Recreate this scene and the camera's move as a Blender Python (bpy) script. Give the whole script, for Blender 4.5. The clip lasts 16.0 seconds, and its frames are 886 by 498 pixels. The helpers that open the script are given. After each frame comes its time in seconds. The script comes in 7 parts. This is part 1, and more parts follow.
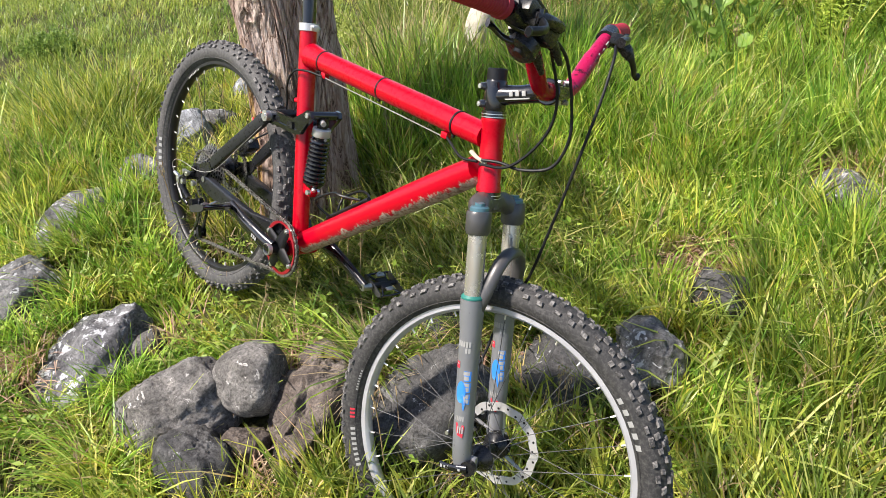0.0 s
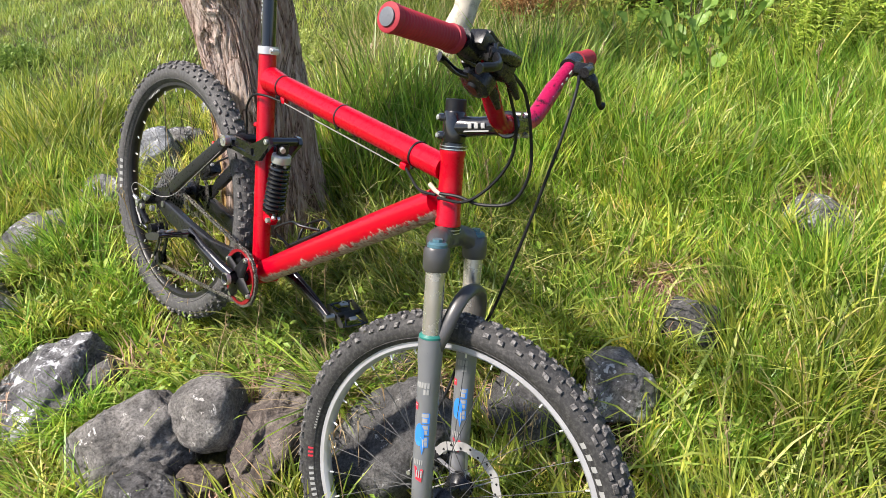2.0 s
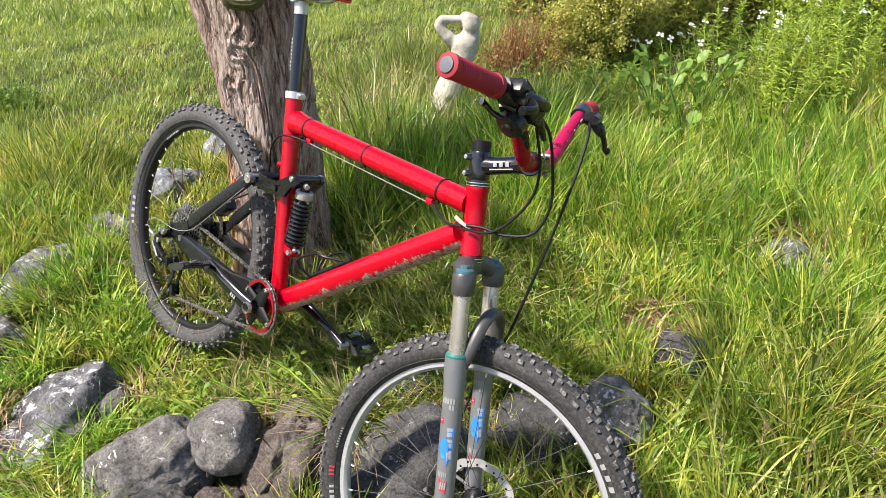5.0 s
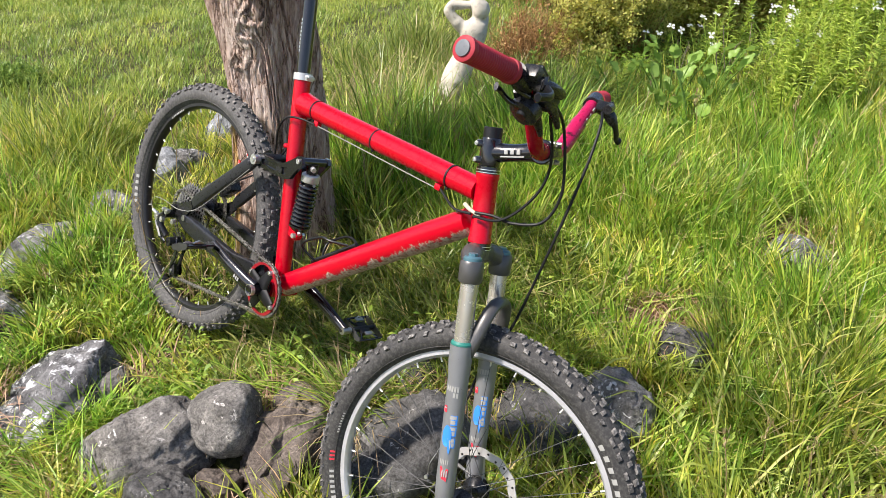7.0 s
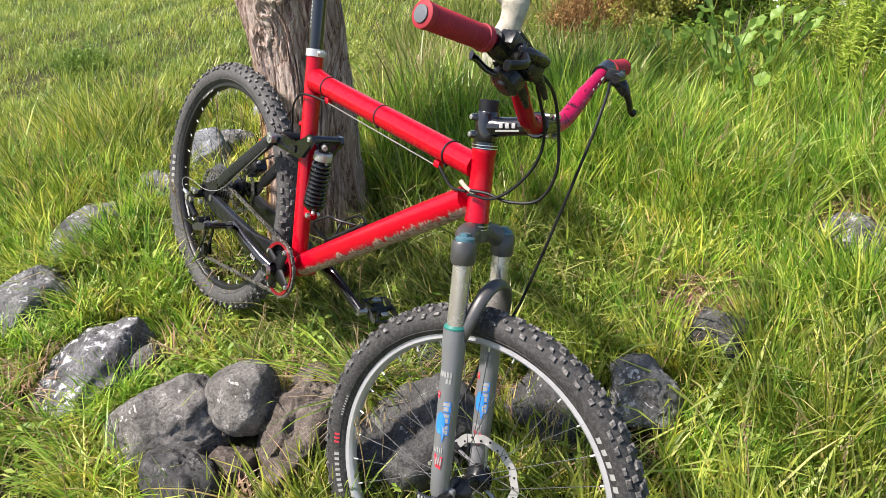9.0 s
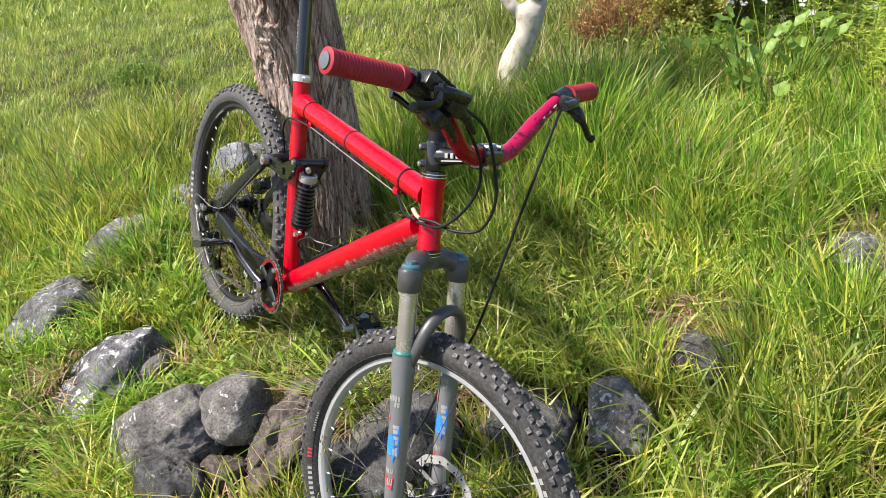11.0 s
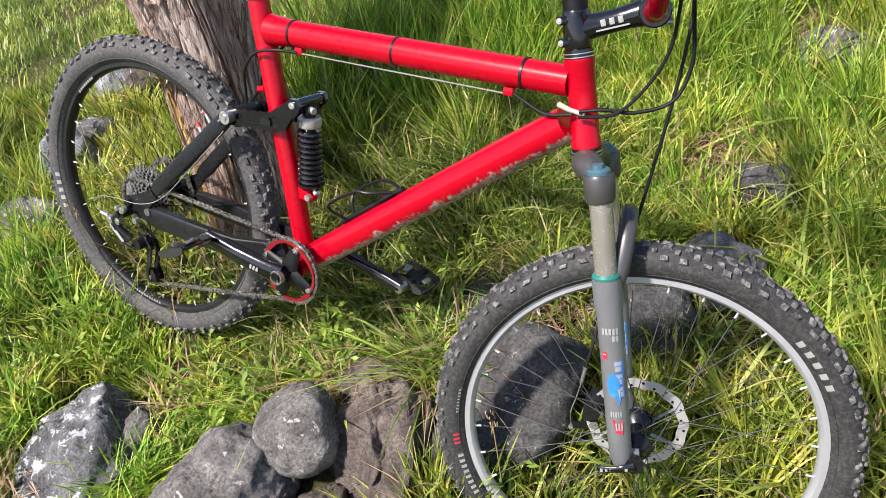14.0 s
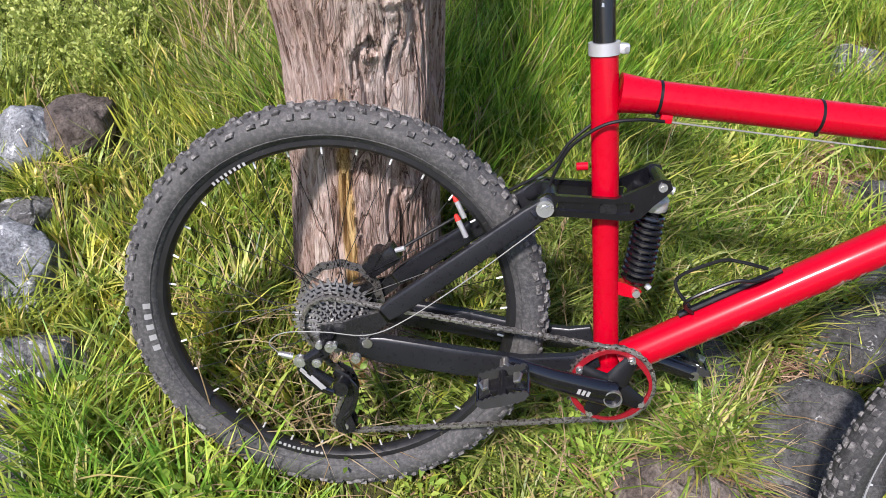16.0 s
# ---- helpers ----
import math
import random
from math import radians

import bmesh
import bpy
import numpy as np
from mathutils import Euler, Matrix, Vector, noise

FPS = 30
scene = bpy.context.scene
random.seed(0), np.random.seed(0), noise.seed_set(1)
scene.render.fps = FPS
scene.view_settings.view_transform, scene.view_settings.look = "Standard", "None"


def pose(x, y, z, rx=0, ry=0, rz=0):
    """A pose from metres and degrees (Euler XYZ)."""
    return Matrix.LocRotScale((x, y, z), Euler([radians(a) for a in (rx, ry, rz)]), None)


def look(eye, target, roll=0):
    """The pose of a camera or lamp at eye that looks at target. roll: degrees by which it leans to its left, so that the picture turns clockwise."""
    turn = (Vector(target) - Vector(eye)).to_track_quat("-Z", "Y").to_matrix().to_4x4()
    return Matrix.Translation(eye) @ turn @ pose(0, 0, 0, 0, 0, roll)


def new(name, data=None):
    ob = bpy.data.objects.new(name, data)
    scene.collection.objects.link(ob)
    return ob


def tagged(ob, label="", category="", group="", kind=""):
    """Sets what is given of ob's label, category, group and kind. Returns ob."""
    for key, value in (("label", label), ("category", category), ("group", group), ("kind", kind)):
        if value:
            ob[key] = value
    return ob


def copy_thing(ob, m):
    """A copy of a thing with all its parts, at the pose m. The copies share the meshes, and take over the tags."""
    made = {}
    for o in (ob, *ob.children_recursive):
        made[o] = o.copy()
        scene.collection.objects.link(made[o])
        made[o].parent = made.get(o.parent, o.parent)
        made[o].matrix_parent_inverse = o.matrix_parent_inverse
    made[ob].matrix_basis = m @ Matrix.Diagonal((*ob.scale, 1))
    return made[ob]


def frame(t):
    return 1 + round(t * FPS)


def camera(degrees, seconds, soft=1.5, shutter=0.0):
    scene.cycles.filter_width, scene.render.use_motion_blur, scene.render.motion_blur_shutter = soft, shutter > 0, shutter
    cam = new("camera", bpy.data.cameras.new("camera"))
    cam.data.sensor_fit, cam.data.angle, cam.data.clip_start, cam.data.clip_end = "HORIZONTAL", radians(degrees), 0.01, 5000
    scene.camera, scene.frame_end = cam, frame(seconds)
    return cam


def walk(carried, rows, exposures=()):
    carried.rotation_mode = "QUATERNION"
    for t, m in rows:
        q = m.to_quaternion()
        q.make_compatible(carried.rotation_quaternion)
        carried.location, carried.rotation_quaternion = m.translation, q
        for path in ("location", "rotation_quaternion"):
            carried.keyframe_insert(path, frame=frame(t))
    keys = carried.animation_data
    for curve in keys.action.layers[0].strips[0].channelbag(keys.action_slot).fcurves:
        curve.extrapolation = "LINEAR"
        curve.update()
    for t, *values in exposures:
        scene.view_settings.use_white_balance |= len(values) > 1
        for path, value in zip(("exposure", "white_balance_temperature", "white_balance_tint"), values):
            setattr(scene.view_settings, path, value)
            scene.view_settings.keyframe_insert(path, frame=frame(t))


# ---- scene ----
cam = camera(61.0, 16.0, 0.4)
PATH = [
    (0, (-0.003, 0.008, 1.312), (0.006, 1.783, 0.392), 0.9),
    (0.5, (0.0, 0.026, 1.315), (0.039, 1.792, 0.375), 1.5),
    (1, (0.018, 0.053, 1.318), (0.079, 1.812, 0.369), 1.8),
    (1.5, (0.038, 0.074, 1.318), (0.103, 1.839, 0.379), 1.7),
    (2, (0.043, 0.073, 1.333), (0.09, 1.858, 0.431), 1.4),
    (2.5, (0.022, 0.044, 1.364), (0.04, 1.854, 0.513), 1.2),
    (3, (0.009, 0.028, 1.365), (0.009, 1.857, 0.557), 1.2),
    (3.5, (-0.002, 0.025, 1.359), (-0.001, 1.869, 0.585), 1.3),
    (4, (-0.016, 0.02, 1.349), (0.031, 1.855, 0.554), 1.2),
    (4.5, (-0.056, -0.028, 1.349), (0.043, 1.811, 0.571), 2.1),
    (5, (-0.075, -0.05, 1.338), (0.074, 1.791, 0.57), 3.5),
    (5.2, (-0.082, -0.055, 1.33), (0.083, 1.782, 0.558), 4.1),
    (7.3, (-0.09, -0.034, 1.33), (0.059, 1.794, 0.533), 5.2),
    (7.5, (-0.082, -0.029, 1.329), (0.05, 1.809, 0.551), 4.9),
    (8, (-0.065, 0.002, 1.315), (0.014, 1.845, 0.543), 4.5),
    (8.5, (-0.01, 0.006, 1.316), (0.002, 1.823, 0.48), 3.5),
    (10.8, (0.293, 0.06, 1.369), (0.005, 1.833, 0.49), -0.6),
    (11, (0.289, 0.035, 1.379), (0.012, 1.814, 0.508), -0.3),
    (11.5, (0.221, -0.029, 1.368), (-0.015, 1.766, 0.519), 0.9),
    (12, (0.14, -0.113, 1.35), (-0.033, 1.706, 0.538), 2.0),
    (12.5, (0.024, -0.098, 1.32), (-0.041, 1.724, 0.497), 2.0),
    (13, (-0.064, 0.017, 1.266), (-0.031, 1.773, 0.311), 0.1),
    (13.2, (-0.096, 0.07, 1.271), (-0.013, 1.806, 0.282), -0.8),
    (13.5, (-0.139, 0.229, 1.318), (-0.006, 1.885, 0.204), -5.5),
    (14, (-0.361, 0.331, 1.3), (0.028, 1.95, 0.192), -7.8),
    (14.5, (-0.594, 0.426, 1.317), (0.01, 2.021, 0.272), -7.7),
    (15, (-0.698, 0.718, 1.337), (-0.089, 2.3, 0.275), -10.1),
    (15.5, (-0.878, 0.939, 1.325), (0.048, 2.311, 0.202), -5.6),
    (16, (-1.119, 1.156, 1.347), (0.014, 2.309, 0.168), 1.5),
]
walk(cam, [(t, look(eye, target, roll)) for t, eye, target, roll in PATH], [(0, 0.86, 6550, 14.5), (12.5, 0.86, 6500, 14.5), (14.5, 0.70, 6250, 17.5), (16, 0.56, 6050, 19.5)])

# ---- world and light: soft bright daylight from the open side ----
world = bpy.data.worlds.new("sky")
scene.world = world
world.use_nodes = True
wn = world.node_tree.nodes
sky = wn.new("ShaderNodeTexSky")
sky.sky_type, sky.sun_disc = "NISHITA", False
SUN_EL, SUN_AZ = 48.0, 251.0          # degrees; azimuth clockwise from +y
sky.sun_elevation, sky.sun_rotation = radians(SUN_EL), radians(SUN_AZ)
wn["Background"].inputs[1].default_value = 0.115
world.node_tree.links.new(sky.outputs[0], wn["Background"].inputs[0])
sun = new("sun", bpy.data.lights.new("sun", "SUN"))
sun.data.energy, sun.data.angle, sun.data.color = 4.9, radians(5), (1.0, 0.94, 0.84)
az, el = radians(SUN_AZ), radians(SUN_EL)
sun.matrix_world = look((5 * math.sin(az) * math.cos(el), 5 * math.cos(az) * math.cos(el), 5 * math.sin(el)), (0, 0, 0))


# ---- materials ----
def nodes_of(name):
    m = bpy.data.materials.new(name)
    m.use_nodes = True
    return m, m.node_tree.nodes, m.node_tree.links, m.node_tree.nodes["Principled BSDF"]


def ramp(nt, links, fac, stops):
    r = nt.new("ShaderNodeValToRGB")
    while len(r.color_ramp.elements) < len(stops):
        r.color_ramp.elements.new(0.5)
    for e, (p, c) in zip(r.color_ramp.elements, stops):
        e.position, e.color = p, (*c, 1)
    links.new(fac, r.inputs[0])
    return r.outputs[0]


def mix(nt, links, fac, a, b, mode="MIX"):
    m = nt.new("ShaderNodeMix")
    m.data_type, m.blend_type = "RGBA", mode
    for sock, v in ((m.inputs[0], fac), (m.inputs[6], a), (m.inputs[7], b)):
        if isinstance(v, bpy.types.NodeSocket):
            links.new(v, sock)
        else:
            sock.default_value = v if isinstance(v, float) else (*v, 1)
    return m.outputs[2]


def noise_tex(nt, links, scale, detail=4.0, rough=0.55, stretch=None, distort=0.0):
    co = nt.new("ShaderNodeTexCoord").outputs["Object"]
    if stretch:
        mp = nt.new("ShaderNodeMapping")
        mp.inputs["Scale"].default_value = stretch
        links.new(co, mp.inputs[0])
        co = mp.outputs[0]
    n = nt.new("ShaderNodeTexNoise")
    n.inputs["Scale"].default_value, n.inputs["Detail"].default_value = scale, detail
    n.inputs["Roughness"].default_value, n.inputs["Distortion"].default_value = rough, distort
    links.new(co, n.inputs["Vector"])
    return n.outputs["Fac"]


def bump(nt, links, bsdf, height, strength, dist):
    b = nt.new("ShaderNodeBump")
    b.inputs["Strength"].default_value, b.inputs["Distance"].default_value = strength, dist
    links.new(height, b.inputs["Height"])
    links.new(b.outputs[0], bsdf.inputs["Normal"])


def paint(name, color, rough=0.3, metal=0.0, wear=0.12, dirt=None, dirt_scale=30.0, dirt_from=0.62, coat=0.0, bump_amount=0.0, spec=0.4):
    """A coated or bare surface with faint variation, scuffs and dirt spots."""
    m, nt, links, b = nodes_of(name)
    n = noise_tex(nt, links, 14.0, 6.0)
    dark = tuple(c * (1 - wear) for c in color)
    light = tuple(min(1, c * (1 + wear)) for c in color)
    col = ramp(nt, links, n, [(0.3, dark), (0.7, light)])
    fine = noise_tex(nt, links, dirt_scale, 8.0, 0.7)
    if dirt:
        k = ramp(nt, links, fine, [(dirt_from, (0, 0, 0)), (dirt_from + 0.1, (1, 1, 1))])
        col = mix(nt, links, k, col, dirt)
    links.new(col, b.inputs["Base Color"])
    r = ramp(nt, links, fine, [(0.3, (max(0.02, rough - 0.08),) * 3), (0.75, (min(1, rough + 0.2),) * 3)])
    links.new(r, b.inputs["Roughness"])
    b.inputs["Metallic"].default_value = metal
    b.inputs["Coat Weight"].default_value = coat
    b.inputs["Coat Roughness"].default_value = 0.07
    b.inputs["Specular IOR Level"].default_value = spec
    if bump_amount:
        bump(nt, links, b, fine, bump_amount, 0.002)
    return m


RED = paint("red_paint", (0.42, 0.0006, 0.012), 0.26, 0.0, 0.05, (0.26, 0.02, 0.02), 90.0, 0.76, 0.4, 0.0, 0.12)
BLACK = paint("black_anodised", (0.011, 0.011, 0.012), 0.24, 0.0, 0.3, (0.045, 0.041, 0.035), 130.0, 0.70, 0.0, 0.0, 0.38)
BLACK_GLOSS = paint("black_gloss", (0.005, 0.005, 0.007), 0.14, 0.0, 0.2, (0.05, 0.045, 0.04), 140.0, 0.74, 0.5, 0.0, 0.5)
BLACK_MATT = paint("black_plastic", (0.007, 0.007, 0.008), 0.34, 0.0, 0.3, (0.04, 0.036, 0.03), 90.0, 0.70, 0.0, 0.0, 0.3)
STAY = paint("black_dusty_stay", (0.012, 0.0125, 0.015), 0.28, 0.0, 0.25, (0.075, 0.068, 0.058), 110.0, 0.67, 0.0, 0.0, 0.32)
CABLE = paint("cable_housing", (0.008, 0.008, 0.009), 0.5, spec=0.25)
SILVER = paint("silver_alloy", (0.62, 0.62, 0.62), 0.28, 0.9, 0.12, (0.3, 0.27, 0.22), 90.0, 0.68)
WHITE_ALLOY = paint("pale_alloy", (0.52, 0.52, 0.52), 0.35, 0.5, 0.08, (0.4, 0.36, 0.3), 90.0, 0.7)
RIM_SILVER = paint("rim_silver", (0.50, 0.50, 0.53), 0.33, 0.5, 0.1, (0.34, 0.31, 0.27), 150.0, 0.64)
RIM_BLACK = paint("rim_black", (0.016, 0.016, 0.017), 0.35, 0.2, 0.3, (0.13, 0.11, 0.08), 120.0, 0.62)
STEEL = paint("steel", (0.42, 0.41, 0.39), 0.32, 0.95, 0.2, (0.2, 0.16, 0.12), 140.0, 0.64)
SPOKE_GREY = paint("dull_grey_spoke", (0.085, 0.085, 0.085), 0.5, 0.4, 0.2)
ROTOR = paint("pale_brushed_rotor", (0.50, 0.49, 0.48), 0.46, 0.55, 0.12)
NIPPLE = paint("bright_spoke_nipple", (0.72, 0.71, 0.68), 0.3, 0.5, 0.1)
COG = paint("grey_steel_sprocket", (0.36, 0.355, 0.35), 0.36, 0.85, 0.25, (0.08, 0.07, 0.055), 120.0, 0.60)
SCUFFED = paint("scuffed_grey_metal", (0.06, 0.06, 0.062), 0.35, 0.6, 0.2, (0.45, 0.45, 0.44), 220.0, 0.66)
CHAIN = paint("oily_chain", (0.30, 0.285, 0.27), 0.32, 0.85, 0.35, (0.05, 0.042, 0.032), 180.0, 0.5)
FORK = paint("grey_fork_enamel", (0.208, 0.214, 0.227), 0.34, 0.40, 0.08, (0.15, 0.14, 0.12), 130.0, 0.68, 0.2)
FORK_DARK = paint("dark_grey_forged_crown", (0.085, 0.083, 0.082), 0.36, 0.45, 0.10, (0.13, 0.12, 0.10), 130.0, 0.68, 0.15)
STANCHION = paint("bronze_grey_stanchion", (0.50, 0.475, 0.43), 0.20, 0.70, 0.06)
CYAN = paint("cyan_anodised", (0.09, 0.19, 0.23), 0.35, 0.4)
TEAL = paint("teal_seal", (0.02, 0.16, 0.13), 0.4)
PINK = paint("magenta_bar", (0.36, 0.008, 0.062), 0.28, 0.0, 0.1, (0.015, 0.006, 0.010), 55.0, 0.55, 0.3, 0.0, 0.15)
RED_BAR = paint("dark_red_bar", (0.27, 0.001, 0.012), 0.16, 0.0, 0.08, (0.08, 0.004, 0.008), 60.0, 0.76, 0.3, 0.0, 0.06)
GRIP = paint("red_rubber_grip", (0.30, 0.016, 0.028), 0.62, 0.0, 0.14, (0.26, 0.03, 0.035), 60.0, 0.58, 0.0, 0.25)
GRIP_CAP = paint("grey_end_plug", (0.11, 0.12, 0.135), 0.5, 0.0, 0.2, (0.09, 0.10, 0.11), 90.0, 0.5, 0.0, 0.2)
WHITE = paint("white_print", (0.30, 0.30, 0.29), 0.5, 0.0, 0.08, (0.35, 0.33, 0.3), 160.0, 0.62)
BLUE = paint("blue_print", (0.03, 0.20, 0.62), 0.4, 0.0, 0.1)
RED_PRINT = paint("red_print", (0.52, 0.03, 0.05), 0.4, 0.0, 0.1)
WAX = paint("cream_ziptie", (0.42, 0.38, 0.28), 0.45)
RED_CAP = paint("red_plastic_cap", (0.65, 0.03, 0.02), 0.4)
TAN = paint("pale_inner_wire", (0.24, 0.24, 0.22), 0.5, 0.2)


def muddy_paint(base, origin, normal, edge):
    """Red paint with chips and dried mud along the tube's underside."""
    m, nt, links, b = nodes_of("red_paint_chipped_below")
    co = nt.new("ShaderNodeTexCoord").outputs["Object"]
    sb = nt.new("ShaderNodeVectorMath")
    sb.operation, sb.inputs[1].default_value = "SUBTRACT", origin
    links.new(co, sb.inputs[0])
    dt = nt.new("ShaderNodeVectorMath")
    dt.operation, dt.inputs[1].default_value = "DOT_PRODUCT", normal
    links.new(sb.outputs[0], dt.inputs[0])
    n1 = noise_tex(nt, links, 55.0, 8.0, 0.72)
    ad = nt.new("ShaderNodeMath")
    ad.operation = "MULTIPLY_ADD"
    ad.inputs[1].default_value = -0.055
    links.new(n1, ad.inputs[0])
    links.new(dt.outputs["Value"], ad.inputs[2])
    mr = nt.new("ShaderNodeMapRange")
    mr.inputs[1].default_value, mr.inputs[2].default_value = edge + 0.002, edge - 0.002
    links.new(ad.outputs[0], mr.inputs[0])
    n2 = noise_tex(nt, links, 120.0, 4.0, 0.6)
    mud = ramp(nt, links, n2, [(0.35, (0.20, 0.10, 0.07)), (0.6, (0.42, 0.33, 0.27)), (0.75, (0.30, 0.05, 0.05))])
    links.new(mix(nt, links, mr.outputs[0], base, mud), b.inputs["Base Color"])
    rr = nt.new("ShaderNodeMapRange")
    rr.inputs[3].default_value, rr.inputs[4].default_value = 0.32, 0.8
    links.new(mr.outputs[0], rr.inputs[0])
    links.new(rr.outputs[0], b.inputs["Roughness"])
    b.inputs["Specular IOR Level"].default_value = 0.12
    b.inputs["Coat Weight"].default_value, b.inputs["Coat Roughness"].default_value = 0.3, 0.08
    return m


def tyre_material(name, low, high, dust):
    m, nt, links, b = nodes_of(name)
    n1 = noise_tex(nt, links, 18.0, 6.0, 0.65)
    n2 = noise_tex(nt, links, 160.0, 5.0, 0.7)
    base = ramp(nt, links, n1, [(0.3, (low, low, low * 1.03)), (0.7, (high, high * 0.97, high * 0.94))])
    k = ramp(nt, links, n2, [(0.45, (0, 0, 0)), (0.85, (1, 1, 1))])
    links.new(mix(nt, links, k, base, (dust, dust * 0.95, dust * 0.90)), b.inputs["Base Color"])
    b.inputs["Roughness"].default_value = 0.72
    bump(nt, links, b, n2, 0.35, 0.002)
    return m


def knob_material():
    m, nt, links, b = nodes_of("worn_tyre_knob")
    isl = nt.new("ShaderNodeNewGeometry").outputs["Random Per Island"]
    n2 = noise_tex(nt, links, 120.0, 5.0, 0.7)
    base = ramp(nt, links, isl, [(0.0, (0.028, 0.027, 0.027)), (0.6, (0.050, 0.048, 0.047)), (1.0, (0.085, 0.081, 0.078))])
    scuff = noise_tex(nt, links, 125.0, 5.0, 0.65)
    k = ramp(nt, links, scuff, [(0.45, (0, 0, 0)), (0.66, (1, 1, 1))])
    links.new(mix(nt, links, k, base, (0.23, 0.218, 0.206)), b.inputs["Base Color"])
    b.inputs["Roughness"].default_value = 0.8
    bump(nt, links, b, n2, 0.5, 0.002)
    return m


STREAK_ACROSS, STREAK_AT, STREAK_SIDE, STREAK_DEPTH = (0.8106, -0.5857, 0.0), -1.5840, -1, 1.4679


def bark_material():
    m, nt, links, b = nodes_of("fibrous_bark")
    wide = noise_tex(nt, links, 15.0, 6.0, 0.58, (1.0, 1.0, 0.16), 1.5)
    thin = noise_tex(nt, links, 44.0, 6.0, 0.62, (1.0, 1.0, 0.11), 1.2)
    plate = noise_tex(nt, links, 7.0, 5.0, 0.6, (1.0, 1.0, 0.30), 0.5)
    fine = noise_tex(nt, links, 170.0, 6.0, 0.7, (1.0, 1.0, 0.14))
    tone = ramp(nt, links, plate, [(0.30, (0.30, 0.20, 0.16)), (0.48, (0.50, 0.375, 0.32)), (0.68, (0.68, 0.565, 0.50))])
    c1 = ramp(nt, links, wide, [(0.43, (1, 1, 1)), (0.487, (0.86, 0.80, 0.76)), (0.498, (0.24, 0.18, 0.15)), (0.504, (0.26, 0.20, 0.165)), (0.515, (0.86, 0.80, 0.76)), (0.57, (1, 1, 1))])
    c2 = ramp(nt, links, thin, [(0.44, (1, 1, 1)), (0.490, (0.70, 0.63, 0.59)), (0.506, (0.66, 0.59, 0.55)), (0.55, (1, 1, 1))])
    f = ramp(nt, links, fine, [(0.35, (0.80, 0.77, 0.75)), (0.6, (1.06, 1.05, 1.04))])
    col = mix(nt, links, 1.0, mix(nt, links, 1.0, mix(nt, links, 1.0, tone, c1, "MULTIPLY"), c2, "MULTIPLY"), f, "MULTIPLY")
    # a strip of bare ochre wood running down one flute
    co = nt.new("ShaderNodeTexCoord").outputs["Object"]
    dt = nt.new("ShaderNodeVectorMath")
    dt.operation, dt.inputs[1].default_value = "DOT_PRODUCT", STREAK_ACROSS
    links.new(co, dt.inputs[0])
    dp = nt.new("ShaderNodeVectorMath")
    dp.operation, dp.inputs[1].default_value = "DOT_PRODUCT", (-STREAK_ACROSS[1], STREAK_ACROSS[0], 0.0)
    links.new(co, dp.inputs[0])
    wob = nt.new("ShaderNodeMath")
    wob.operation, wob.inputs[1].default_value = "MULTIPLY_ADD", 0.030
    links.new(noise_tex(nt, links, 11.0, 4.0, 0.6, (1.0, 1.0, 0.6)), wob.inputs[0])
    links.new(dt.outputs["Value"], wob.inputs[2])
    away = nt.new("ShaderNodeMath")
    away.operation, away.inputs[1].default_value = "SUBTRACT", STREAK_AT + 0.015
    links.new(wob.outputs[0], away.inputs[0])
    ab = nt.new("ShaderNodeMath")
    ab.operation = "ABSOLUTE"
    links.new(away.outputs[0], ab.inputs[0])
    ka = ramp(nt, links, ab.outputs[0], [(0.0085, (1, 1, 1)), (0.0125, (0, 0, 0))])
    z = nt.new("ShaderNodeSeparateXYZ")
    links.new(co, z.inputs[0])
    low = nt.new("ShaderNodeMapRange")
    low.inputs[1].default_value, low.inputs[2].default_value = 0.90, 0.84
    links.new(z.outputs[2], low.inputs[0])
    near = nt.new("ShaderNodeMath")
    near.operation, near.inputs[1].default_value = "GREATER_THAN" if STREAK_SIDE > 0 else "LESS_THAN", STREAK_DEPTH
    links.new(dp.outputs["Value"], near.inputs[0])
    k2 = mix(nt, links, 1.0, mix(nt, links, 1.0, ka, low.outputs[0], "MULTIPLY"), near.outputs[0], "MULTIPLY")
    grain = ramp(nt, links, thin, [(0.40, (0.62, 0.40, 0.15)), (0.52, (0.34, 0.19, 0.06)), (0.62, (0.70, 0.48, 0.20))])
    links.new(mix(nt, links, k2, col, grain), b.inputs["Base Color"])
    b.inputs["Roughness"].default_value = 0.9
    h = mix(nt, links, 1.0, mix(nt, links, 1.0, c1, c2, "MULTIPLY"), f, "MULTIPLY")
    bump(nt, links, b, h, 0.85, 0.010)
    return m


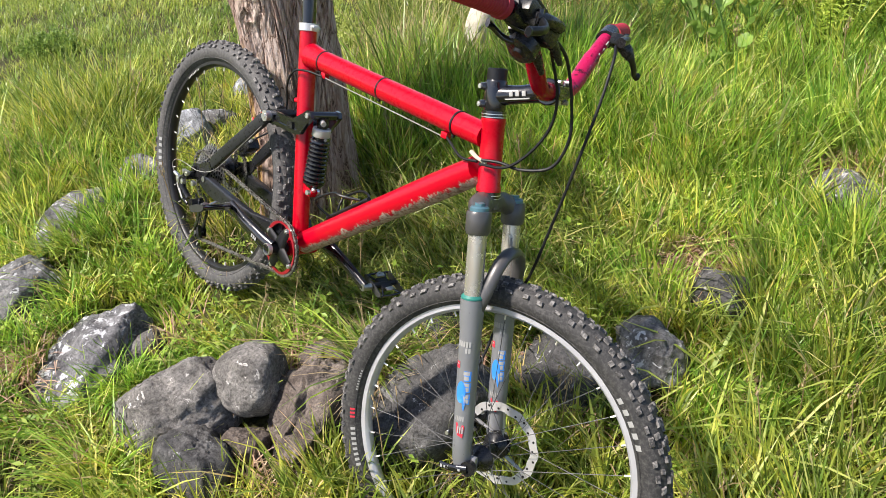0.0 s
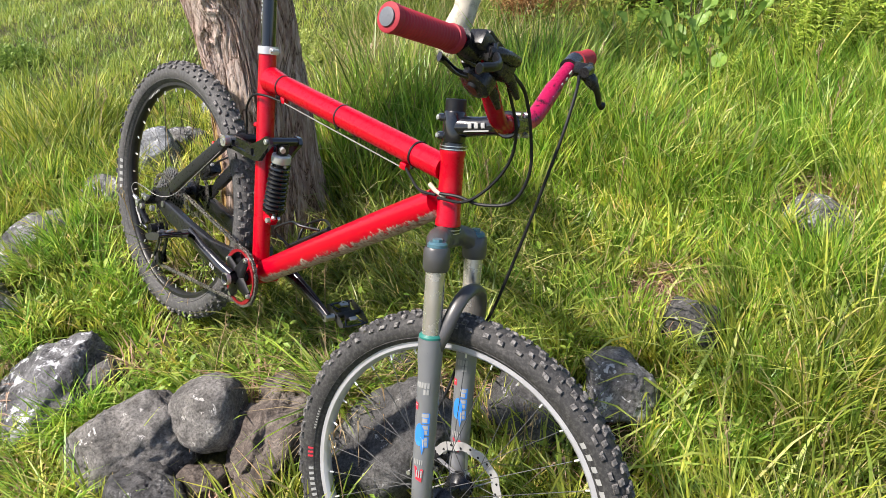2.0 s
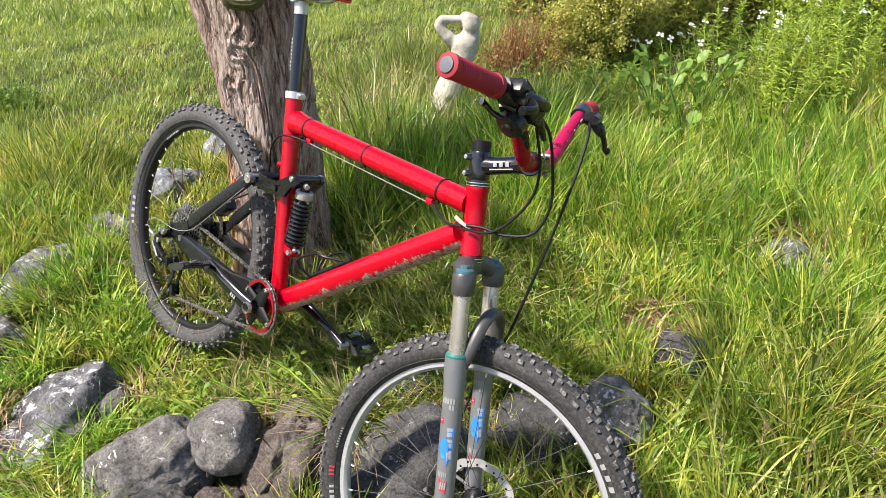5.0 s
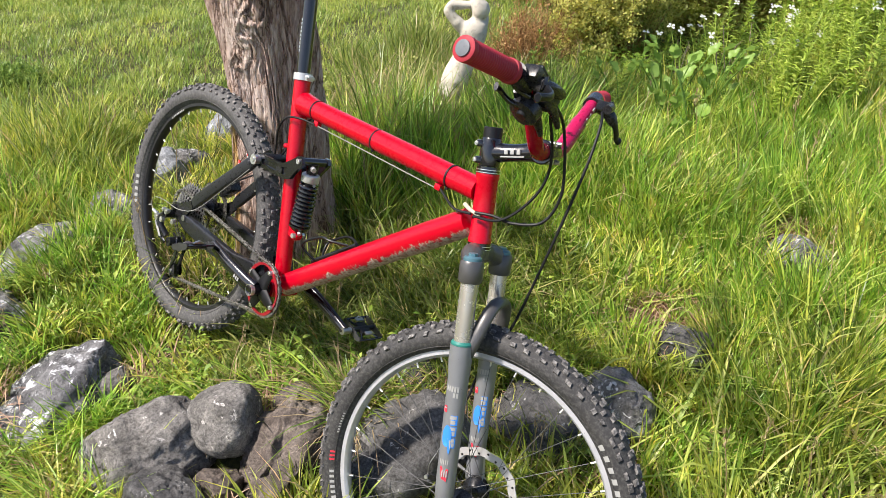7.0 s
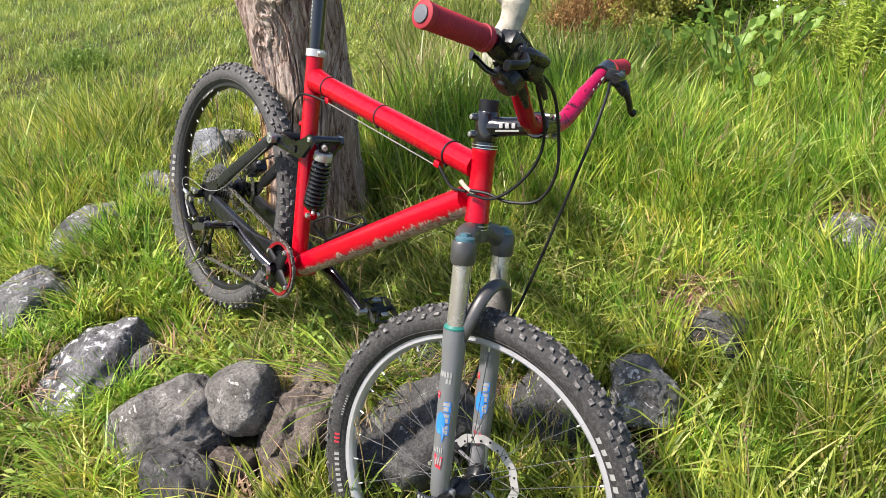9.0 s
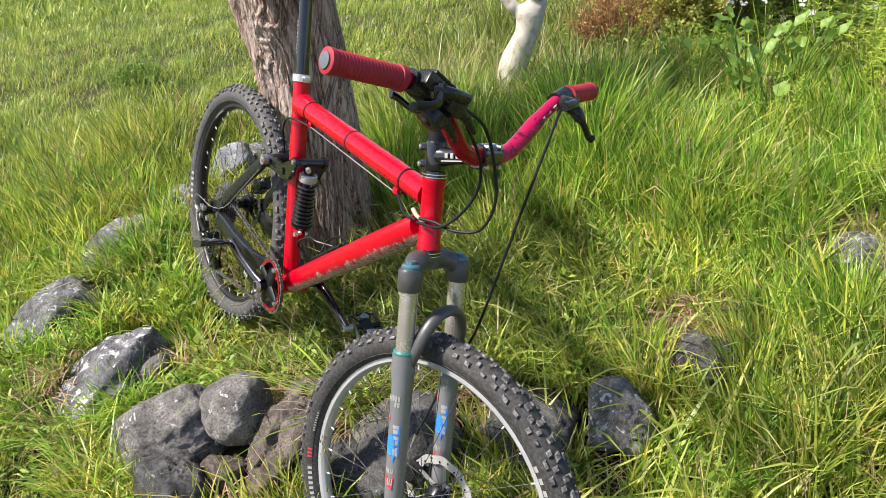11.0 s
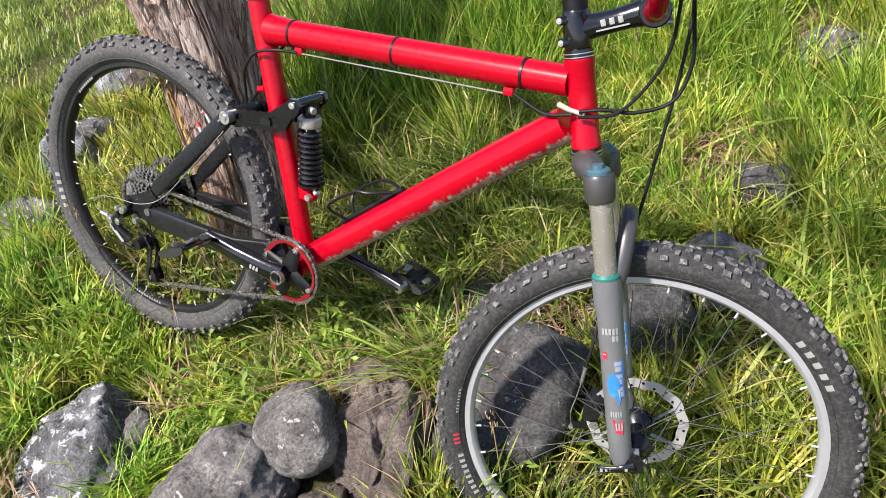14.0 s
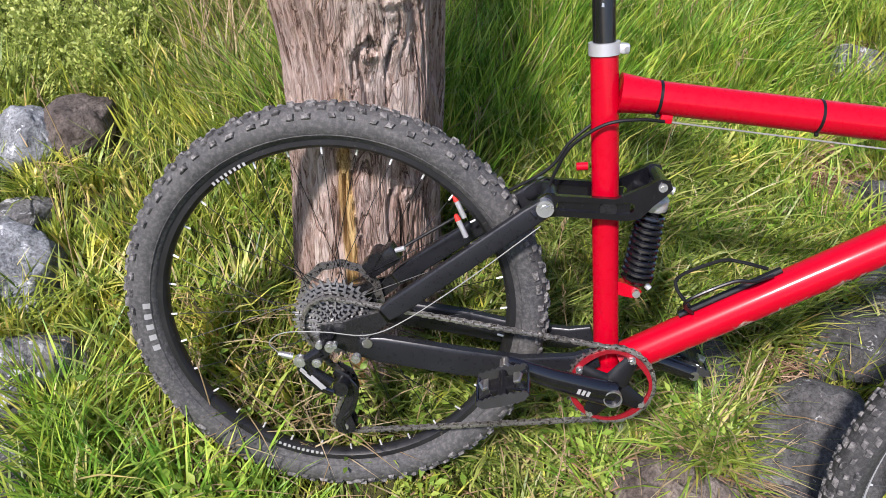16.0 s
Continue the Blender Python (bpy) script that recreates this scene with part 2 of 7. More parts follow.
def rock_material(name, dark, mid, light, lichen, amount, crust=30.0):
    """Weathered stone: broad tones, speckled grain, pits and crusts of lichen."""
    m, nt, links, b = nodes_of(name)
    big = noise_tex(nt, links, 7.0, 5.0, 0.55, None, 0.4)
    grain = noise_tex(nt, links, 170.0, 6.0, 0.72)
    blot = noise_tex(nt, links, 45.0, 6.0, 0.70)
    spot = noise_tex(nt, links, crust, 7.0, 0.68, None, 0.018 * crust)
    edge = noise_tex(nt, links, 110.0, 5.0, 0.7)
    col = ramp(nt, links, big, [(0.36, dark), (0.52, mid), (0.68, light)])
    f = ramp(nt, links, grain, [(0.34, (0.42, 0.41, 0.40)), (0.50, (0.96, 0.95, 0.94)), (0.66, (1.45, 1.43, 1.40))])
    g = ramp(nt, links, blot, [(0.34, (0.60, 0.59, 0.58)), (0.52, (1.0, 1.0, 1.0)), (0.68, (1.28, 1.26, 1.22))])
    col = mix(nt, links, 1.0, mix(nt, links, 1.0, col, f, "MULTIPLY"), g, "MULTIPLY")
    sm = nt.new("ShaderNodeMath")
    sm.operation = "MULTIPLY_ADD"
    sm.inputs[1].default_value = 0.30
    links.new(edge, sm.inputs[0])
    links.new(spot, sm.inputs[2])
    k = ramp(nt, links, sm.outputs[0], [(amount + 0.15, (0, 0, 0)), (amount + 0.175, (1, 1, 1))])
    links.new(mix(nt, links, k, col, lichen), b.inputs["Base Color"])
    b.inputs["Roughness"].default_value = 0.88
    b.inputs["Specular IOR Level"].default_value = 0.3
    hh = mix(nt, links, 0.5, grain, blot)
    bump(nt, links, b, hh, 0.8, 0.012)
    return m


ROCK_GREY = rock_material("grey_fieldstone", (0.10, 0.095, 0.088), (0.18, 0.172, 0.162), (0.30, 0.285, 0.265), (0.50, 0.48, 0.45), 0.63)
ROCK_BROWN = rock_material("brown_grey_fieldstone", (0.075, 0.060, 0.052), (0.15, 0.125, 0.108), (0.26, 0.22, 0.19), (0.38, 0.34, 0.30), 0.66)
ROCK_LICHEN = rock_material("lichen_covered_stone", (0.075, 0.075, 0.080), (0.15, 0.15, 0.155), (0.24, 0.24, 0.245), (0.50, 0.505, 0.52), 0.545, 20.0)
ROCK_SPECK = rock_material("lichen_specked_stone", (0.085, 0.085, 0.086), (0.18, 0.18, 0.18), (0.29, 0.29, 0.285), (0.46, 0.465, 0.47), 0.58)
ROCK_BLUE = rock_material("bluish_grey_stone", (0.16, 0.17, 0.18), (0.27, 0.285, 0.30), (0.38, 0.40, 0.42), (0.52, 0.53, 0.55), 0.60)
ROCK_DARK = rock_material("dark_basalt_stone", (0.050, 0.050, 0.051), (0.098, 0.097, 0.096), (0.17, 0.168, 0.165), (0.36, 0.355, 0.345), 0.63)


def soil_material():
    m, nt, links, b = nodes_of("matted_soil_and_thatch")
    n1 = noise_tex(nt, links, 3.0, 6.0, 0.6)
    n2 = noise_tex(nt, links, 60.0, 8.0, 0.7)
    a = ramp(nt, links, n1, [(0.3, (0.048, 0.050, 0.015)), (0.7, (0.085, 0.088, 0.027))])
    k = ramp(nt, links, n2, [(0.4, (0.4, 0.4, 0.35)), (0.7, (1.6, 1.4, 1.0))])
    links.new(mix(nt, links, 0.9, a, k, "MULTIPLY"), b.inputs["Base Color"])
    b.inputs["Roughness"].default_value = 1.0
    bump(nt, links, b, n2, 0.8, 0.02)
    return m


def leaf_material(name, stops, rough=0.5, patch=None, trans=0.42, tuft=None):
    """Blades and leaves: colour by island, with patches over the ground, and some light through."""
    m, nt, links, b = nodes_of(name)
    isl = nt.new("ShaderNodeNewGeometry").outputs["Random Per Island"]
    col = ramp(nt, links, isl, stops)
    if patch:
        n = noise_tex(nt, links, patch[0], 3.0, 0.5)
        k = ramp(nt, links, n, [(0.38, patch[1]), (0.62, patch[2])])
        col = mix(nt, links, 1.0, col, k, "MULTIPLY")
    if tuft:
        n = noise_tex(nt, links, tuft[0], 2.0, 0.5)
        k = ramp(nt, links, n, [(0.36, tuft[1]), (0.5, (1, 1, 1)), (0.64, tuft[2])])
        col = mix(nt, links, 1.0, col, k, "MULTIPLY")
    links.new(col, b.inputs["Base Color"])
    b.inputs["Roughness"].default_value = rough
    t = nt.new("ShaderNodeBsdfTranslucent")
    links.new(col, t.inputs[0])
    mx = nt.new("ShaderNodeMixShader")
    mx.inputs[0].default_value = trans
    links.new(b.outputs[0], mx.inputs[1])
    links.new(t.outputs[0], mx.inputs[2])
    links.new(mx.outputs[0], nt["Material Output"].inputs[0])
    return m


G = [(0.0, (0.12, 0.17, 0.028)), (0.25, (0.235, 0.30, 0.048)), (0.55, (0.40, 0.465, 0.076)), (0.80, (0.56, 0.59, 0.135)), (0.92, (0.68, 0.63, 0.25)), (1.0, (0.64, 0.46, 0.28))]
GRASS = leaf_material("grass_blades", G, 0.42, (2.2, (0.70, 0.78, 0.66), (1.16, 1.12, 1.04)), 0.38, (19.0, (0.52, 0.68, 0.58), (1.36, 1.20, 1.0)))
LUSH = leaf_material("lush_grass_blades", [(0.0, (0.13, 0.27, 0.028)), (0.4, (0.29, 0.47, 0.055)), (0.8, (0.49, 0.66, 0.115)), (1.0, (0.68, 0.74, 0.23))], 0.40, (2.2, (0.75, 0.84, 0.72), (1.12, 1.10, 1.04)), 0.42, (19.0, (0.56, 0.72, 0.60), (1.30, 1.16, 1.0)))
PALE_BLADE = leaf_material("pale_broad_blades", [(0.0, (0.34, 0.46, 0.08)), (0.5, (0.52, 0.60, 0.13)), (0.85, (0.64, 0.66, 0.22)), (1.0, (0.60, 0.50, 0.24))], 0.4, None, 0.45)
# Darker copy of the grass colours; the shade is put into the blades.
SHADE_GRASS = leaf_material("shade_darkened_blades", [(0.0, (0.09, 0.14, 0.025)), (0.4, (0.19, 0.26, 0.045)), (0.75, (0.33, 0.38, 0.085)), (1.0, (0.44, 0.35, 0.17))], 0.42, None, 0.36)
RUST = leaf_material("reddish_dead_grass", [(0.0, (0.24, 0.13, 0.08)), (0.5, (0.44, 0.26, 0.18)), (1.0, (0.62, 0.46, 0.32))], 0.7, None, 0.2)
LAWN = leaf_material("lawn_blades", [(0.0, (0.19, 0.26, 0.045)), (0.5, (0.345, 0.43, 0.078)), (0.9, (0.45, 0.515, 0.125)), (1.0, (0.50, 0.45, 0.22))], 0.45, (2.2, (0.72, 0.80, 0.70), (1.16, 1.12, 1.06)), 0.4, (14.0, (0.66, 0.80, 0.72), (1.20, 1.10, 0.98)))
THATCH = leaf_material("dead_brown_thatch", [(0.0, (0.20, 0.11, 0.06)), (0.5, (0.34, 0.21, 0.13)), (1.0, (0.50, 0.36, 0.24))], 0.7, None, 0.2)
STRAW = leaf_material("dry_grass", [(0.0, (0.27, 0.18, 0.09)), (0.5, (0.40, 0.30, 0.16)), (1.0, (0.52, 0.42, 0.25))], 0.6, None, 0.25)
HERB = leaf_material("herb_leaves", [(0.0, (0.11, 0.21, 0.025)), (0.5, (0.26, 0.40, 0.05)), (1.0, (0.48, 0.58, 0.11))], 0.5)
BROAD = leaf_material("broad_leaves", [(0.0, (0.09, 0.19, 0.028)), (0.6, (0.17, 0.31, 0.05)), (1.0, (0.29, 0.43, 0.09))], 0.45)
YELLOW_LEAF = leaf_material("yellow_blossom", [(0.0, (0.50, 0.50, 0.12)), (0.5, (0.70, 0.66, 0.18)), (1.0, (0.85, 0.78, 0.24))], 0.5)
BROWN_TWIG = leaf_material("dead_brown_twigs", [(0.0, (0.18, 0.085, 0.03)), (0.5, (0.38, 0.20, 0.075)), (1.0, (0.58, 0.36, 0.15))], 0.8, None, 0.1)
DEEP = leaf_material("deep_green_leaves", [(0.0, (0.09, 0.16, 0.03)), (0.5, (0.20, 0.32, 0.055)), (1.0, (0.38, 0.48, 0.11))], 0.45)
SPIRE = leaf_material("light_weed_leaves", [(0.0, (0.22, 0.33, 0.04)), (0.5, (0.42, 0.54, 0.08)), (1.0, (0.64, 0.70, 0.17))], 0.45)
CREEP = leaf_material("yellow_green_mat", [(0.0, (0.20, 0.26, 0.05)), (0.5, (0.40, 0.47, 0.10)), (1.0, (0.62, 0.64, 0.20))], 0.5)
DRY_STALK = paint("grey_brown_stalk", (0.26, 0.21, 0.16), 0.8, 0.0, 0.3)
OLIVE = leaf_material("olive_leaves", [(0.0, (0.20, 0.24, 0.04)), (0.5, (0.38, 0.42, 0.08)), (1.0, (0.56, 0.56, 0.15))], 0.5)
PETAL = leaf_material("white_petals", [(0.0, (0.70, 0.70, 0.66)), (1.0, (0.85, 0.85, 0.83))], 0.6)
TREE_LEAF = leaf_material("tree_leaves", [(0.0, (0.05, 0.10, 0.02)), (1.0, (0.12, 0.20, 0.04))], 0.5)
TYRE = tyre_material("black_tyre_rubber", 0.013, 0.028, 0.10)
TYRE_DUSTY = tyre_material("dusty_tyre_rubber", 0.030, 0.062, 0.15)
KNOB, BARK, SOIL = knob_material(), bark_material(), soil_material()
STONE = paint("weathered_cast_stone", (0.52, 0.475, 0.395), 0.9, 0.0, 0.16, (0.36, 0.325, 0.27), 48.0, 0.52, 0.0, 1.0)


# ---- mesh helpers ----
def mesh_object(name, verts, faces, material, smooth=False):
    me = bpy.data.meshes.new(name)
    me.from_pydata([tuple(v) for v in verts], [], faces)
    me.materials.append(material)
    if smooth:
        me.polygons.foreach_set("use_smooth", [True] * len(me.polygons))
    return new(name, me)


def part(name, bm, material, parent, label="", m=None, smooth=True):
    """Links a bmesh as one mesh object under a thing or a part."""
    me = bpy.data.meshes.new(name)
    bmesh.ops.recalc_face_normals(bm, faces=bm.faces[:])
    bm.to_mesh(me)
    bm.free()
    for mat in material if isinstance(material, (list, tuple)) else [material]:
        me.materials.append(mat)
    if smooth:
        me.polygons.foreach_set("use_smooth", [True] * len(me.polygons))
        me.set_sharp_from_angle(angle=radians(38))
    ob = new(name, me)
    ob.parent = parent
    if m is not None:
        ob.matrix_basis = m
    if label:
        tagged(ob, label)
    return ob


def tube(bm, pts, radii, seg=14, caps=True, flat=1.0, side=None, power=1.0):
    """A round, oval or (power under 1) boxy tube through the points."""
    sq = lambda c: math.copysign(abs(c) ** power, c)
    pts = [Vector(p) for p in pts]
    radii = [radii] * len(pts) if isinstance(radii, (int, float)) else list(radii)
    t0 = (pts[1] - pts[0]).normalized()
    u = Vector(side) if side else (Vector((0, 0, 1)) if abs(t0.z) < 0.9 else Vector((1, 0, 0)))
    u = (u - t0 * u.dot(t0)).normalized()
    rings = []
    for i, p in enumerate(pts):
        t = (pts[min(i + 1, len(pts) - 1)] - pts[max(i - 1, 0)]).normalized()
        u = (u - t * u.dot(t)).normalized()
        v = t.cross(u)
        rings.append([bm.verts.new(p + radii[i] * (sq(math.cos(a)) * u + flat * sq(math.sin(a)) * v)) for a in [2 * math.pi * k / seg for k in range(seg)]])
    for a, b in zip(rings, rings[1:]):
        for k in range(seg):
            bm.faces.new((a[k], a[(k + 1) % seg], b[(k + 1) % seg], b[k]))
    if caps:
        bm.faces.new(rings[0][::-1])
        bm.faces.new(rings[-1])
    return bm


def smooth_line(pts, n=8):
    """Catmull-Rom points through pts."""
    p = [Vector(q) for q in pts]
    p = [2 * p[0] - p[1], *p, 2 * p[-1] - p[-2]]
    out = []
    for i in range(1, len(p) - 2):
        for k in range(n):
            t = k / n
            out.append(0.5 * (2 * p[i] + (p[i + 1] - p[i - 1]) * t + (2 * p[i - 1] - 5 * p[i] + 4 * p[i + 1] - p[i + 2]) * t * t + (3 * p[i] - p[i - 1] - 3 * p[i + 1] + p[i + 2]) * t ** 3))
    return out + [p[-2]]


def lathe(bm, profile, seg=48, closed=False):
    """Turns (radius, y) pairs round the y axis."""
    rings = [[bm.verts.new((r * math.cos(a), y, r * math.sin(a))) for a in [2 * math.pi * k / seg for k in range(seg)]] for r, y in profile]
    pairs = list(zip(rings, rings[1:])) + ([(rings[-1], rings[0])] if closed else [])
    for a, b in pairs:
        for k in range(seg):
            bm.faces.new((a[k], a[(k + 1) % seg], b[(k + 1) % seg], b[k]))
    return bm


def block(bm, m, size, bevel=0.0):
    r = bmesh.ops.create_cube(bm, size=1, matrix=m @ Matrix.Diagonal((*size, 1)))
    if bevel:
        es = list({e for v in r["verts"] for e in v.link_edges})
        bmesh.ops.bevel(bm, geom=es, offset=bevel, segments=2, affect="EDGES", profile=0.6)
    return bm


def drum(bm, a, b, r, r2=None, seg=18):
    return tube(bm, [a, b], [r, r if r2 is None else r2], seg)


def plate(bm, outline, y0, y1):
    """A flat plate in the x-z plane between y0 and y1."""
    a = [bm.verts.new((x, y0, z)) for x, z in outline]
    b = [bm.verts.new((x, y1, z)) for x, z in outline]
    bm.faces.new(a)
    bm.faces.new(b[::-1])
    for k in range(len(a)):
        j = (k + 1) % len(a)
        bm.faces.new((a[k], b[k], b[j], a[j]))
    return bm


# ---- ground: a grassy bank, falling towards the viewer ----
def ground_z(x, y):
    xc, yc = np.clip(x, -5.0, 4.0), np.clip(y, -3.0, 4.6)
    z = -0.21 + 0.179 * xc + 0.357 * yc - 0.006 * xc * yc + 0.004 * xc * xc - 0.029 * yc * yc
    z = z + 0.03 * np.maximum(y - 4.6, 0.0)
    z = z - 0.045 * np.exp(-((x + 0.66) ** 2 + (y - 1.80) ** 2) / 0.10)
    z = z - 0.10 * np.exp(-((x - 0.15) ** 2 + (y - 0.85) ** 2) / 0.1225)
    return z + 0.012 * np.sin(5.1 * x + 1.3 * y) * np.cos(4.3 * y - 0.7 * x)


def grid_axis(lo, hi, fine_lo, fine_hi, step):
    core = np.arange(fine_lo, fine_hi + step / 2, step)
    k = np.arange(1, 26) / 25.0
    return np.concatenate([(fine_lo + (lo - fine_lo) * k ** 3)[::-1], core, fine_hi + (hi - fine_hi) * k ** 3])


gx, gy = grid_axis(-600, 600, -4, 4, 0.08), grid_axis(-600, 600, -2, 6, 0.08)
X, Y = np.meshgrid(gx, gy)
Zg = ground_z(X, Y)
idx = np.arange(X.size).reshape(X.shape)
gf = np.stack([idx[:-1, :-1], idx[:-1, 1:], idx[1:, 1:], idx[1:, :-1]], -1).reshape(-1, 4)
ground = mesh_object("ground", np.stack([X, Y, Zg], -1).reshape(-1, 3).tolist(), gf.tolist(), SOIL, True)
tagged(ground, "sloping grassy bank of soil and matted thatch", "ground", kind="structure")

# ---- the bicycle, leaning on the tree ----
BIKE = Matrix(((0.6782, 0.7187, 0.1534, -0.604), (-0.7349, 0.6632, 0.1415, 1.9121), (0.0, -0.2087, 0.978, 0.563), (0, 0, 0, 1))) @ pose(0, 0, 0, 0, 0, -1.35)
FORK_M = Matrix(((0.988, 0, -0.153, 0.979), (0, 1, 0, 0), (0.153, 0, 0.988, 0.240), (0, 0, 0, 1))) @ pose(0, 0, 0, 0, 0, 16.4)
bike = new("mountain_bike")
bike.matrix_world = BIKE
tagged(bike, "red full-suspension mountain bike leaning against a tree trunk", "bicycle")


def local(name, pts, r, material, label="", parent=bike, m=None, seg=16, flat=1.0, side=None):
    return part(name, tube(bmesh.new(), pts, r, seg, True, flat, side), material, parent, label, m)


def gear_outline(n, r, depth):
    out = []
    for k in range(n):
        for da, rr in ((0.0, r - depth), (0.30, r - depth), (0.42, r), (0.62, r), (0.75, r - depth)):
            a = 2 * math.pi * (k + da) / n
            out.append((rr * math.cos(a), rr * math.sin(a)))
    return out


def ring_plate(bm, outer, inner, y0, y1):
    n = len(outer)
    rows = [[bm.verts.new((x, y, z)) for x, z in pts] for pts, y in ((outer, y0), (outer, y1), (inner, y1), (inner, y0))]
    for a, b in zip(rows, rows[1:] + rows[:1]):
        for k in range(n):
            bm.faces.new((a[k], a[(k + 1) % n], b[(k + 1) % n], b[k]))
    return bm


def circle(n, r, wave=0.0, lobes=0):
    return [((r + wave * math.cos(lobes * 2 * math.pi * k / n)) * math.cos(2 * math.pi * k / n), (r + wave * math.cos(lobes * 2 * math.pi * k / n)) * math.sin(2 * math.pi * k / n)) for k in range(n)]


# frame tubes
TT_A, TT_B = Vector((0.392, 0, 0.367)), Vector((0.95, 0, 0.330))
DT_A, DT_B = Vector((0.448, 0, -0.050)), Vector((0.948, 0, 0.270))
local("seat_tube", [(0.366, 0, 0.421), (0.374, 0, 0.36), (0.427, 0, -0.066)], [0.0185, 0.0192, 0.0192], RED, "glossy red seat tube", seg=24)
local("top_tube", [TT_A, TT_A.lerp(TT_B, 0.03), TT_A.lerp(TT_B, 0.09), TT_A.lerp(TT_B, 0.3), TT_A.lerp(TT_B, 0.7), TT_B], [0.0275, 0.0255, 0.0226, 0.0225, 0.0225, 0.022], RED, "glossy red top tube", seg=24)
local("down_tube", [DT_A, DT_A.lerp(DT_B, 0.3), DT_A.lerp(DT_B, 0.8), DT_B], [0.026, 0.027, 0.0275, 0.026], muddy_paint((0.42, 0.0006, 0.012), (0.448, 0, -0.050), (-0.539, 0, 0.842), -0.045), "red down tube chipped and muddy underneath", seg=24)
bm = bmesh.new()
hz = Vector((-0.153, 0, 0.988))
H0 = Vector((0.979, 0, 0.240))
tube(bm, [H0, H0 + hz * 0.008, H0 + hz * 0.012, H0 + hz * 0.113, H0 + hz * 0.117, H0 + hz * 0.125], [0.0215, 0.0215, 0.0200, 0.0200, 0.0215, 0.0215], 28)
part("head_tube", bm, RED, bike, "glossy red head tube")
for a, b, r in ((-0.013, -0.0005, 0.0212), (0.1255, 0.137, 0.0210)):
    local("headset_cup", [H0 + hz * a, H0 + hz * b], r, BLACK_GLOSS, seg=28)
for zz, rr in ((-0.0064, 0.0222), (-0.0120, 0.0218), (0.1262, 0.0226), (0.1312, 0.0222), (0.1352, 0.0205)):
    local("headset_ring", [H0 + hz * zz, H0 + hz * (zz + 0.0013)], rr, SILVER, seg=28)
local("bottom_bracket_shell", [(0.427, -0.037, -0.066), (0.427, 0.037, -0.066)], 0.0215, RED, seg=24)
bm = bmesh.new()
plate(bm, [(0.405, 0.105), (0.418, 0.09), (0.452, 0.082), (0.462, 0.074), (0.455, 0.062), (0.44, 0.064), (0.412, 0.07), (0.408, 0.06)], -0.008, 0.008)
part("shock_mount", bm, RED, bike)
local("cable_stop", [(0.362, 0, 0.262), (0.346, 0, 0.260)], 0.006, RED, seg=10)
for x, z in ((0.458, 0.337), (0.857, 0.308)):
    bm = bmesh.new()
    block(bm, pose(x, -0.006, z, 0, 4, 0), (0.016, 0.012, 0.012), 0.002)
    part("cable_guide", bm, RED, bike)
for f in (0.095, 0.475, 0.875):
    c = TT_A.lerp(TT_B, f)
    d = (TT_B - TT_A).normalized()
    bm = bmesh.new()
    tube(bm, [c - d * 0.002, c + d * 0.002], 0.0236 if f != 0.475 else 0.0232, 26)
    block(bm, Matrix.Translation(c + Vector((0, -0.010, -0.0225))), (0.005, 0.005, 0.005), 0.001)
    part("zip_tie", bm, BLACK_MATT, bike, "black plastic zip tie")
c = H0 + hz * 0.053
local("zip_tie", [c + Vector((-0.030, -0.020, 0.008)), c + Vector((-0.012, -0.0235, 0.003)), c + Vector((0.010, -0.0215, -0.002))], [0.0042, 0.0036, 0.003], WAX, "cream zip tie holding the cables", seg=8)

# seat post and saddle
sd = Vector((-0.124, 0, 0.992))
S0 = Vector((0.366, 0, 0.421))
collar = local("seat_collar", [S0 - sd * 0.004, S0 + sd * 0.012], 0.0212, WHITE_ALLOY, "silver clamp collar", seg=26)
bm = bmesh.new()
block(bm, pose(0.389, 0, 0.426), (0.018, 0.016, 0.013), 0.003)
part("clamp_lug", bm, WHITE_ALLOY, collar)
bm = bmesh.new()
drum(bm, Vector((0.394, -0.011, 0.426)), Vector((0.394, 0.011, 0.426)), 0.0035, None, 10)
part("clamp_bolt", bm, STEEL, collar)
local("seat_post", [S0 - sd * 0.01, S0 + sd * 0.185], 0.0155, BLACK_GLOSS, "black seat post with a worn silver print", seg=24)
local("post_head", [S0 + sd * 0.184, S0 + sd * 0.192, S0 + sd * 0.212], [0.0162, 0.0155, 0.0165], WHITE_ALLOY, "silver saddle clamp", seg=20)
bm = bmesh.new()
drum(bm, Vector((0.338, -0.026, 0.640)), Vector((0.338, 0.026, 0.640)), 0.0125, None, 18)
drum(bm, Vector((0.338, -0.029, 0.640)), Vector((0.338, 0.029, 0.640)), 0.005, None, 8)
part("rail_clamp", bm, SILVER, bike)
for sgn in (-1, 1):
    local("saddle_rail", smooth_line([(0.24, sgn * 0.035, 0.672), (0.275, sgn * 0.022, 0.648), (0.34, sgn * 0.0215, 0.640), (0.42, sgn * 0.020, 0.643), (0.485, sgn * 0.008, 0.668)], 5), 0.0035, SILVER, seg=8)
for k in range(9):
    bm = bmesh.new()
    block(bm, Matrix.Translation(S0 + sd * (0.060 + 0.0085 * k) + Vector((-0.003, -0.0148, 0))), (0.006 if k % 3 else 0.0035, 0.001, 0.005), 0)
    part("post_mark", bm, SILVER, bike)


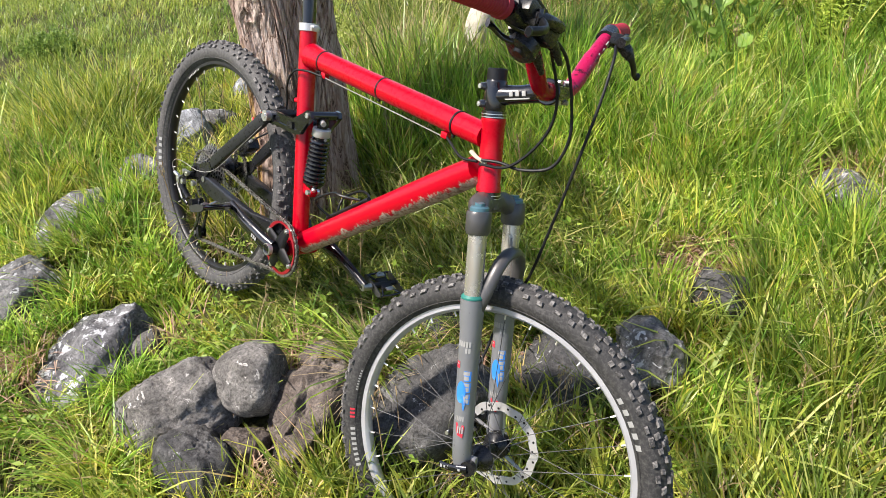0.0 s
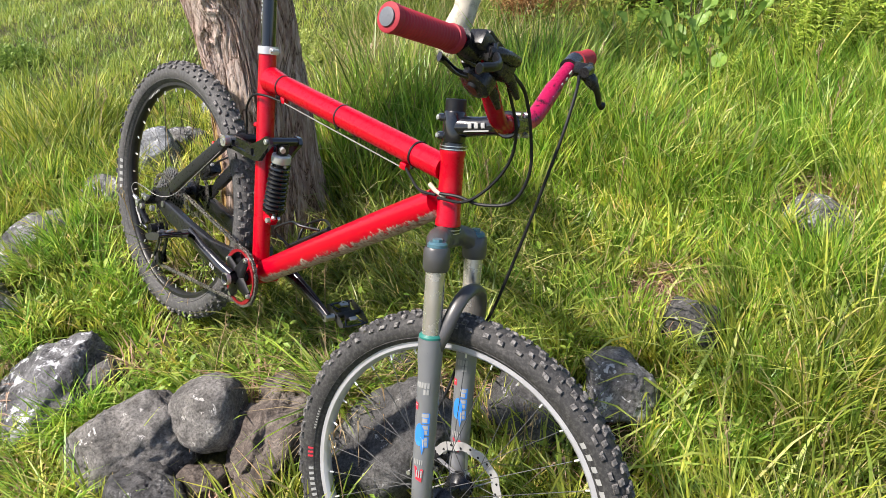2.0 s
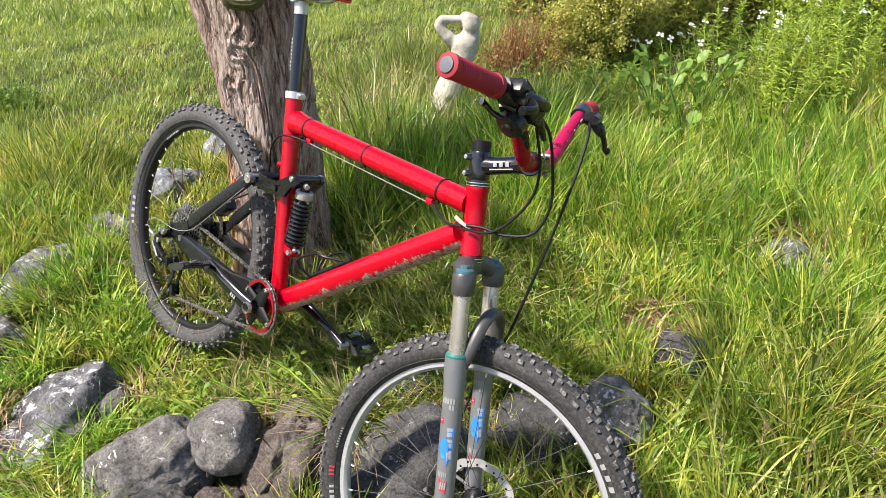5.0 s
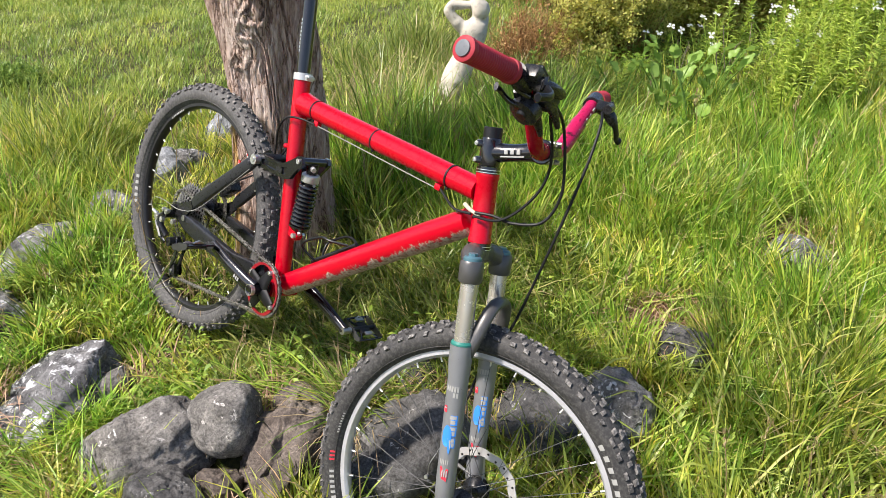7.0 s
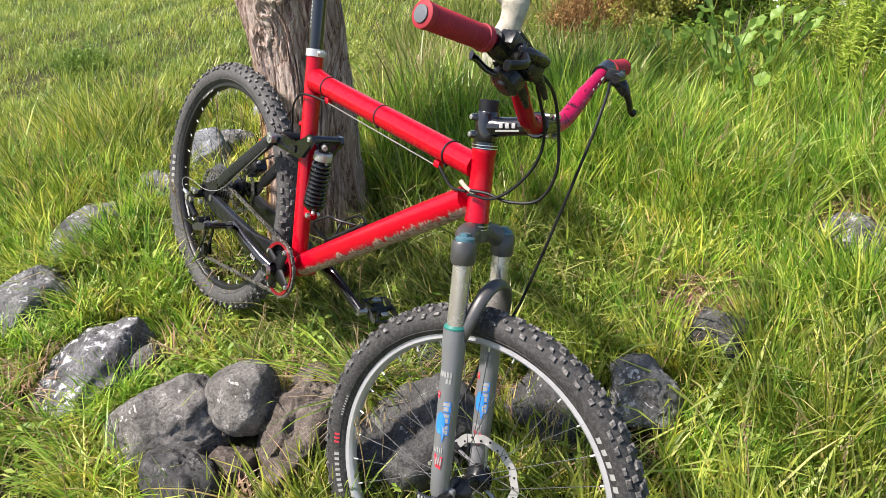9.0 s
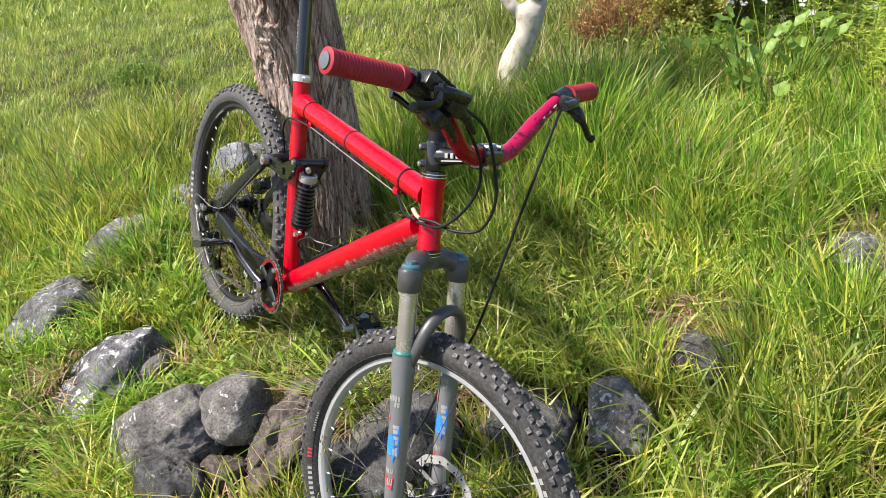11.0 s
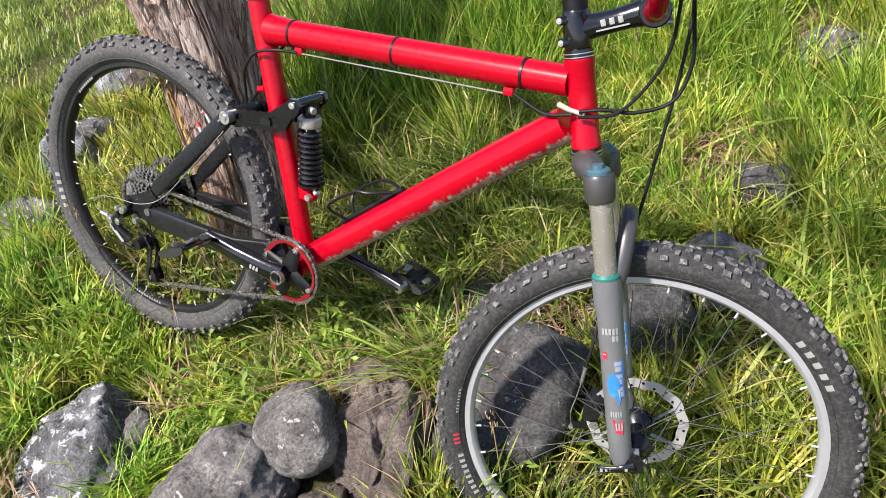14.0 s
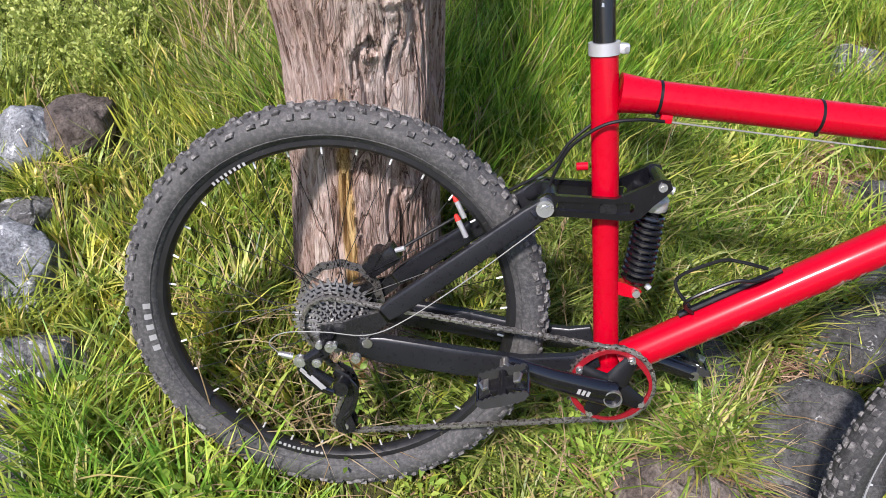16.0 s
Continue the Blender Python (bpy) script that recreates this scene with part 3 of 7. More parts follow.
def saddle_shell(y_scale, z_off, thick):
    bm = bmesh.new()
    rows = []
    for i in range(19):
        u = i / 18
        x = 0.225 + 0.272 * u
        w = (0.068 * (1 - u) ** 0.9 + 0.019) * (0.55 + 0.45 * min(1, u * 8 + 0.1)) * (1 if u < 0.96 else 0.75) * y_scale
        zc = 0.690 + 0.010 * (1 - 2 * u) ** 2 - 0.016 * u - 0.15 * (x - 0.345) + z_off
        rows.append([bm.verts.new((x, w * math.sin(a), zc + thick * (math.cos(a) - 0.35 * math.sin(a) ** 2))) for a in [2 * math.pi * k / 16 for k in range(16)]])
    for a, b in zip(rows, rows[1:]):
        for k in range(16):
            bm.faces.new((a[k], a[(k + 1) % 16], b[(k + 1) % 16], b[k]))
    bm.faces.new(rows[0])
    bm.faces.new(rows[-1][::-1])
    return bm


part("saddle_base", saddle_shell(1.02, -0.010, 0.008), RED_CAP, bike, "red saddle edge")
part("saddle_cover", saddle_shell(1.0, 0.0, 0.0125), BLACK_MATT, bike, "black padded saddle cover")

# rear suspension
for sgn in (-1, 1):
    y0, y1 = sgn * 0.060, sgn * 0.045
    bm = bmesh.new()
    tube(bm, [(0.084, y0, 0.036), (0.100, y0, 0.050), (0.19, sgn * 0.054, 0.122), (0.285, y1, 0.198), (0.304, y1, 0.213)], [0.012, 0.0150, 0.0150, 0.0150, 0.0135], 16, True, 0.50, (0, 0, 1), 0.35)
    part("seat_stay", bm, STAY, bike, "dusty black box-section seat stay")
    bm = bmesh.new()
    tube(bm, [(0.045, y0, -0.022), (0.08, y0, -0.024), (0.20, sgn * 0.060, -0.036), (0.29, sgn * 0.052, -0.046), (0.37, sgn * 0.040, -0.040), (0.405, sgn * 0.034, -0.028)], [0.017, 0.022, 0.0225, 0.021, 0.018, 0.016], 16, True, 0.42, (0, 0, 1), 0.35)
    part("chain_stay", bm, STAY, bike, "dusty black chain stay")
    bm = bmesh.new()
    plate(bm, [(-0.016, -0.012), (-0.012, 0.012), (0.02, 0.018), (0.075, 0.040), (0.088, 0.022), (0.06, -0.004), (0.075, -0.022), (0.06, -0.040), (0.02, -0.030)], sgn * 0.0655, sgn * 0.0585)
    part("dropout", bm, BLACK, bike)
    bm = bmesh.new()
    drum(bm, Vector((0.058, sgn * 0.071, -0.012)), Vector((0.058, sgn * 0.06, -0.012)), 0.008, None, 14)
    part("pivot_bolt", bm, STEEL, bike)
    bm = bmesh.new()
    yl = sgn * 0.036
    o = [(0.292, 0.207), (0.294, 0.222), (0.306, 0.230), (0.325, 0.229), (0.400, 0.229), (0.440, 0.250), (0.456, 0.261), (0.470, 0.260), (0.475, 0.248), (0.466, 0.236), (0.452, 0.222), (0.438, 0.203), (0.420, 0.198), (0.330, 0.199), (0.308, 0.197)]
    c = [(0.320, 0.212), (0.320, 0.215), (0.321, 0.219), (0.326, 0.221), (0.396, 0.221), (0.405, 0.222), (0.412, 0.224), (0.420, 0.225), (0.426, 0.222), (0.427, 0.219), (0.426, 0.213), (0.422, 0.209), (0.412, 0.207), (0.330, 0.208), (0.322, 0.209)]
    ring_plate(bm, o, c, yl - 0.0045, yl + 0.0045)
    block(bm, pose(0.372, yl - sgn * 0.001, 0.2145), (0.100, 0.003, 0.016))
    part("rocker_link", bm, BLACK_GLOSS, bike, "black rocker link plate")
    bm = bmesh.new()
    drum(bm, Vector((0.304, sgn * 0.0535, 0.213)), Vector((0.304, sgn * 0.040, 0.213)), 0.0125, None, 20)
    drum(bm, Vector((0.304, sgn * 0.0555, 0.213)), Vector((0.304, sgn * 0.053, 0.213)), 0.006, None, 8)
    part("link_bolt", bm, SILVER, bike, "silver pivot bolt")
    bm = bmesh.new()
    drum(bm, Vector((0.461, sgn * 0.0435, 0.250)), Vector((0.461, sgn * 0.036, 0.250)), 0.0062, None, 14)
    drum(bm, Vector((0.461, sgn * 0.0445, 0.250)), Vector((0.461, sgn * 0.0430, 0.250)), 0.0030, None, 6)
    part("shock_bolt", bm, SILVER, bike)
local("link_pivot", [(0.392, -0.04, 0.212), (0.392, 0.04, 0.212)], 0.012, BLACK, seg=16)
local("stay_bridge", smooth_line([(0.285, -0.045, 0.200), (0.305, -0.03, 0.215), (0.312, 0, 0.219), (0.305, 0.03, 0.215), (0.285, 0.045, 0.200)], 4), 0.012, STAY, seg=10)
A, B2 = Vector((0.463, 0, 0.247)), Vector((0.452, 0, 0.078))
ax = (B2 - A).normalized()
shock = local("rear_shock", [A, A + ax * 0.02, A + ax * 0.021, A + ax * 0.155], [0.013, 0.013, 0.012, 0.012], BLACK, "black coil-over rear shock", seg=18)
bm = bmesh.new()
drum(bm, Vector((0.462, -0.031, 0.250)), Vector((0.462, 0.031, 0.250)), 0.0095, None, 16)
part("shock_eye", bm, BLACK_GLOSS, shock)
bm = bmesh.new()
tube(bm, [A + ax * 0.024, A + ax * 0.027, A + ax * 0.040, A + ax * 0.043], [0.019, 0.0215, 0.0215, 0.0195], 10)
part("preload_collar", bm, WHITE_ALLOY, shock, "silver preload collar")
bm = bmesh.new()
ex = ax.cross(Vector((0, 1, 0)))
coil = [A + ax * (0.046 + 0.100 * (k / 110)) + (0.0185 + 0.003 * k / 110) * (math.cos(k * 0.58) * ex + math.sin(k * 0.58) * Vector((0, 1, 0))) for k in range(111)]
tube(bm, coil, 0.0044, 8)
part("coil_spring", bm, BLACK_GLOSS, shock, "black steel coil spring")
bm = bmesh.new()
tube(bm, [A + ax * 0.148, A + ax * 0.152, A + ax * 0.160], [0.0245, 0.0245, 0.018], 20)
part("spring_seat", bm, BLACK_GLOSS, shock)
bm = bmesh.new()
drum(bm, Vector((0.453, -0.016, 0.073)), Vector((0.453, 0.016, 0.073)), 0.006, None, 12)
part("lower_bolt", bm, SILVER, shock)
bm = bmesh.new()
drum(bm, A + ax * 0.158 + Vector((0.010, -0.006, 0)), A + ax * 0.166 + Vector((0.020, -0.010, 0)), 0.0045, None, 10)
part("adjuster_knob", bm, WHITE_ALLOY, shock)
bm = bmesh.new()
drum(bm, Vector((0.474, -0.010, 0.238)), Vector((0.484, -0.012, 0.236)), 0.006, None, 10)
part("adjuster_knob", bm, WHITE_ALLOY, shock)


# wheels
def knobs(seed):
    """The tyre's tread: rows of separate blocks round the carcass."""
    rnd = random.Random(seed)
    verts, faces = [], []
    n = 68
    for k in range(n):
        for row, (deg, wid, length, off) in enumerate(((13, 0.0095, 0.0145, 0.0), (-13, 0.0095, 0.0145, 0.0), (37, 0.0085, 0.0125, 0.5), (-37, 0.0085, 0.0125, 0.5), (62, 0.0085, 0.0155, 0.0 if k % 2 else 0.14), (-62, 0.0085, 0.0155, 0.0 if k % 2 else 0.14))):
            a = 2 * math.pi * (k + off + rnd.uniform(-0.11, 0.11)) / n
            wid, length = wid * rnd.uniform(0.74, 1.18), length * rnd.uniform(0.58, 0.98)
            phi, skew = radians(deg + rnd.uniform(-3.5, 3.5)), rnd.uniform(-0.35, 0.35)
            h0, h1 = 0.0245, 0.0310 + rnd.uniform(-0.0008, 0.0006)
            base = len(verts)
            for h, sc in ((h0, 1.10), (h1 - 0.0022, 0.98), (h1, 0.80)):
                for sx, sy in ((-1, -1), (1, -1), (1, 1), (-1, 1)):
                    ph = phi + sy * sc * wid / 2 / h
                    r = 0.3055 + h * math.cos(ph)
                    aa = a + (sx + skew * sy) * sc * length / 2 / r
                    verts.append((r * math.cos(aa), h * math.sin(ph), r * math.sin(aa)))
            b = base
            faces.append((b + 8, b + 9, b + 10, b + 11))
            for q in (b, b + 4):
                faces += [(q + j, q + (j + 1) % 4, q + 4 + (j + 1) % 4, q + 4 + j) for j in range(4)]
    return verts, faces


SPOKE_MESHES = {}


def spoke_mesh(length, metal):
    if metal.name not in SPOKE_MESHES:
        bm = bmesh.new()
        tube(bm, [(0, 0, 0), (0, 0, length - 0.012)], 0.0007 if metal is SPOKE_GREY else 0.0006, 6)
        n0 = len(bm.faces)
        tube(bm, [(0, 0, length - 0.008), (0, 0, length + 0.003)], 0.0017, 6)
        bm.faces.ensure_lookup_table()
        for f in bm.faces[n0:]:
            f.material_index = 1
        me = bpy.data.meshes.new("spoke")
        bm.to_mesh(me)
        bm.free()
        me.materials.append(metal)
        me.materials.append(NIPPLE)
        SPOKE_MESHES[metal.name] = me
    return SPOKE_MESHES[metal.name]


def sidewall_marks(wheel, marks, r, side_y):
    """Plain printed bars on a tyre or rim: (start degrees, sweep degrees, radial height, material)."""
    for start, sweep, high, lift, mat in marks:
        bm = bmesh.new()
        n = max(2, int(sweep / 2))
        rows = [[bm.verts.new((rr * math.cos(radians(start + sweep * k / n)), yy, rr * math.sin(radians(start + sweep * k / n)))) for k in range(n + 1)]
                for rr, yy in ((r, side_y(r) - lift), (r + high * 0.5, side_y(r + high * 0.5) - lift), (r + high, side_y(r + high) - lift))]
        for a, b in zip(rows, rows[1:]):
            for k in range(n):
                bm.faces.new((a[k], a[k + 1], b[k + 1], b[k]))
        part("sidewall_print", bm, mat, wheel, smooth=False)


def tyre_side(r):
    return -math.sqrt(max(0.0, 0.0268 ** 2 - (r - 0.3055) ** 2))


def wheel(name, label, m, rim_mat, spoke_mat, marks, seed, spin, disc_mat, rubber):
    bm = bmesh.new()
    lathe(bm, [(0.004, -0.055), (0.010, -0.055), (0.011, -0.046), (0.024, -0.034), (0.026, -0.030), (0.024, -0.027), (0.014, -0.018), (0.013, 0.018), (0.024, 0.027), (0.026, 0.030), (0.024, 0.034), (0.018, 0.040), (0.011, 0.046), (0.010, 0.055), (0.004, 0.055)], 28)
    w = part(name, bm, BLACK, bike, label, m)
    bm = bmesh.new()
    prof = [(0.2815, -0.0115)] + [(0.3055 - 0.0268 * math.cos(a), -0.0268 * math.sin(a)) for a in [radians(d) for d in (34, 50, 70, 90, 110, 130, 150, 170, 180, 190, 210, 230, 250, 270, 290, 310, 326)]] + [(0.2815, 0.0115)]
    lathe(bm, prof, 96)
    part("tyre", bm, rubber, w, "dusty black knobbly tyre")
    for sy in (-1, 1):
        bm = bmesh.new()
        lathe(bm, [(0.2885, sy * 0.0208), (0.2893, sy * 0.0226), (0.2902, sy * 0.0231), (0.2910, sy * 0.0222)], 96)
        part("bead_line", bm, rubber, w)
    v, f = knobs(seed)
    tread = mesh_object("tread", v, f, KNOB)
    tread.parent = w
    bm = bmesh.new()
    lathe(bm, [(0.2855, -0.0115), (0.2860, -0.0134), (0.2835, -0.0134), (0.2830, -0.0124), (0.2735, -0.0124), (0.2695, -0.0085), (0.2675, -0.004), (0.2675, 0.004), (0.2695, 0.0085), (0.2735, 0.0124), (0.2830, 0.0124), (0.2835, 0.0134), (0.2860, 0.0134), (0.2855, 0.0115), (0.2780, 0.0100), (0.2780, -0.0100)], 96, True)
    part("rim", bm, rim_mat, w, "silver alloy rim" if rim_mat is RIM_SILVER else "black alloy rim")
    length = None
    for k in range(32):
        side = 1 if k % 2 else -1
        lean = 58 if (k // 2) % 2 else -58
        a = radians(spin + 360 / 32 * k)
        h = a + radians(lean)
        p = Vector((0.0245 * math.cos(h), side * 0.0300, 0.0245 * math.sin(h)))
        q = Vector((0.2655 * math.cos(a), side * 0.0015, 0.2655 * math.sin(a)))
        d = q - p
        length = length or d.length
        ob = new("spoke", spoke_mesh(length, spoke_mat))
        ob.parent = w
        ob.matrix_basis = Matrix.Translation(p) @ d.to_track_quat("Z", "Y").to_matrix().to_4x4()
    bm = bmesh.new()
    big = 1.0 if disc_mat is ROTOR else 0.86
    ring_plate(bm, circle(96, 0.0815 * big, 0.0014, 12), circle(96, 0.0655 * big, 0.0014, 12), 0.0395, 0.0415)
    part("brake_disc", bm, disc_mat, w, "pale steel brake disc" if disc_mat is ROTOR else "dull dark steel brake disc")
    for k in range(6):
        bm = bmesh.new()
        a, b = radians(60 * k), radians(60 * k + 24)
        tube(bm, [(0.020 * math.cos(a), 0.0405, 0.020 * math.sin(a)), (0.068 * big * math.cos(b), 0.0405, 0.068 * big * math.sin(b))], [0.006, 0.0045], 4, True, 0.2, (0, 1, 0))
        part("disc_arm", bm, disc_mat, w)
    bm = bmesh.new()
    lathe(bm, [(0.018, 0.0390), (0.026, 0.0390), (0.026, 0.0420), (0.018, 0.0420)], 28, True)
    part("disc_carrier", bm, BLACK, w)
    bm = bmesh.new()
    for k in range(24):
        a = radians(15 * k + 4)
        r = (0.0705 + 0.0045 * (k % 2)) * big
        lathe_at = (r * math.cos(a), r * math.sin(a))
        tube(bm, [(lathe_at[0], 0.0391, lathe_at[1]), (lathe_at[0], 0.0419, lathe_at[1])], 0.0024, 8)
    part("disc_hole", bm, BLACK_MATT, w)
    sidewall_marks(w, marks, 0.290, tyre_side)
    return w


def word(start, step, n, high=0.0105, mat=None, gap=0.5, lift=0.0006):
    """A row of plain bars that stands for a printed word."""
    return [(start + step * k, step * (1 - gap), high, lift, mat or WHITE) for k in range(n)]


rear = wheel("rear_wheel", "rear wheel with black rim and knobbly tyre", pose(-0.0024, 0.0054, -0.0013, -0.95, 0, 3.1), RIM_BLACK, BLACK_MATT, word(178, 3.6, 5), 3, 4, CHAIN, TYRE_DUSTY)
front = wheel("front_wheel", "front wheel with silver rim and knobbly tyre, turned aside", FORK_M @ pose(0.042, 0, -0.480), RIM_SILVER, SPOKE_GREY,
              word(-12, -3.9, 0) + word(20, 3.9, 5) + word(186, 2.1, 8, 0.009) + word(182, -1.6, 3, 0.010, RED_PRINT) + word(170, -1.2, 8, 0.004), 5, 9, ROTOR, TYRE)
sidewall_marks(rear, [(246 + 1.7 * k, 1.0, 0.0055, 0.0004, WHITE) for k in range(11)] + [(118 + 1.7 * k, 0.9, 0.0055, 0.0004, WHITE) for k in range(8)], 0.2695, lambda r: -0.0127)

for k in range(9):
    bm = bmesh.new()
    r = 0.0245 + 0.0054 * k
    o = gear_outline(int(round(6.2832 * r / 0.0127)), r, 0.0075)
    ring_plate(bm, o, [(x * 0.80, z * 0.80) for x, z in o], -0.0580 + 0.0042 * k, -0.0560 + 0.0042 * k)
    part("sprocket", bm, COG, rear, "", pose(0, 0, 0, 0, 17 * k, 0), False)
# Black discs added between the sprockets to stand in for the shaded gaps.
bm = bmesh.new()
for k in range(9):
    r = 0.0245 + 0.0054 * k - 0.0105
    tube(bm, [(0, -0.0585 + 0.0042 * k, 0), (0, -0.0545 + 0.0042 * k, 0)], r, 32)
part("sprocket_gap_fill", bm, BLACK_MATT, rear, "black discs that darken the gaps between sprockets")
bm = bmesh.new()
ring_plate(bm, gear_outline(16, 0.0165, 0.0025), circle(80, 0.0105), -0.0620, -0.0588)
part("lock_ring", bm, STEEL, rear, "steel cassette lock ring", None, False)

# cranks, chainring and pedals
crankset = local("crank_arm", [(0.427, -0.074, -0.066), (0.40, -0.082, -0.057), (0.33, -0.092, -0.035), (0.265, -0.096, -0.0135)], [0.0215, 0.0205, 0.0175, 0.0150], BLACK_GLOSS, "black forged crank arm", seg=16, flat=0.58, side=(0.3, 0, 0.95))
bm = bmesh.new()
ring_plate(bm, circle(28, 0.0138), circle(28, 0.0122), -0.0898, -0.080)
part("spindle_end", bm, SILVER, crankset, "silver spindle collar", Matrix.Translation((0.427, 0, -0.066)))
local("crank_arm", [(0.427, 0.070, -0.066), (0.46, 0.076, -0.077), (0.52, 0.080, -0.096), (0.589, 0.080, -0.118)], [0.018, 0.0165, 0.0145, 0.0135], BLACK_GLOSS, "black forged crank arm", seg=14, flat=0.62, side=(-0.3, 0, 0.95))
local("spindle", [(0.427, -0.084, -0.066), (0.427, 0.074, -0.066)], 0.0122, BLACK_MATT, seg=18)
RING_RED = paint("red_anodised_ring", (0.28, 0.010, 0.018), 0.3, 0.3, 0.15, (0.22, 0.12, 0.10), 120.0, 0.60)
BBM = Matrix.Translation((0.427, 0, -0.066))
bm = bmesh.new()
o = gear_outline(34, 0.0690, 0.004)
ring_plate(bm, o, [(x * 0.93, z * 0.93) for x, z in o], -0.051, -0.0475)
ring = part("chainring", bm, CHAIN, bike, "oily toothed chainring", BBM, False)
bm = bmesh.new()
ring_plate(bm, circle(48, 0.0625), circle(48, 0.0560, 0.002, 4), -0.0545, -0.0512)
part("bash_ring", bm, RING_RED, ring, "red anodised inner ring")
bm = bmesh.new()
for k in range(4):
    a = radians(62 + 90 * k)
    tube(bm, [(0.012 * math.cos(a), -0.058, 0.012 * math.sin(a)), (0.054 * math.cos(a), -0.056, 0.054 * math.sin(a))], [0.020, 0.0115], 10, True, 0.40, (math.sin(a), 0, -math.cos(a)))
part("spider", bm, BLACK_MATT, ring)
for k in range(4):
    a = radians(62 + 90 * k)
    bm = bmesh.new()
    drum(bm, Vector((0.0545 * math.cos(a), -0.0600, 0.0545 * math.sin(a))), Vector((0.0545 * math.cos(a), -0.0520, 0.0545 * math.sin(a))), 0.0062, 0.0075, 12)
    drum(bm, Vector((0.0545 * math.cos(a), -0.0612, 0.0545 * math.sin(a))), Vector((0.0545 * math.cos(a), -0.0600, 0.0545 * math.sin(a))), 0.0036, None, 6)
    part("chainring_bolt", bm, SILVER, ring, "silver bolt")
for k in range(3):
    bm = bmesh.new()
    block(bm, Matrix.Translation((0.375 + 0.007 * k, -0.0985 + 0.0006 * k, -0.050 - 0.002 * k)) @ pose(0, 0, 0, 0, 18, 8), (0.0045, 0.0012, 0.0085))
    part("crank_mark", bm, WHITE, crankset)


def pedal(at, turn):
    m = Matrix.Translation(at) @ pose(0, 0, 0, 0, turn, 0) @ Matrix.Scale(0.74, 4)
    bm = bmesh.new()
    drum(bm, Vector((0, -0.042, 0)), Vector((0, 0.042, 0)), 0.010, 0.0085, 14)
    block(bm, pose(0, 0, 0), (0.050, 0.040, 0.015), 0.004)
    p = part("pedal", bm, BLACK_MATT, bike, "black clip-in pedal with a metal cage", m)
    for sy in (-1, 1):
        bm = bmesh.new()
        o = []
        for k in range(17):
            x0 = -0.048 + 0.006 * k
            o.append((x0, 0.010 + (0.004 if k % 2 else 0.0) - 0.004 * abs(k - 8) / 8))
        o += [(0.050, 0.0), (0.040, -0.010), (0.0, -0.013), (-0.040, -0.010), (-0.050, 0.0)]
        plate(bm, o, sy * 0.046 - 0.0015, sy * 0.046 + 0.0015)
        part("pedal_cage", bm, SCUFFED, p, "scuffed metal side plate with worn teeth")
    bm = bmesh.new()
    for sx in (-1, 1):
        tube(bm, [(sx * 0.048, -0.046, 0.0), (sx * 0.050, 0.0, 0.0), (sx * 0.048, 0.046, 0.0)], 0.0036, 8)
        tube(bm, [(sx * 0.022, -0.020, 0.0), (sx * 0.046, -0.034, 0.0)], 0.0034, 8)
        tube(bm, [(sx * 0.022, 0.020, 0.0), (sx * 0.046, 0.034, 0.0)], 0.0034, 8)
    part("pedal_frame", bm, BLACK_GLOSS, p)
    for sx in (-1, 1):
        bm = bmesh.new()
        block(bm, pose(sx * 0.030, 0, 0.011), (0.012, 0.030, 0.006), 0.002)
        tube(bm, [(sx * 0.034, -0.016, 0.010), (sx * 0.040, 0, 0.016), (sx * 0.034, 0.016, 0.010)], 0.003, 6)
        part("pedal_clip", bm, STEEL, p, "worn steel cleat clip")
    return p


pedal((0.262, -0.148, -0.016), -20)
pedal((0.589, 0.136, -0.118), 22)
for y0, y1, x, z in ((-0.112, -0.090, 0.265, -0.0135), (0.072, 0.096, 0.589, -0.118)):
    local("pedal_axle", [(x, y0, z), (x, y1, z)], 0.0085, STEEL, seg=14)

# chain: separate side plates on a loop
loop = []
for a in range(100, -70, -9):
    loop.append((0.427 + 0.066 * math.cos(radians(a)), -0.049, -0.066 + 0.066 * math.sin(radians(a))))
for a in range(-70, -101, -10):
    loop.append((0.427 + 0.066 * math.cos(radians(a)), -0.049, -0.066 + 0.066 * math.sin(radians(a))))
loop += [(0.030, -0.050, -0.190), (0.012, -0.050, -0.190), (-0.003, -0.050, -0.178), (0.004, -0.050, -0.155), (0.016, -0.050, -0.12), (0.022, -0.050, -0.095), (0.012, -0.049, -0.075), (-0.012, -0.047, -0.062)]
for a in range(235, 80, -12):
    loop.append((0.047 * math.cos(radians(a)), -0.044, 0.047 * math.sin(radians(a))))
loop.append(loop[0])
seglen = [(Vector(b) - Vector(a)).length for a, b in zip(loop, loop[1:])]
total, pos, k, acc = sum(seglen), 0.0, 0, 0.0
bm = bmesh.new()
count = int(total / 0.0127)
at = []
for i in range(count + 1):
    d = total * i / count
    k, acc = 0, 0.0
    while k < len(seglen) - 1 and acc + seglen[k] < d:
        acc += seglen[k]
        k += 1
    at.append(Vector(loop[k]).lerp(Vector(loop[k + 1]), min(1, (d - acc) / max(seglen[k], 1e-6))))
for i, (p, q) in enumerate(zip(at, at[1:])):
    d = (q - p).normalized()
    for sy in (-1, 1):
        off = Vector((0, sy * (0.0036 if i % 2 else 0.0024), 0))
        tube(bm, [p + off - d * 0.003, p + off, (p + q) / 2 + off, q + off, q + off + d * 0.003], [0.0022, 0.0040, 0.0028, 0.0040, 0.0022], 4, True, 0.14, (d.z, 0, -d.x))
    tube(bm, [p + Vector((0, -0.0042, 0)), p + Vector((0, 0.0042, 0))], 0.0024, 6)
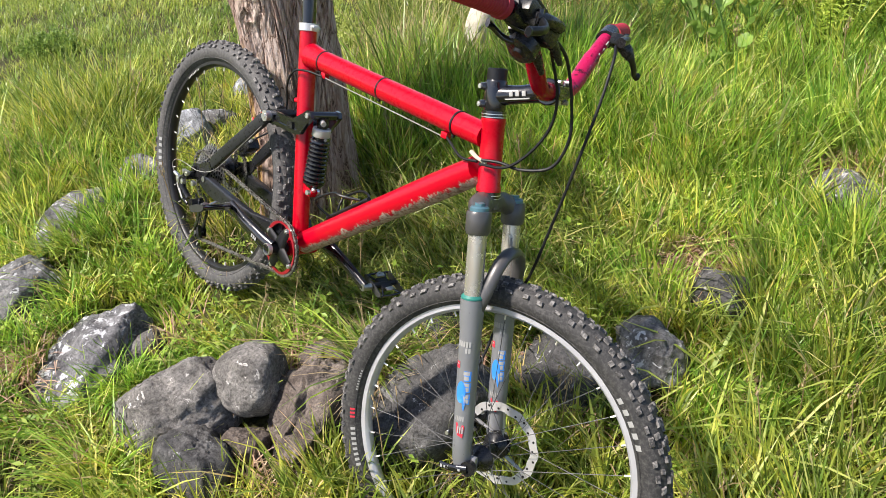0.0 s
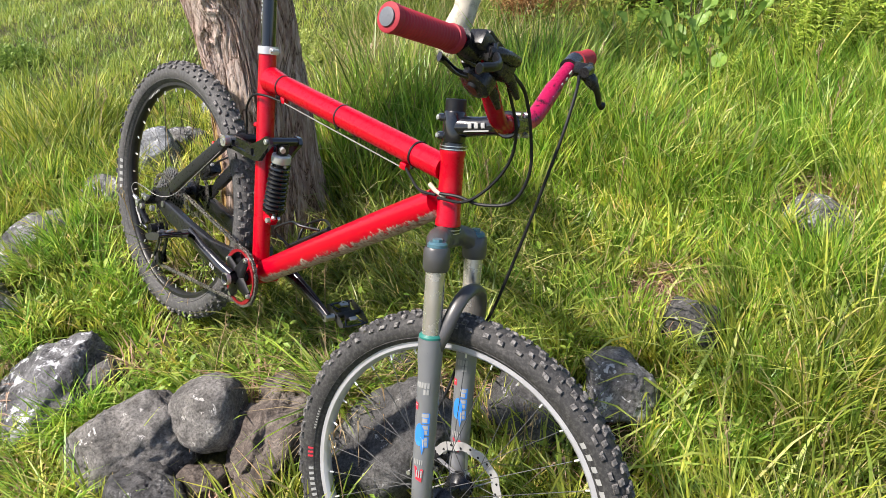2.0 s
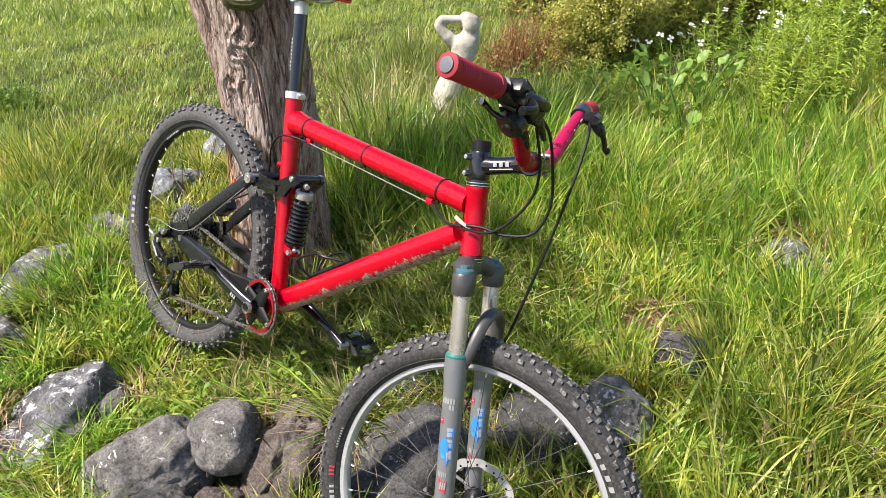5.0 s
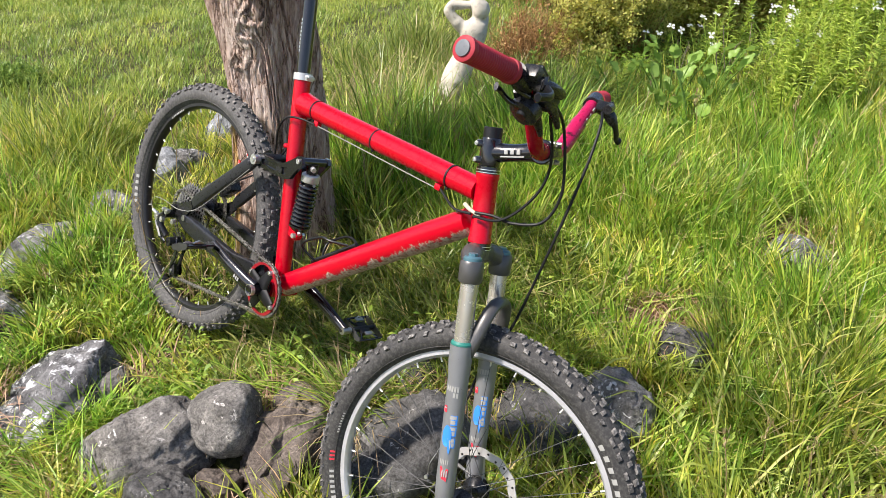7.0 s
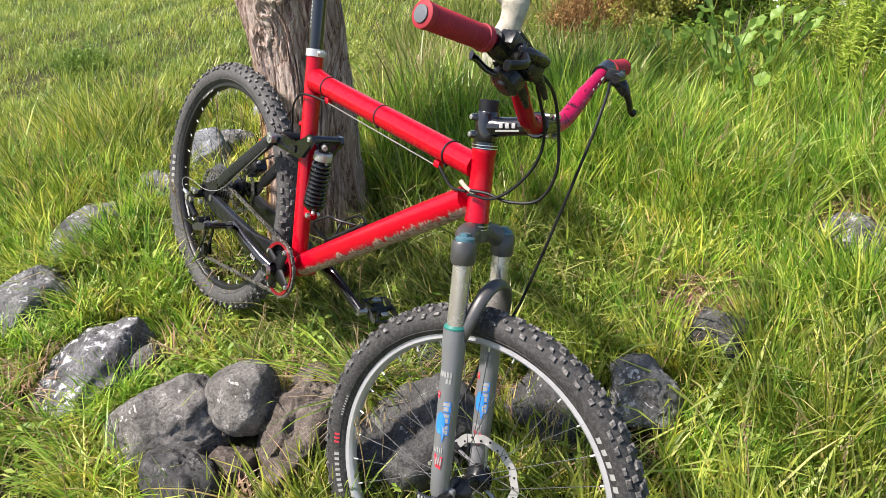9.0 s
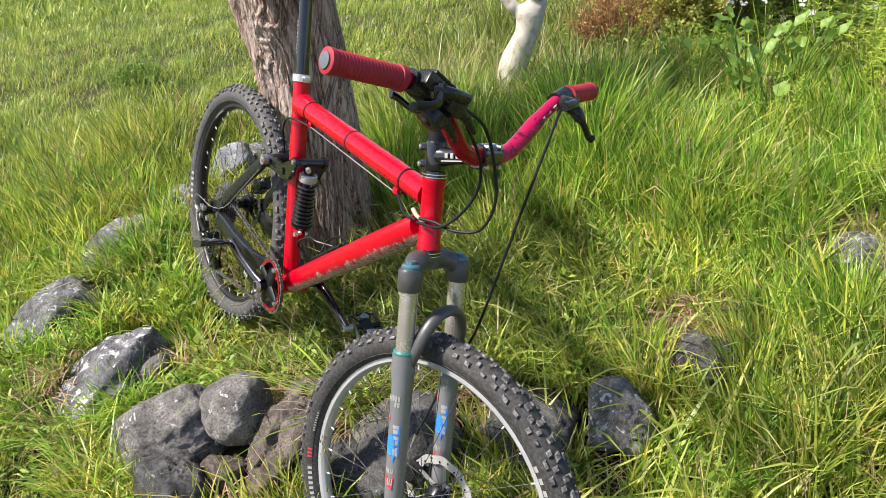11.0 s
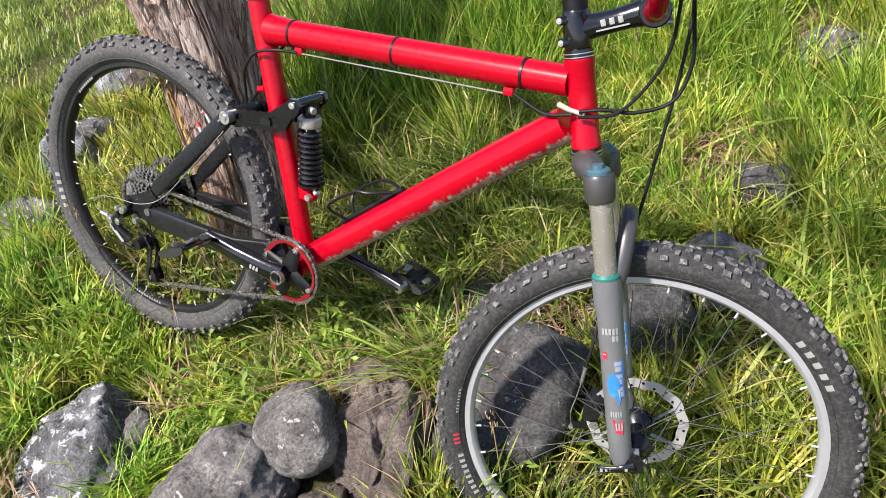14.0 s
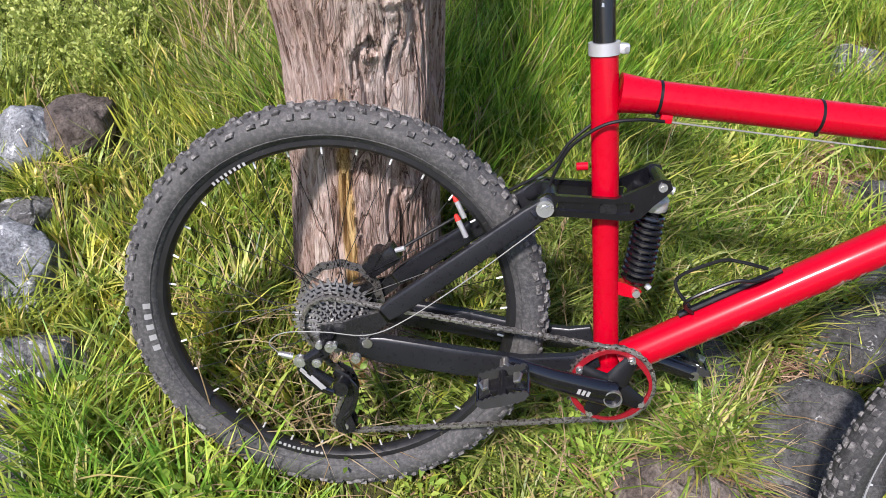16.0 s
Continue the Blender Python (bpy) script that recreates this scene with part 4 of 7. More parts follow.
part("chain", bm, CHAIN, bike, "oily black drive chain", smooth=False)

# rear derailleur
bm = bmesh.new()
drum(bm, Vector((-0.006, -0.090, -0.020)), Vector((-0.006, -0.062, -0.020)), 0.011, None, 14)
tube(bm, [(-0.008, -0.084, -0.020), (-0.030, -0.086, -0.036), (-0.022, -0.086, -0.058), (0.002, -0.080, -0.080)], [0.010, 0.0095, 0.0085, 0.009], 10)
drum(bm, Vector((0.018, -0.082, -0.090)), Vector((0.018, -0.052, -0.090)), 0.0125, None, 16)
der = part("rear_derailleur", bm, BLACK, bike, "black rear derailleur with a long cage")
for yy in (-0.062, -0.040):
    bm = bmesh.new()
    tube(bm, smooth_line([(0.004, yy, -0.072), (0.022, yy, -0.082), (0.031, yy, -0.112), (0.020, yy, -0.150), (0.022, yy, -0.184)], 4), [0.006] * 4 + [0.0085] * 4 + [0.0080] * 4 + [0.0095, 0.0125, 0.0150, 0.0160, 0.0135], 8, True, 0.16, (1, 0, 0))
    part("derailleur_cage", bm, BLACK, der)
for x, z in ((0.018, -0.095), (0.021, -0.172)):
    bm = bmesh.new()
    o = gear_outline(11, 0.0185, 0.004)
    ring_plate(bm, o, [(q * 0.25, w * 0.25) for q, w in o], -0.0535, -0.0485)
    part("jockey_wheel", bm, BLACK_MATT, der, "", Matrix.Translation((x, 0, z)), False)
    bm = bmesh.new()
    drum(bm, Vector((x, -0.0665, z)), Vector((x, -0.060, z)), 0.0055, None, 12)
    part("jockey_bolt", bm, SILVER, der)
for x, z, r in ((-0.040, -0.038, 0.0095), (-0.014, -0.038, 0.0075), (-0.010, -0.008, 0.0055), (0.006, -0.010, 0.0075), (0.013, -0.006, 0.0045), (0.045, -0.026, 0.0070)):
    bm = bmesh.new()
    drum(bm, Vector((x, -0.0945, z)), Vector((x, -0.086, z)), r, None, 14)
    drum(bm, Vector((x, -0.0953, z)), Vector((x, -0.0945, z)), r * 0.5, None, 6)
    part("derailleur_bolt", bm, SILVER, der, "silver bolt")
for x, z, ln in ((-0.022, -0.066, 0.046), (-0.012, -0.070, 0.030), (-0.034, -0.052, 0.012)):
    bm = bmesh.new()
    block(bm, pose(x, -0.0955, z, 0, 44, 0), (ln, 0.0016, 0.0045), 0.0005)
    part("derailleur_print", bm, WHITE, der)
bm = bmesh.new()
tube(bm, smooth_line([(-0.040, -0.084, -0.038), (-0.038, -0.088, -0.056), (-0.014, -0.090, -0.082), (0.008, -0.086, -0.094)], 5), 0.0060, 10, True, 0.5)
part("derailleur_link", bm, BLACK_GLOSS, der)
bm = bmesh.new()
tube(bm, smooth_line([(0.028, -0.066, -0.080), (0.040, -0.066, -0.100), (0.034, -0.066, -0.135), (0.018, -0.066, -0.160), (0.022, -0.066, -0.184)], 5), 0.0036, 10, True, 0.4)
part("cage_edge", bm, BLACK_GLOSS, der)
bm = bmesh.new()
drum(bm, Vector((-0.052, -0.086, -0.034)), Vector((-0.068, -0.088, -0.030)), 0.0055, 0.0048, 10)
drum(bm, Vector((-0.068, -0.088, -0.030)), Vector((-0.073, -0.088, -0.029)), 0.0038, None, 8)
part("barrel_adjuster", bm, SILVER, der)
local("axle_end", [(0.0, -0.073, 0.0), (0.0, 0.073, 0.0)], 0.0085, BLACK, seg=14)
# rear brake and hose fittings
bm = bmesh.new()
block(bm, pose(0.062, 0.050, 0.072, 0, -38, 0), (0.060, 0.034, 0.030), 0.005)
drum(bm, Vector((0.055, 0.032, 0.076)), Vector((0.055, 0.070, 0.076)), 0.014, None, 14)
cal = part("rear_brake_caliper", bm, BLACK, bike, "black rear brake caliper")
bm = bmesh.new()
drum(bm, Vector((0.085, 0.040, 0.094)), Vector((0.10, 0.036, 0.101)), 0.004, None, 8)
part("hose_fitting", bm, WHITE_ALLOY, cal)
for p in ((0.186, -0.010, 0.166), (0.181, 0.016, 0.186)):
    v = Vector(p)
    st = local("tyre_valve", [v + Vector((0.010, 0, -0.020)), v + Vector((-0.003, 0, 0.006))], 0.0042, WHITE_ALLOY, "white bolt with a red cap", seg=10)
    bm = bmesh.new()
    drum(bm, v + Vector((-0.003, 0, 0.006)), v + Vector((-0.007, 0, 0.014)), 0.0048, 0.003, 10)
    part("cap", bm, RED_CAP, st)

# bottle cage on the down tube
dd = (DT_B - DT_A).normalized()
dn = Vector((-dd.z, 0, dd.x))
for sy in (-1, 1):
    pts = [DT_A + dd * 0.13 + dn * 0.030 + Vector((0, sy * 0.010, 0)), DT_A + dd * 0.125 + dn * 0.058 + Vector((0, sy * 0.030, 0)), DT_A + dd * 0.14 + dn * 0.070 + Vector((0, sy * 0.038, 0)),
           DT_A + dd * 0.20 + dn * 0.066 + Vector((0, sy * 0.036, 0)), DT_A + dd * 0.225 + dn * 0.052 + Vector((0, sy * 0.034, 0)), DT_A + dd * 0.255 + dn * 0.034 + Vector((0, sy * 0.012, 0))]
    cage = local("bottle_cage", smooth_line(pts, 6), 0.0028, BLACK_MATT, "black wire bottle cage", seg=8)
local("cage_rail", [DT_A + dd * 0.11 + dn * 0.031, DT_A + dd * 0.27 + dn * 0.031], 0.0055, BLACK_MATT, seg=8)

# fork
fork = part("fork_crown", tube(bmesh.new(), smooth_line([(0.020, -0.066, -0.040), (0.010, -0.046, -0.024), (0.000, -0.020, -0.020), (0.000, 0.020, -0.020), (0.010, 0.046, -0.024), (0.020, 0.066, -0.040)], 5), [0.019, 0.0185, 0.018, 0.018, 0.018, 0.019, 0.020, 0.021, 0.021, 0.021, 0.021, 0.021, 0.021, 0.021, 0.021, 0.021, 0.020, 0.019, 0.018, 0.018, 0.018, 0.018, 0.018, 0.0185, 0.0185, 0.019], 14), FORK_DARK, bike, "grey forged fork crown", FORK_M)
bm = bmesh.new()
drum(bm, Vector((0, 0, -0.03)), Vector((0, 0, -0.012)), 0.0205, 0.0195, 24)
part("crown_race", bm, FORK_DARK, fork)
for sgn in (-1, 1):
    y = sgn * 0.066
    bm = bmesh.new()
    tube(bm, [(0.020, y, -0.024), (0.020, y, -0.028), (0.020, y, -0.058), (0.020, y, -0.063)], [0.0195, 0.0215, 0.0215, 0.019], 24)
    part("crown_clamp", bm, FORK_DARK, fork)
    bm = bmesh.new()
    tube(bm, [(0.020, y, -0.026), (0.020, y, -0.019), (0.020, y, -0.016)], [0.0165, 0.0165, 0.013], 24)
    drum(bm, Vector((0.020, y, -0.017)), Vector((0.020, y, -0.011)), 0.0085, None, 8)
    part("fork_cap", bm, CYAN, fork, "cyan anodised top cap")
    bm = bmesh.new()
    tube(bm, [(0.020, y, -0.060), (0.020, y, -0.180)], 0.0160, 28)
    part("stanchion", bm, STANCHION, fork, "polished bronze-grey stanchion tube")
    bm = bmesh.new()
    tube(bm, [(0.020, y, -0.1745), (0.020, y, -0.1715), (0.020, y, -0.168)], [0.0203, 0.0203, 0.0175], 28)
    part("wiper_seal", bm, TEAL, fork, "teal wiper seal")
    bm = bmesh.new()
    tube(bm, [(0.020, y, -0.175), (0.020, y, -0.205), (0.021, y, -0.235), (0.021, y, -0.43), (0.022, y, -0.470), (0.024, y, -0.492)], [0.0208, 0.0208, 0.0190, 0.0178, 0.0172, 0.0130], 28)
    block(bm, pose(0.033, sgn * 0.060, -0.479), (0.034, 0.012, 0.030), 0.005)
    low = part("fork_lower", bm, FORK, bike, "dark grey fork leg with printed stripes", FORK_M)
    c0 = -105 if sgn < 0 else -75

    def decal(z0, z1, a0, a1, mat, r=0.0188):
        b = bmesh.new()
        n = 6
        rows = [[b.verts.new((0.021 + r * math.cos(radians(a0 + (a1 - a0) * k / n)), y + r * math.sin(radians(a0 + (a1 - a0) * k / n)), z)) for k in range(n + 1)] for z in (z0, (z0 + z1) / 2, z1)]
        for u, v in zip(rows, rows[1:]):
            for k in range(n):
                b.faces.new((u[k], u[k + 1], v[k + 1], v[k]))
        part("fork_print", b, mat, low)

    def shape(pts, mat, r):
        """A printed shape on the leg: (degrees, height) corners."""
        b = bmesh.new()
        b.faces.new([b.verts.new((0.021 + r * math.cos(radians(a)), y + r * math.sin(radians(a)), z)) for a, z in pts])
        bmesh.ops.triangulate(b, faces=b.faces[:])
        part("fork_print", b, mat, low, smooth=False)

    for k in range(5):
        decal(-0.247, -0.257, -126 + 15 * k, -115 + 15 * k, WHITE, 0.0197)
    for k in range(2):
        decal(-0.259, -0.268, -84 + 16 * k, -72 + 16 * k, WHITE, 0.0194)
    decal(-0.285, -0.297, -135, -110, RED_PRINT, 0.0193)
    decal(-0.288, -0.290, -130, -114, WHITE, 0.0195)
    for k in range(3):
        z0 = -0.300 - 0.021 * k
        decal(z0, z0 - 0.0185, -80, -42, BLUE, 0.0190)
        decal(z0 - 0.001, z0 - 0.0075, -84, -49, WHITE, 0.0192)
        decal(z0 - 0.0090, z0 - 0.0165, -80 + 5 * k, -54 + 3 * k, WHITE, 0.0192)
    blob = [(-92 + 26 * math.cos(u) * (1 - 0.25 * math.sin(u)), -0.334 + 0.015 * math.sin(u) - 0.010 * max(0, -math.sin(u))) for u in [2 * math.pi * k / 20 for k in range(20)]]
    shape(blob, BLUE, 0.0196)
    shape([(-90, -0.346), (-70, -0.342), (-62, -0.358), (-72, -0.374), (-80, -0.362)], BLUE, 0.0195)
    shape([(-76, -0.344), (-66, -0.348), (-68, -0.366)], WHITE, 0.0197)
    for k in range(5):
        decal(-0.384, -0.393, -116 + 11 * k, -109 + 11 * k, WHITE, 0.0189)
    shape([(-110, -0.397), (-60, -0.401), (-66, -0.424), (-96, -0.420)], RED_PRINT, 0.0192)
    for k in range(3):
        decal(-0.403, -0.416, -96 + 12 * k, -89 + 12 * k, WHITE, 0.0195)
bm = bmesh.new()
tube(bm, smooth_line([(0.024, -0.064, -0.205), (0.040, -0.060, -0.165), (0.050, -0.044, -0.124), (0.054, -0.018, -0.104), (0.054, 0.018, -0.104), (0.050, 0.044, -0.124), (0.040, 0.060, -0.165), (0.024, 0.064, -0.205)], 5), 0.0125, 12, True, 0.75)
part("fork_arch", bm, FORK_DARK, bike, "grey fork brace arch", FORK_M)
bm = bmesh.new()
drum(bm, Vector((0.042, -0.078, -0.480)), Vector((0.042, 0.072, -0.480)), 0.0075, None, 16)
drum(bm, Vector((0.042, -0.082, -0.480)), Vector((0.042, -0.068, -0.480)), 0.014, 0.012, 18)
axle = part("front_axle", bm, BLACK, bike, "black quick-release axle", FORK_M)
bm = bmesh.new()
tube(bm, smooth_line([(0.042, -0.083, -0.480), (0.022, -0.086, -0.483), (0.002, -0.084, -0.486), (-0.014, -0.080, -0.487)], 5), [0.0075] * 6 + [0.0062] * 9 + [0.0050], 10, True, 0.55, (0, 0, 1))
part("release_lever", bm, BLACK_GLOSS, axle, "black quick-release lever with white print")
for k in range(6):
    bm = bmesh.new()
    block(bm, pose(0.030 - 0.0075 * k, -0.0895 + 0.0007 * k, -0.482 - 0.0009 * k), (0.0042, 0.001, 0.004 + 0.002 * (k % 2)))
    part("lever_print", bm, WHITE, axle)
bm = bmesh.new()
block(bm, pose(-0.027, 0.052, -0.455, 0, 24, 0), (0.026, 0.034, 0.054), 0.006)
drum(bm, Vector((-0.030, 0.030, -0.458)), Vector((-0.030, 0.078, -0.458)), 0.0145, None, 16)
block(bm, pose(-0.010, 0.058, -0.452, 0, 24, 0), (0.022, 0.010, 0.046), 0.003)
fcal = part("front_brake_caliper", bm, BLACK, bike, "black front brake caliper", FORK_M)
for x, z in ((-0.002, -0.432), (-0.018, -0.472)):
    bm = bmesh.new()
    drum(bm, Vector((x, 0.066, z)), Vector((x, 0.050, z)), 0.0055, None, 10)
    part("caliper_bolt", bm, SILVER, fcal)
bm = bmesh.new()
plate(bm, [(-0.073, -0.497), (-0.074, -0.488), (-0.066, -0.485), (-0.046, -0.484), (-0.036, -0.474), (-0.024, -0.475), (-0.019, -0.486), (-0.025, -0.496), (-0.038, -0.498), (-0.050, -0.495)], 0.040, 0.047)
part("actuating_arm", bm, BLACK_GLOSS, fcal, "black lever arm of the cable brake")
for x, z, r in ((-0.029, -0.486, 0.0075), (-0.068, -0.491, 0.0042)):
    bm = bmesh.new()
    drum(bm, Vector((x, 0.036, z)), Vector((x, 0.041, z)), r, None, 14)
    part("arm_bolt", bm, SILVER, fcal)
bm = bmesh.new()
tube(bm, [(-0.036, 0.052, -0.384), (-0.0455, 0.052, -0.414)], [0.0036, 0.0030], 10)
part("cable_ferrule", bm, SILVER, fcal, "silver cable ferrule")
bm = bmesh.new()
tube(bm, smooth_line([(-0.0455, 0.052, -0.414), (-0.056, 0.048, -0.440), (-0.067, 0.044, -0.466), (-0.068, 0.044, -0.490)], 5), 0.0010, 6)
part("inner_wire", bm, STEEL, fcal)

# stem, bar, grips and levers
bm = bmesh.new()
tube(bm, [(0, 0, 0.1375), (0, 0, 0.141), (0, 0, 0.184), (0, 0, 0.188)], [0.0185, 0.0195, 0.0195, 0.0180], 24)
tube(bm, smooth_line([(0.006, 0, 0.163), (0.045, 0, 0.167), (0.088, 0, 0.1735)], 4), [0.0195, 0.018, 0.0165, 0.016, 0.0155, 0.0155, 0.016, 0.017, 0.019], 18, True, 0.92)
tube(bm, [(0.103, -0.024, 0.1745), (0.103, -0.022, 0.1745), (0.103, 0.022, 0.1745), (0.103, 0.024, 0.1745)], [0.0195, 0.0215, 0.0215, 0.0195], 20)
stem = part("stem", bm, BLACK_GLOSS, bike, "glossy black handlebar stem", FORK_M)
bm = bmesh.new()
tube(bm, [(0, 0, 0.188), (0, 0, 0.206), (0, 0, 0.2075)], [0.0172, 0.0172, 0.0155], 24)
part("steerer_spacer", bm, BLACK_MATT, stem)
for z in (0.148, 0.177):
    bm = bmesh.new()
    block(bm, pose(-0.0175, -0.0080, z, 0, 0, 22), (0.016, 0.020, 0.013), 0.004)
    lug = part("clamp_lug", bm, BLACK_GLOSS, stem)
    bm = bmesh.new()
    drum(bm, Vector((-0.0215, -0.0200, z)), Vector((-0.0185, -0.0125, z)), 0.0042, None, 12)
    drum(bm, Vector((-0.0218, -0.0208, z)), Vector((-0.0210, -0.0190, z)), 0.0022, None, 6)
    part("stem_bolt", bm, SILVER, stem, "silver clamp bolt")
for dy in (-0.017, 0.017):
    for dz in (-0.016, 0.016):
        bm = bmesh.new()
        drum(bm, Vector((0.112, dy, 0.1745 + dz)), Vector((0.1235, dy, 0.1745 + dz)), 0.0038, None, 10)
        part("face_plate_bolt", bm, STEEL, stem)
for k, (w, h) in enumerate(((0.0085, 0.011), (0.0085, 0.011), (0.0085, 0.011))):
    bm = bmesh.new()
    block(bm, pose(0.036 + 0.0115 * k, -0.0165 + 0.0002 * k, 0.1675 + 0.0010 * k, 0, -6, 0), (w * 0.8, 0.0022, h * 0.8), 0.0008)
    part("stem_print", bm, WHITE, stem)
bm = bmesh.new()
block(bm, pose(0.048, -0.0162, 0.1600, 0, -6, 0), (0.044, 0.0022, 0.0022))
part("stem_print", bm, WHITE, stem)
R_BAR = [(0.103, -0.020, 0.1745), (0.104, -0.045, 0.177), (0.108, -0.075, 0.190), (0.116, -0.135, 0.243), (0.119, -0.175, 0.270), (0.116, -0.205, 0.281), (0.110, -0.235, 0.286), (0.092, -0.343, 0.297)]
L_BAR = [(x, -y, z) for x, y, z in R_BAR]
part("handlebar", tube(bmesh.new(), smooth_line([(0.103, 0.0, 0.1745)] + R_BAR, 5), [0.0155] * 10 + [0.0135] * 10 + [0.0112] * 21, 18), RED_BAR, bike, "dark red half of the riser handlebar", FORK_M)
bar_l = part("handlebar", tube(bmesh.new(), smooth_line([(0.103, 0.0, 0.1745)] + L_BAR, 5), [0.0155] * 10 + [0.0145] * 10 + [0.0120] * 21, 18), PINK, bike, "magenta half of the riser handlebar with black splatters", FORK_M)
for k in range(6):
    t = k / 5
    bm = bmesh.new()
    block(bm, Matrix.Translation(Vector((0.108, 0.095, 0.209)).lerp(Vector((0.117, 0.165, 0.264)), t) + Vector((0.0128, -0.0062, -0.0030))) @ pose(0, 0, 0, -38, 20, 0), (0.0022, 0.0055 + 0.004 * (k % 2), 0.0085), 0.0006)
    part("bar_print", bm, WHITE, bar_l)


def grip(sgn, ribs, label):
    a, b = Vector((0.1125, sgn * 0.222, 0.2835)), Vector((0.092, sgn * 0.343, 0.297))
    pts, rad = [], []
    n = ribs * 4
    for k in range(n + 1):
        t = k / n
        pts.append(a.lerp(b, t))
        r = 0.0158 + (0.0011 if ribs and (k % 4) in (1, 2) else 0.0)
        if t < 0.08:
            r = 0.0185
        if t > 0.93:
            r = 0.0178
        rad.append(r)
    ends = [b + (b - a) * 0.01]
    g = part("grip", tube(bmesh.new(), pts + ends, rad + [0.0155], 24), GRIP, bike, label, FORK_M)
    bm = bmesh.new()
    d = (b - a).normalized()
    tube(bm, [b + d * 0.001, b + d * 0.0035, b + d * 0.0040], [0.0112, 0.0112, 0.0085], 22)
    part("end_plug", bm, GRIP_CAP, g, "scuffed grey end plug")


grip(-1, 22, "faded red ribbed rubber grip")
grip(1, 14, "faded red rubber grip")


def brake_lever(sgn, shifter):
    c = Vector((0.1175, sgn * 0.188, 0.2755))
    d = (Vector((0.116, sgn * 0.205, 0.281)) - Vector((0.119, sgn * 0.175, 0.270))).normalized()
    bm = bmesh.new()
    drum(bm, c - d * 0.014, c + d * 0.026, 0.0165, None, 18)
    block(bm, Matrix.Translation(c + Vector((0.024, -sgn * 0.006, -0.004))) @ pose(0, 0, 0, 0, 12, sgn * 20), (0.030, 0.024, 0.020), 0.004)
    tube(bm, smooth_line([c + Vector((0.030, sgn * 0.006, -0.004)), c + Vector((0.042, -sgn * 0.020, -0.006)), c + Vector((0.044, -sgn * 0.052, -0.012))], 4), [0.009] * 4 + [0.0085] * 5, 12)
    if not shifter:
        tube(bm, smooth_line([c + Vector((0.014, 0.0, -0.004)), c + Vector((0.032, 0.004, -0.016)), c + Vector((0.043, 0.013, -0.034))], 4), [0.0125] * 4 + [0.0115] * 3 + [0.0095, 0.0085], 12)
    lev = part("brake_lever", bm, BLACK, bike, "black hydraulic brake lever", FORK_M)
    bm = bmesh.new()
    dx, dz = ((0.040, 0.056, 0.058, 0.052, 0.056), (-0.010, -0.020, -0.024, -0.026, -0.028)) if shifter else ((0.036, 0.044, 0.046, 0.044, 0.049), (-0.014, -0.036, -0.052, -0.062, -0.066))
    reach = (0.002, 0.026, 0.046, 0.066, 0.078) if shifter else (0.000, 0.016, 0.030, 0.044, 0.054)
    tube(bm, smooth_line([c + Vector((u, sgn * w, h)) for u, w, h in zip(dx, reach, dz)], 5), [0.0075] * 6 + [0.0062] * 8 + [0.006, 0.0055, 0.006, 0.0065, 0.0072, 0.0075, 0.006], 10, True, 0.7)
    part("lever_blade", bm, BLACK_MATT, lev, "black lever blade")
    bm = bmesh.new()
    drum(bm, c + Vector((0.036, 0, -0.014)), c + Vector((0.036, 0, 0.007)), 0.0048, None, 10)
    part("lever_pivot", bm, BLACK_GLOSS, lev)
    if shifter:
        K = FORK_M @ Matrix.Translation(c) @ pose(0, 0, 0, -28.6, 0, 0)
        bm = bmesh.new()
        block(bm, pose(0.020, 0.020, 0.006, 0, 8, -6), (0.027, 0.082, 0.021), 0.003)
        block(bm, pose(0.022, 0.050, 0.002, 0, 14, -10), (0.034, 0.030, 0.026), 0.004)
        block(bm, pose(0.004, 0.050, 0.003, 0, -6, 4), (0.034, 0.036, 0.023), 0.004)
        block(bm, pose(-0.010, 0.028, -0.006, 0, -18, 10), (0.018, 0.030, 0.014), 0.003)
        drum(bm, Vector((0, 0.026, 0)), Vector((0, 0.040, 0)), 0.0165, None, 18)
        tube(bm, [(0.026, 0.060, 0.004), (0.030, 0.082, 0.000), (0.033, 0.108, -0.010)], [0.010, 0.0075, 0.0042], 12)
        tube(bm, [(0.006, 0.066, -0.014), (0.010, 0.084, -0.022), (0.013, 0.100, -0.032)], [0.009, 0.007, 0.004], 12)
        sh = part("shifter", bm, BLACK, bike, "black thumb shifter and brake reservoir", K)
        bm = bmesh.new()
        block(bm, pose(0.021, 0.012, 0.0195, 0, 8, -6), (0.023, 0.048, 0.005), 0.0012)
        part("reservoir_lid", bm, BLACK_MATT, sh)
        bm = bmesh.new()
        tube(bm, [(0.004, 0.044, -0.010), (0.003, 0.044, -0.014), (-0.002, 0.042, -0.030), (-0.003, 0.041, -0.033)], [0.020, 0.0245, 0.0245, 0.019], 28)
        part("pod_cover", bm, BLACK, sh, "round black pod cover")
        bm = bmesh.new()
        tube(bm, [(-0.0022, 0.042, -0.0325), (-0.0032, 0.0415, -0.0365)], [0.010, 0.0075], 18)
        part("pod_cap", bm, BLACK_MATT, sh)
        bm = bmesh.new()
        block(bm, pose(0.012, 0.066, 0.014, 0, -6, 4), (0.020, 0.022, 0.011), 0.002)
        part("gear_window", bm, BLACK, sh)
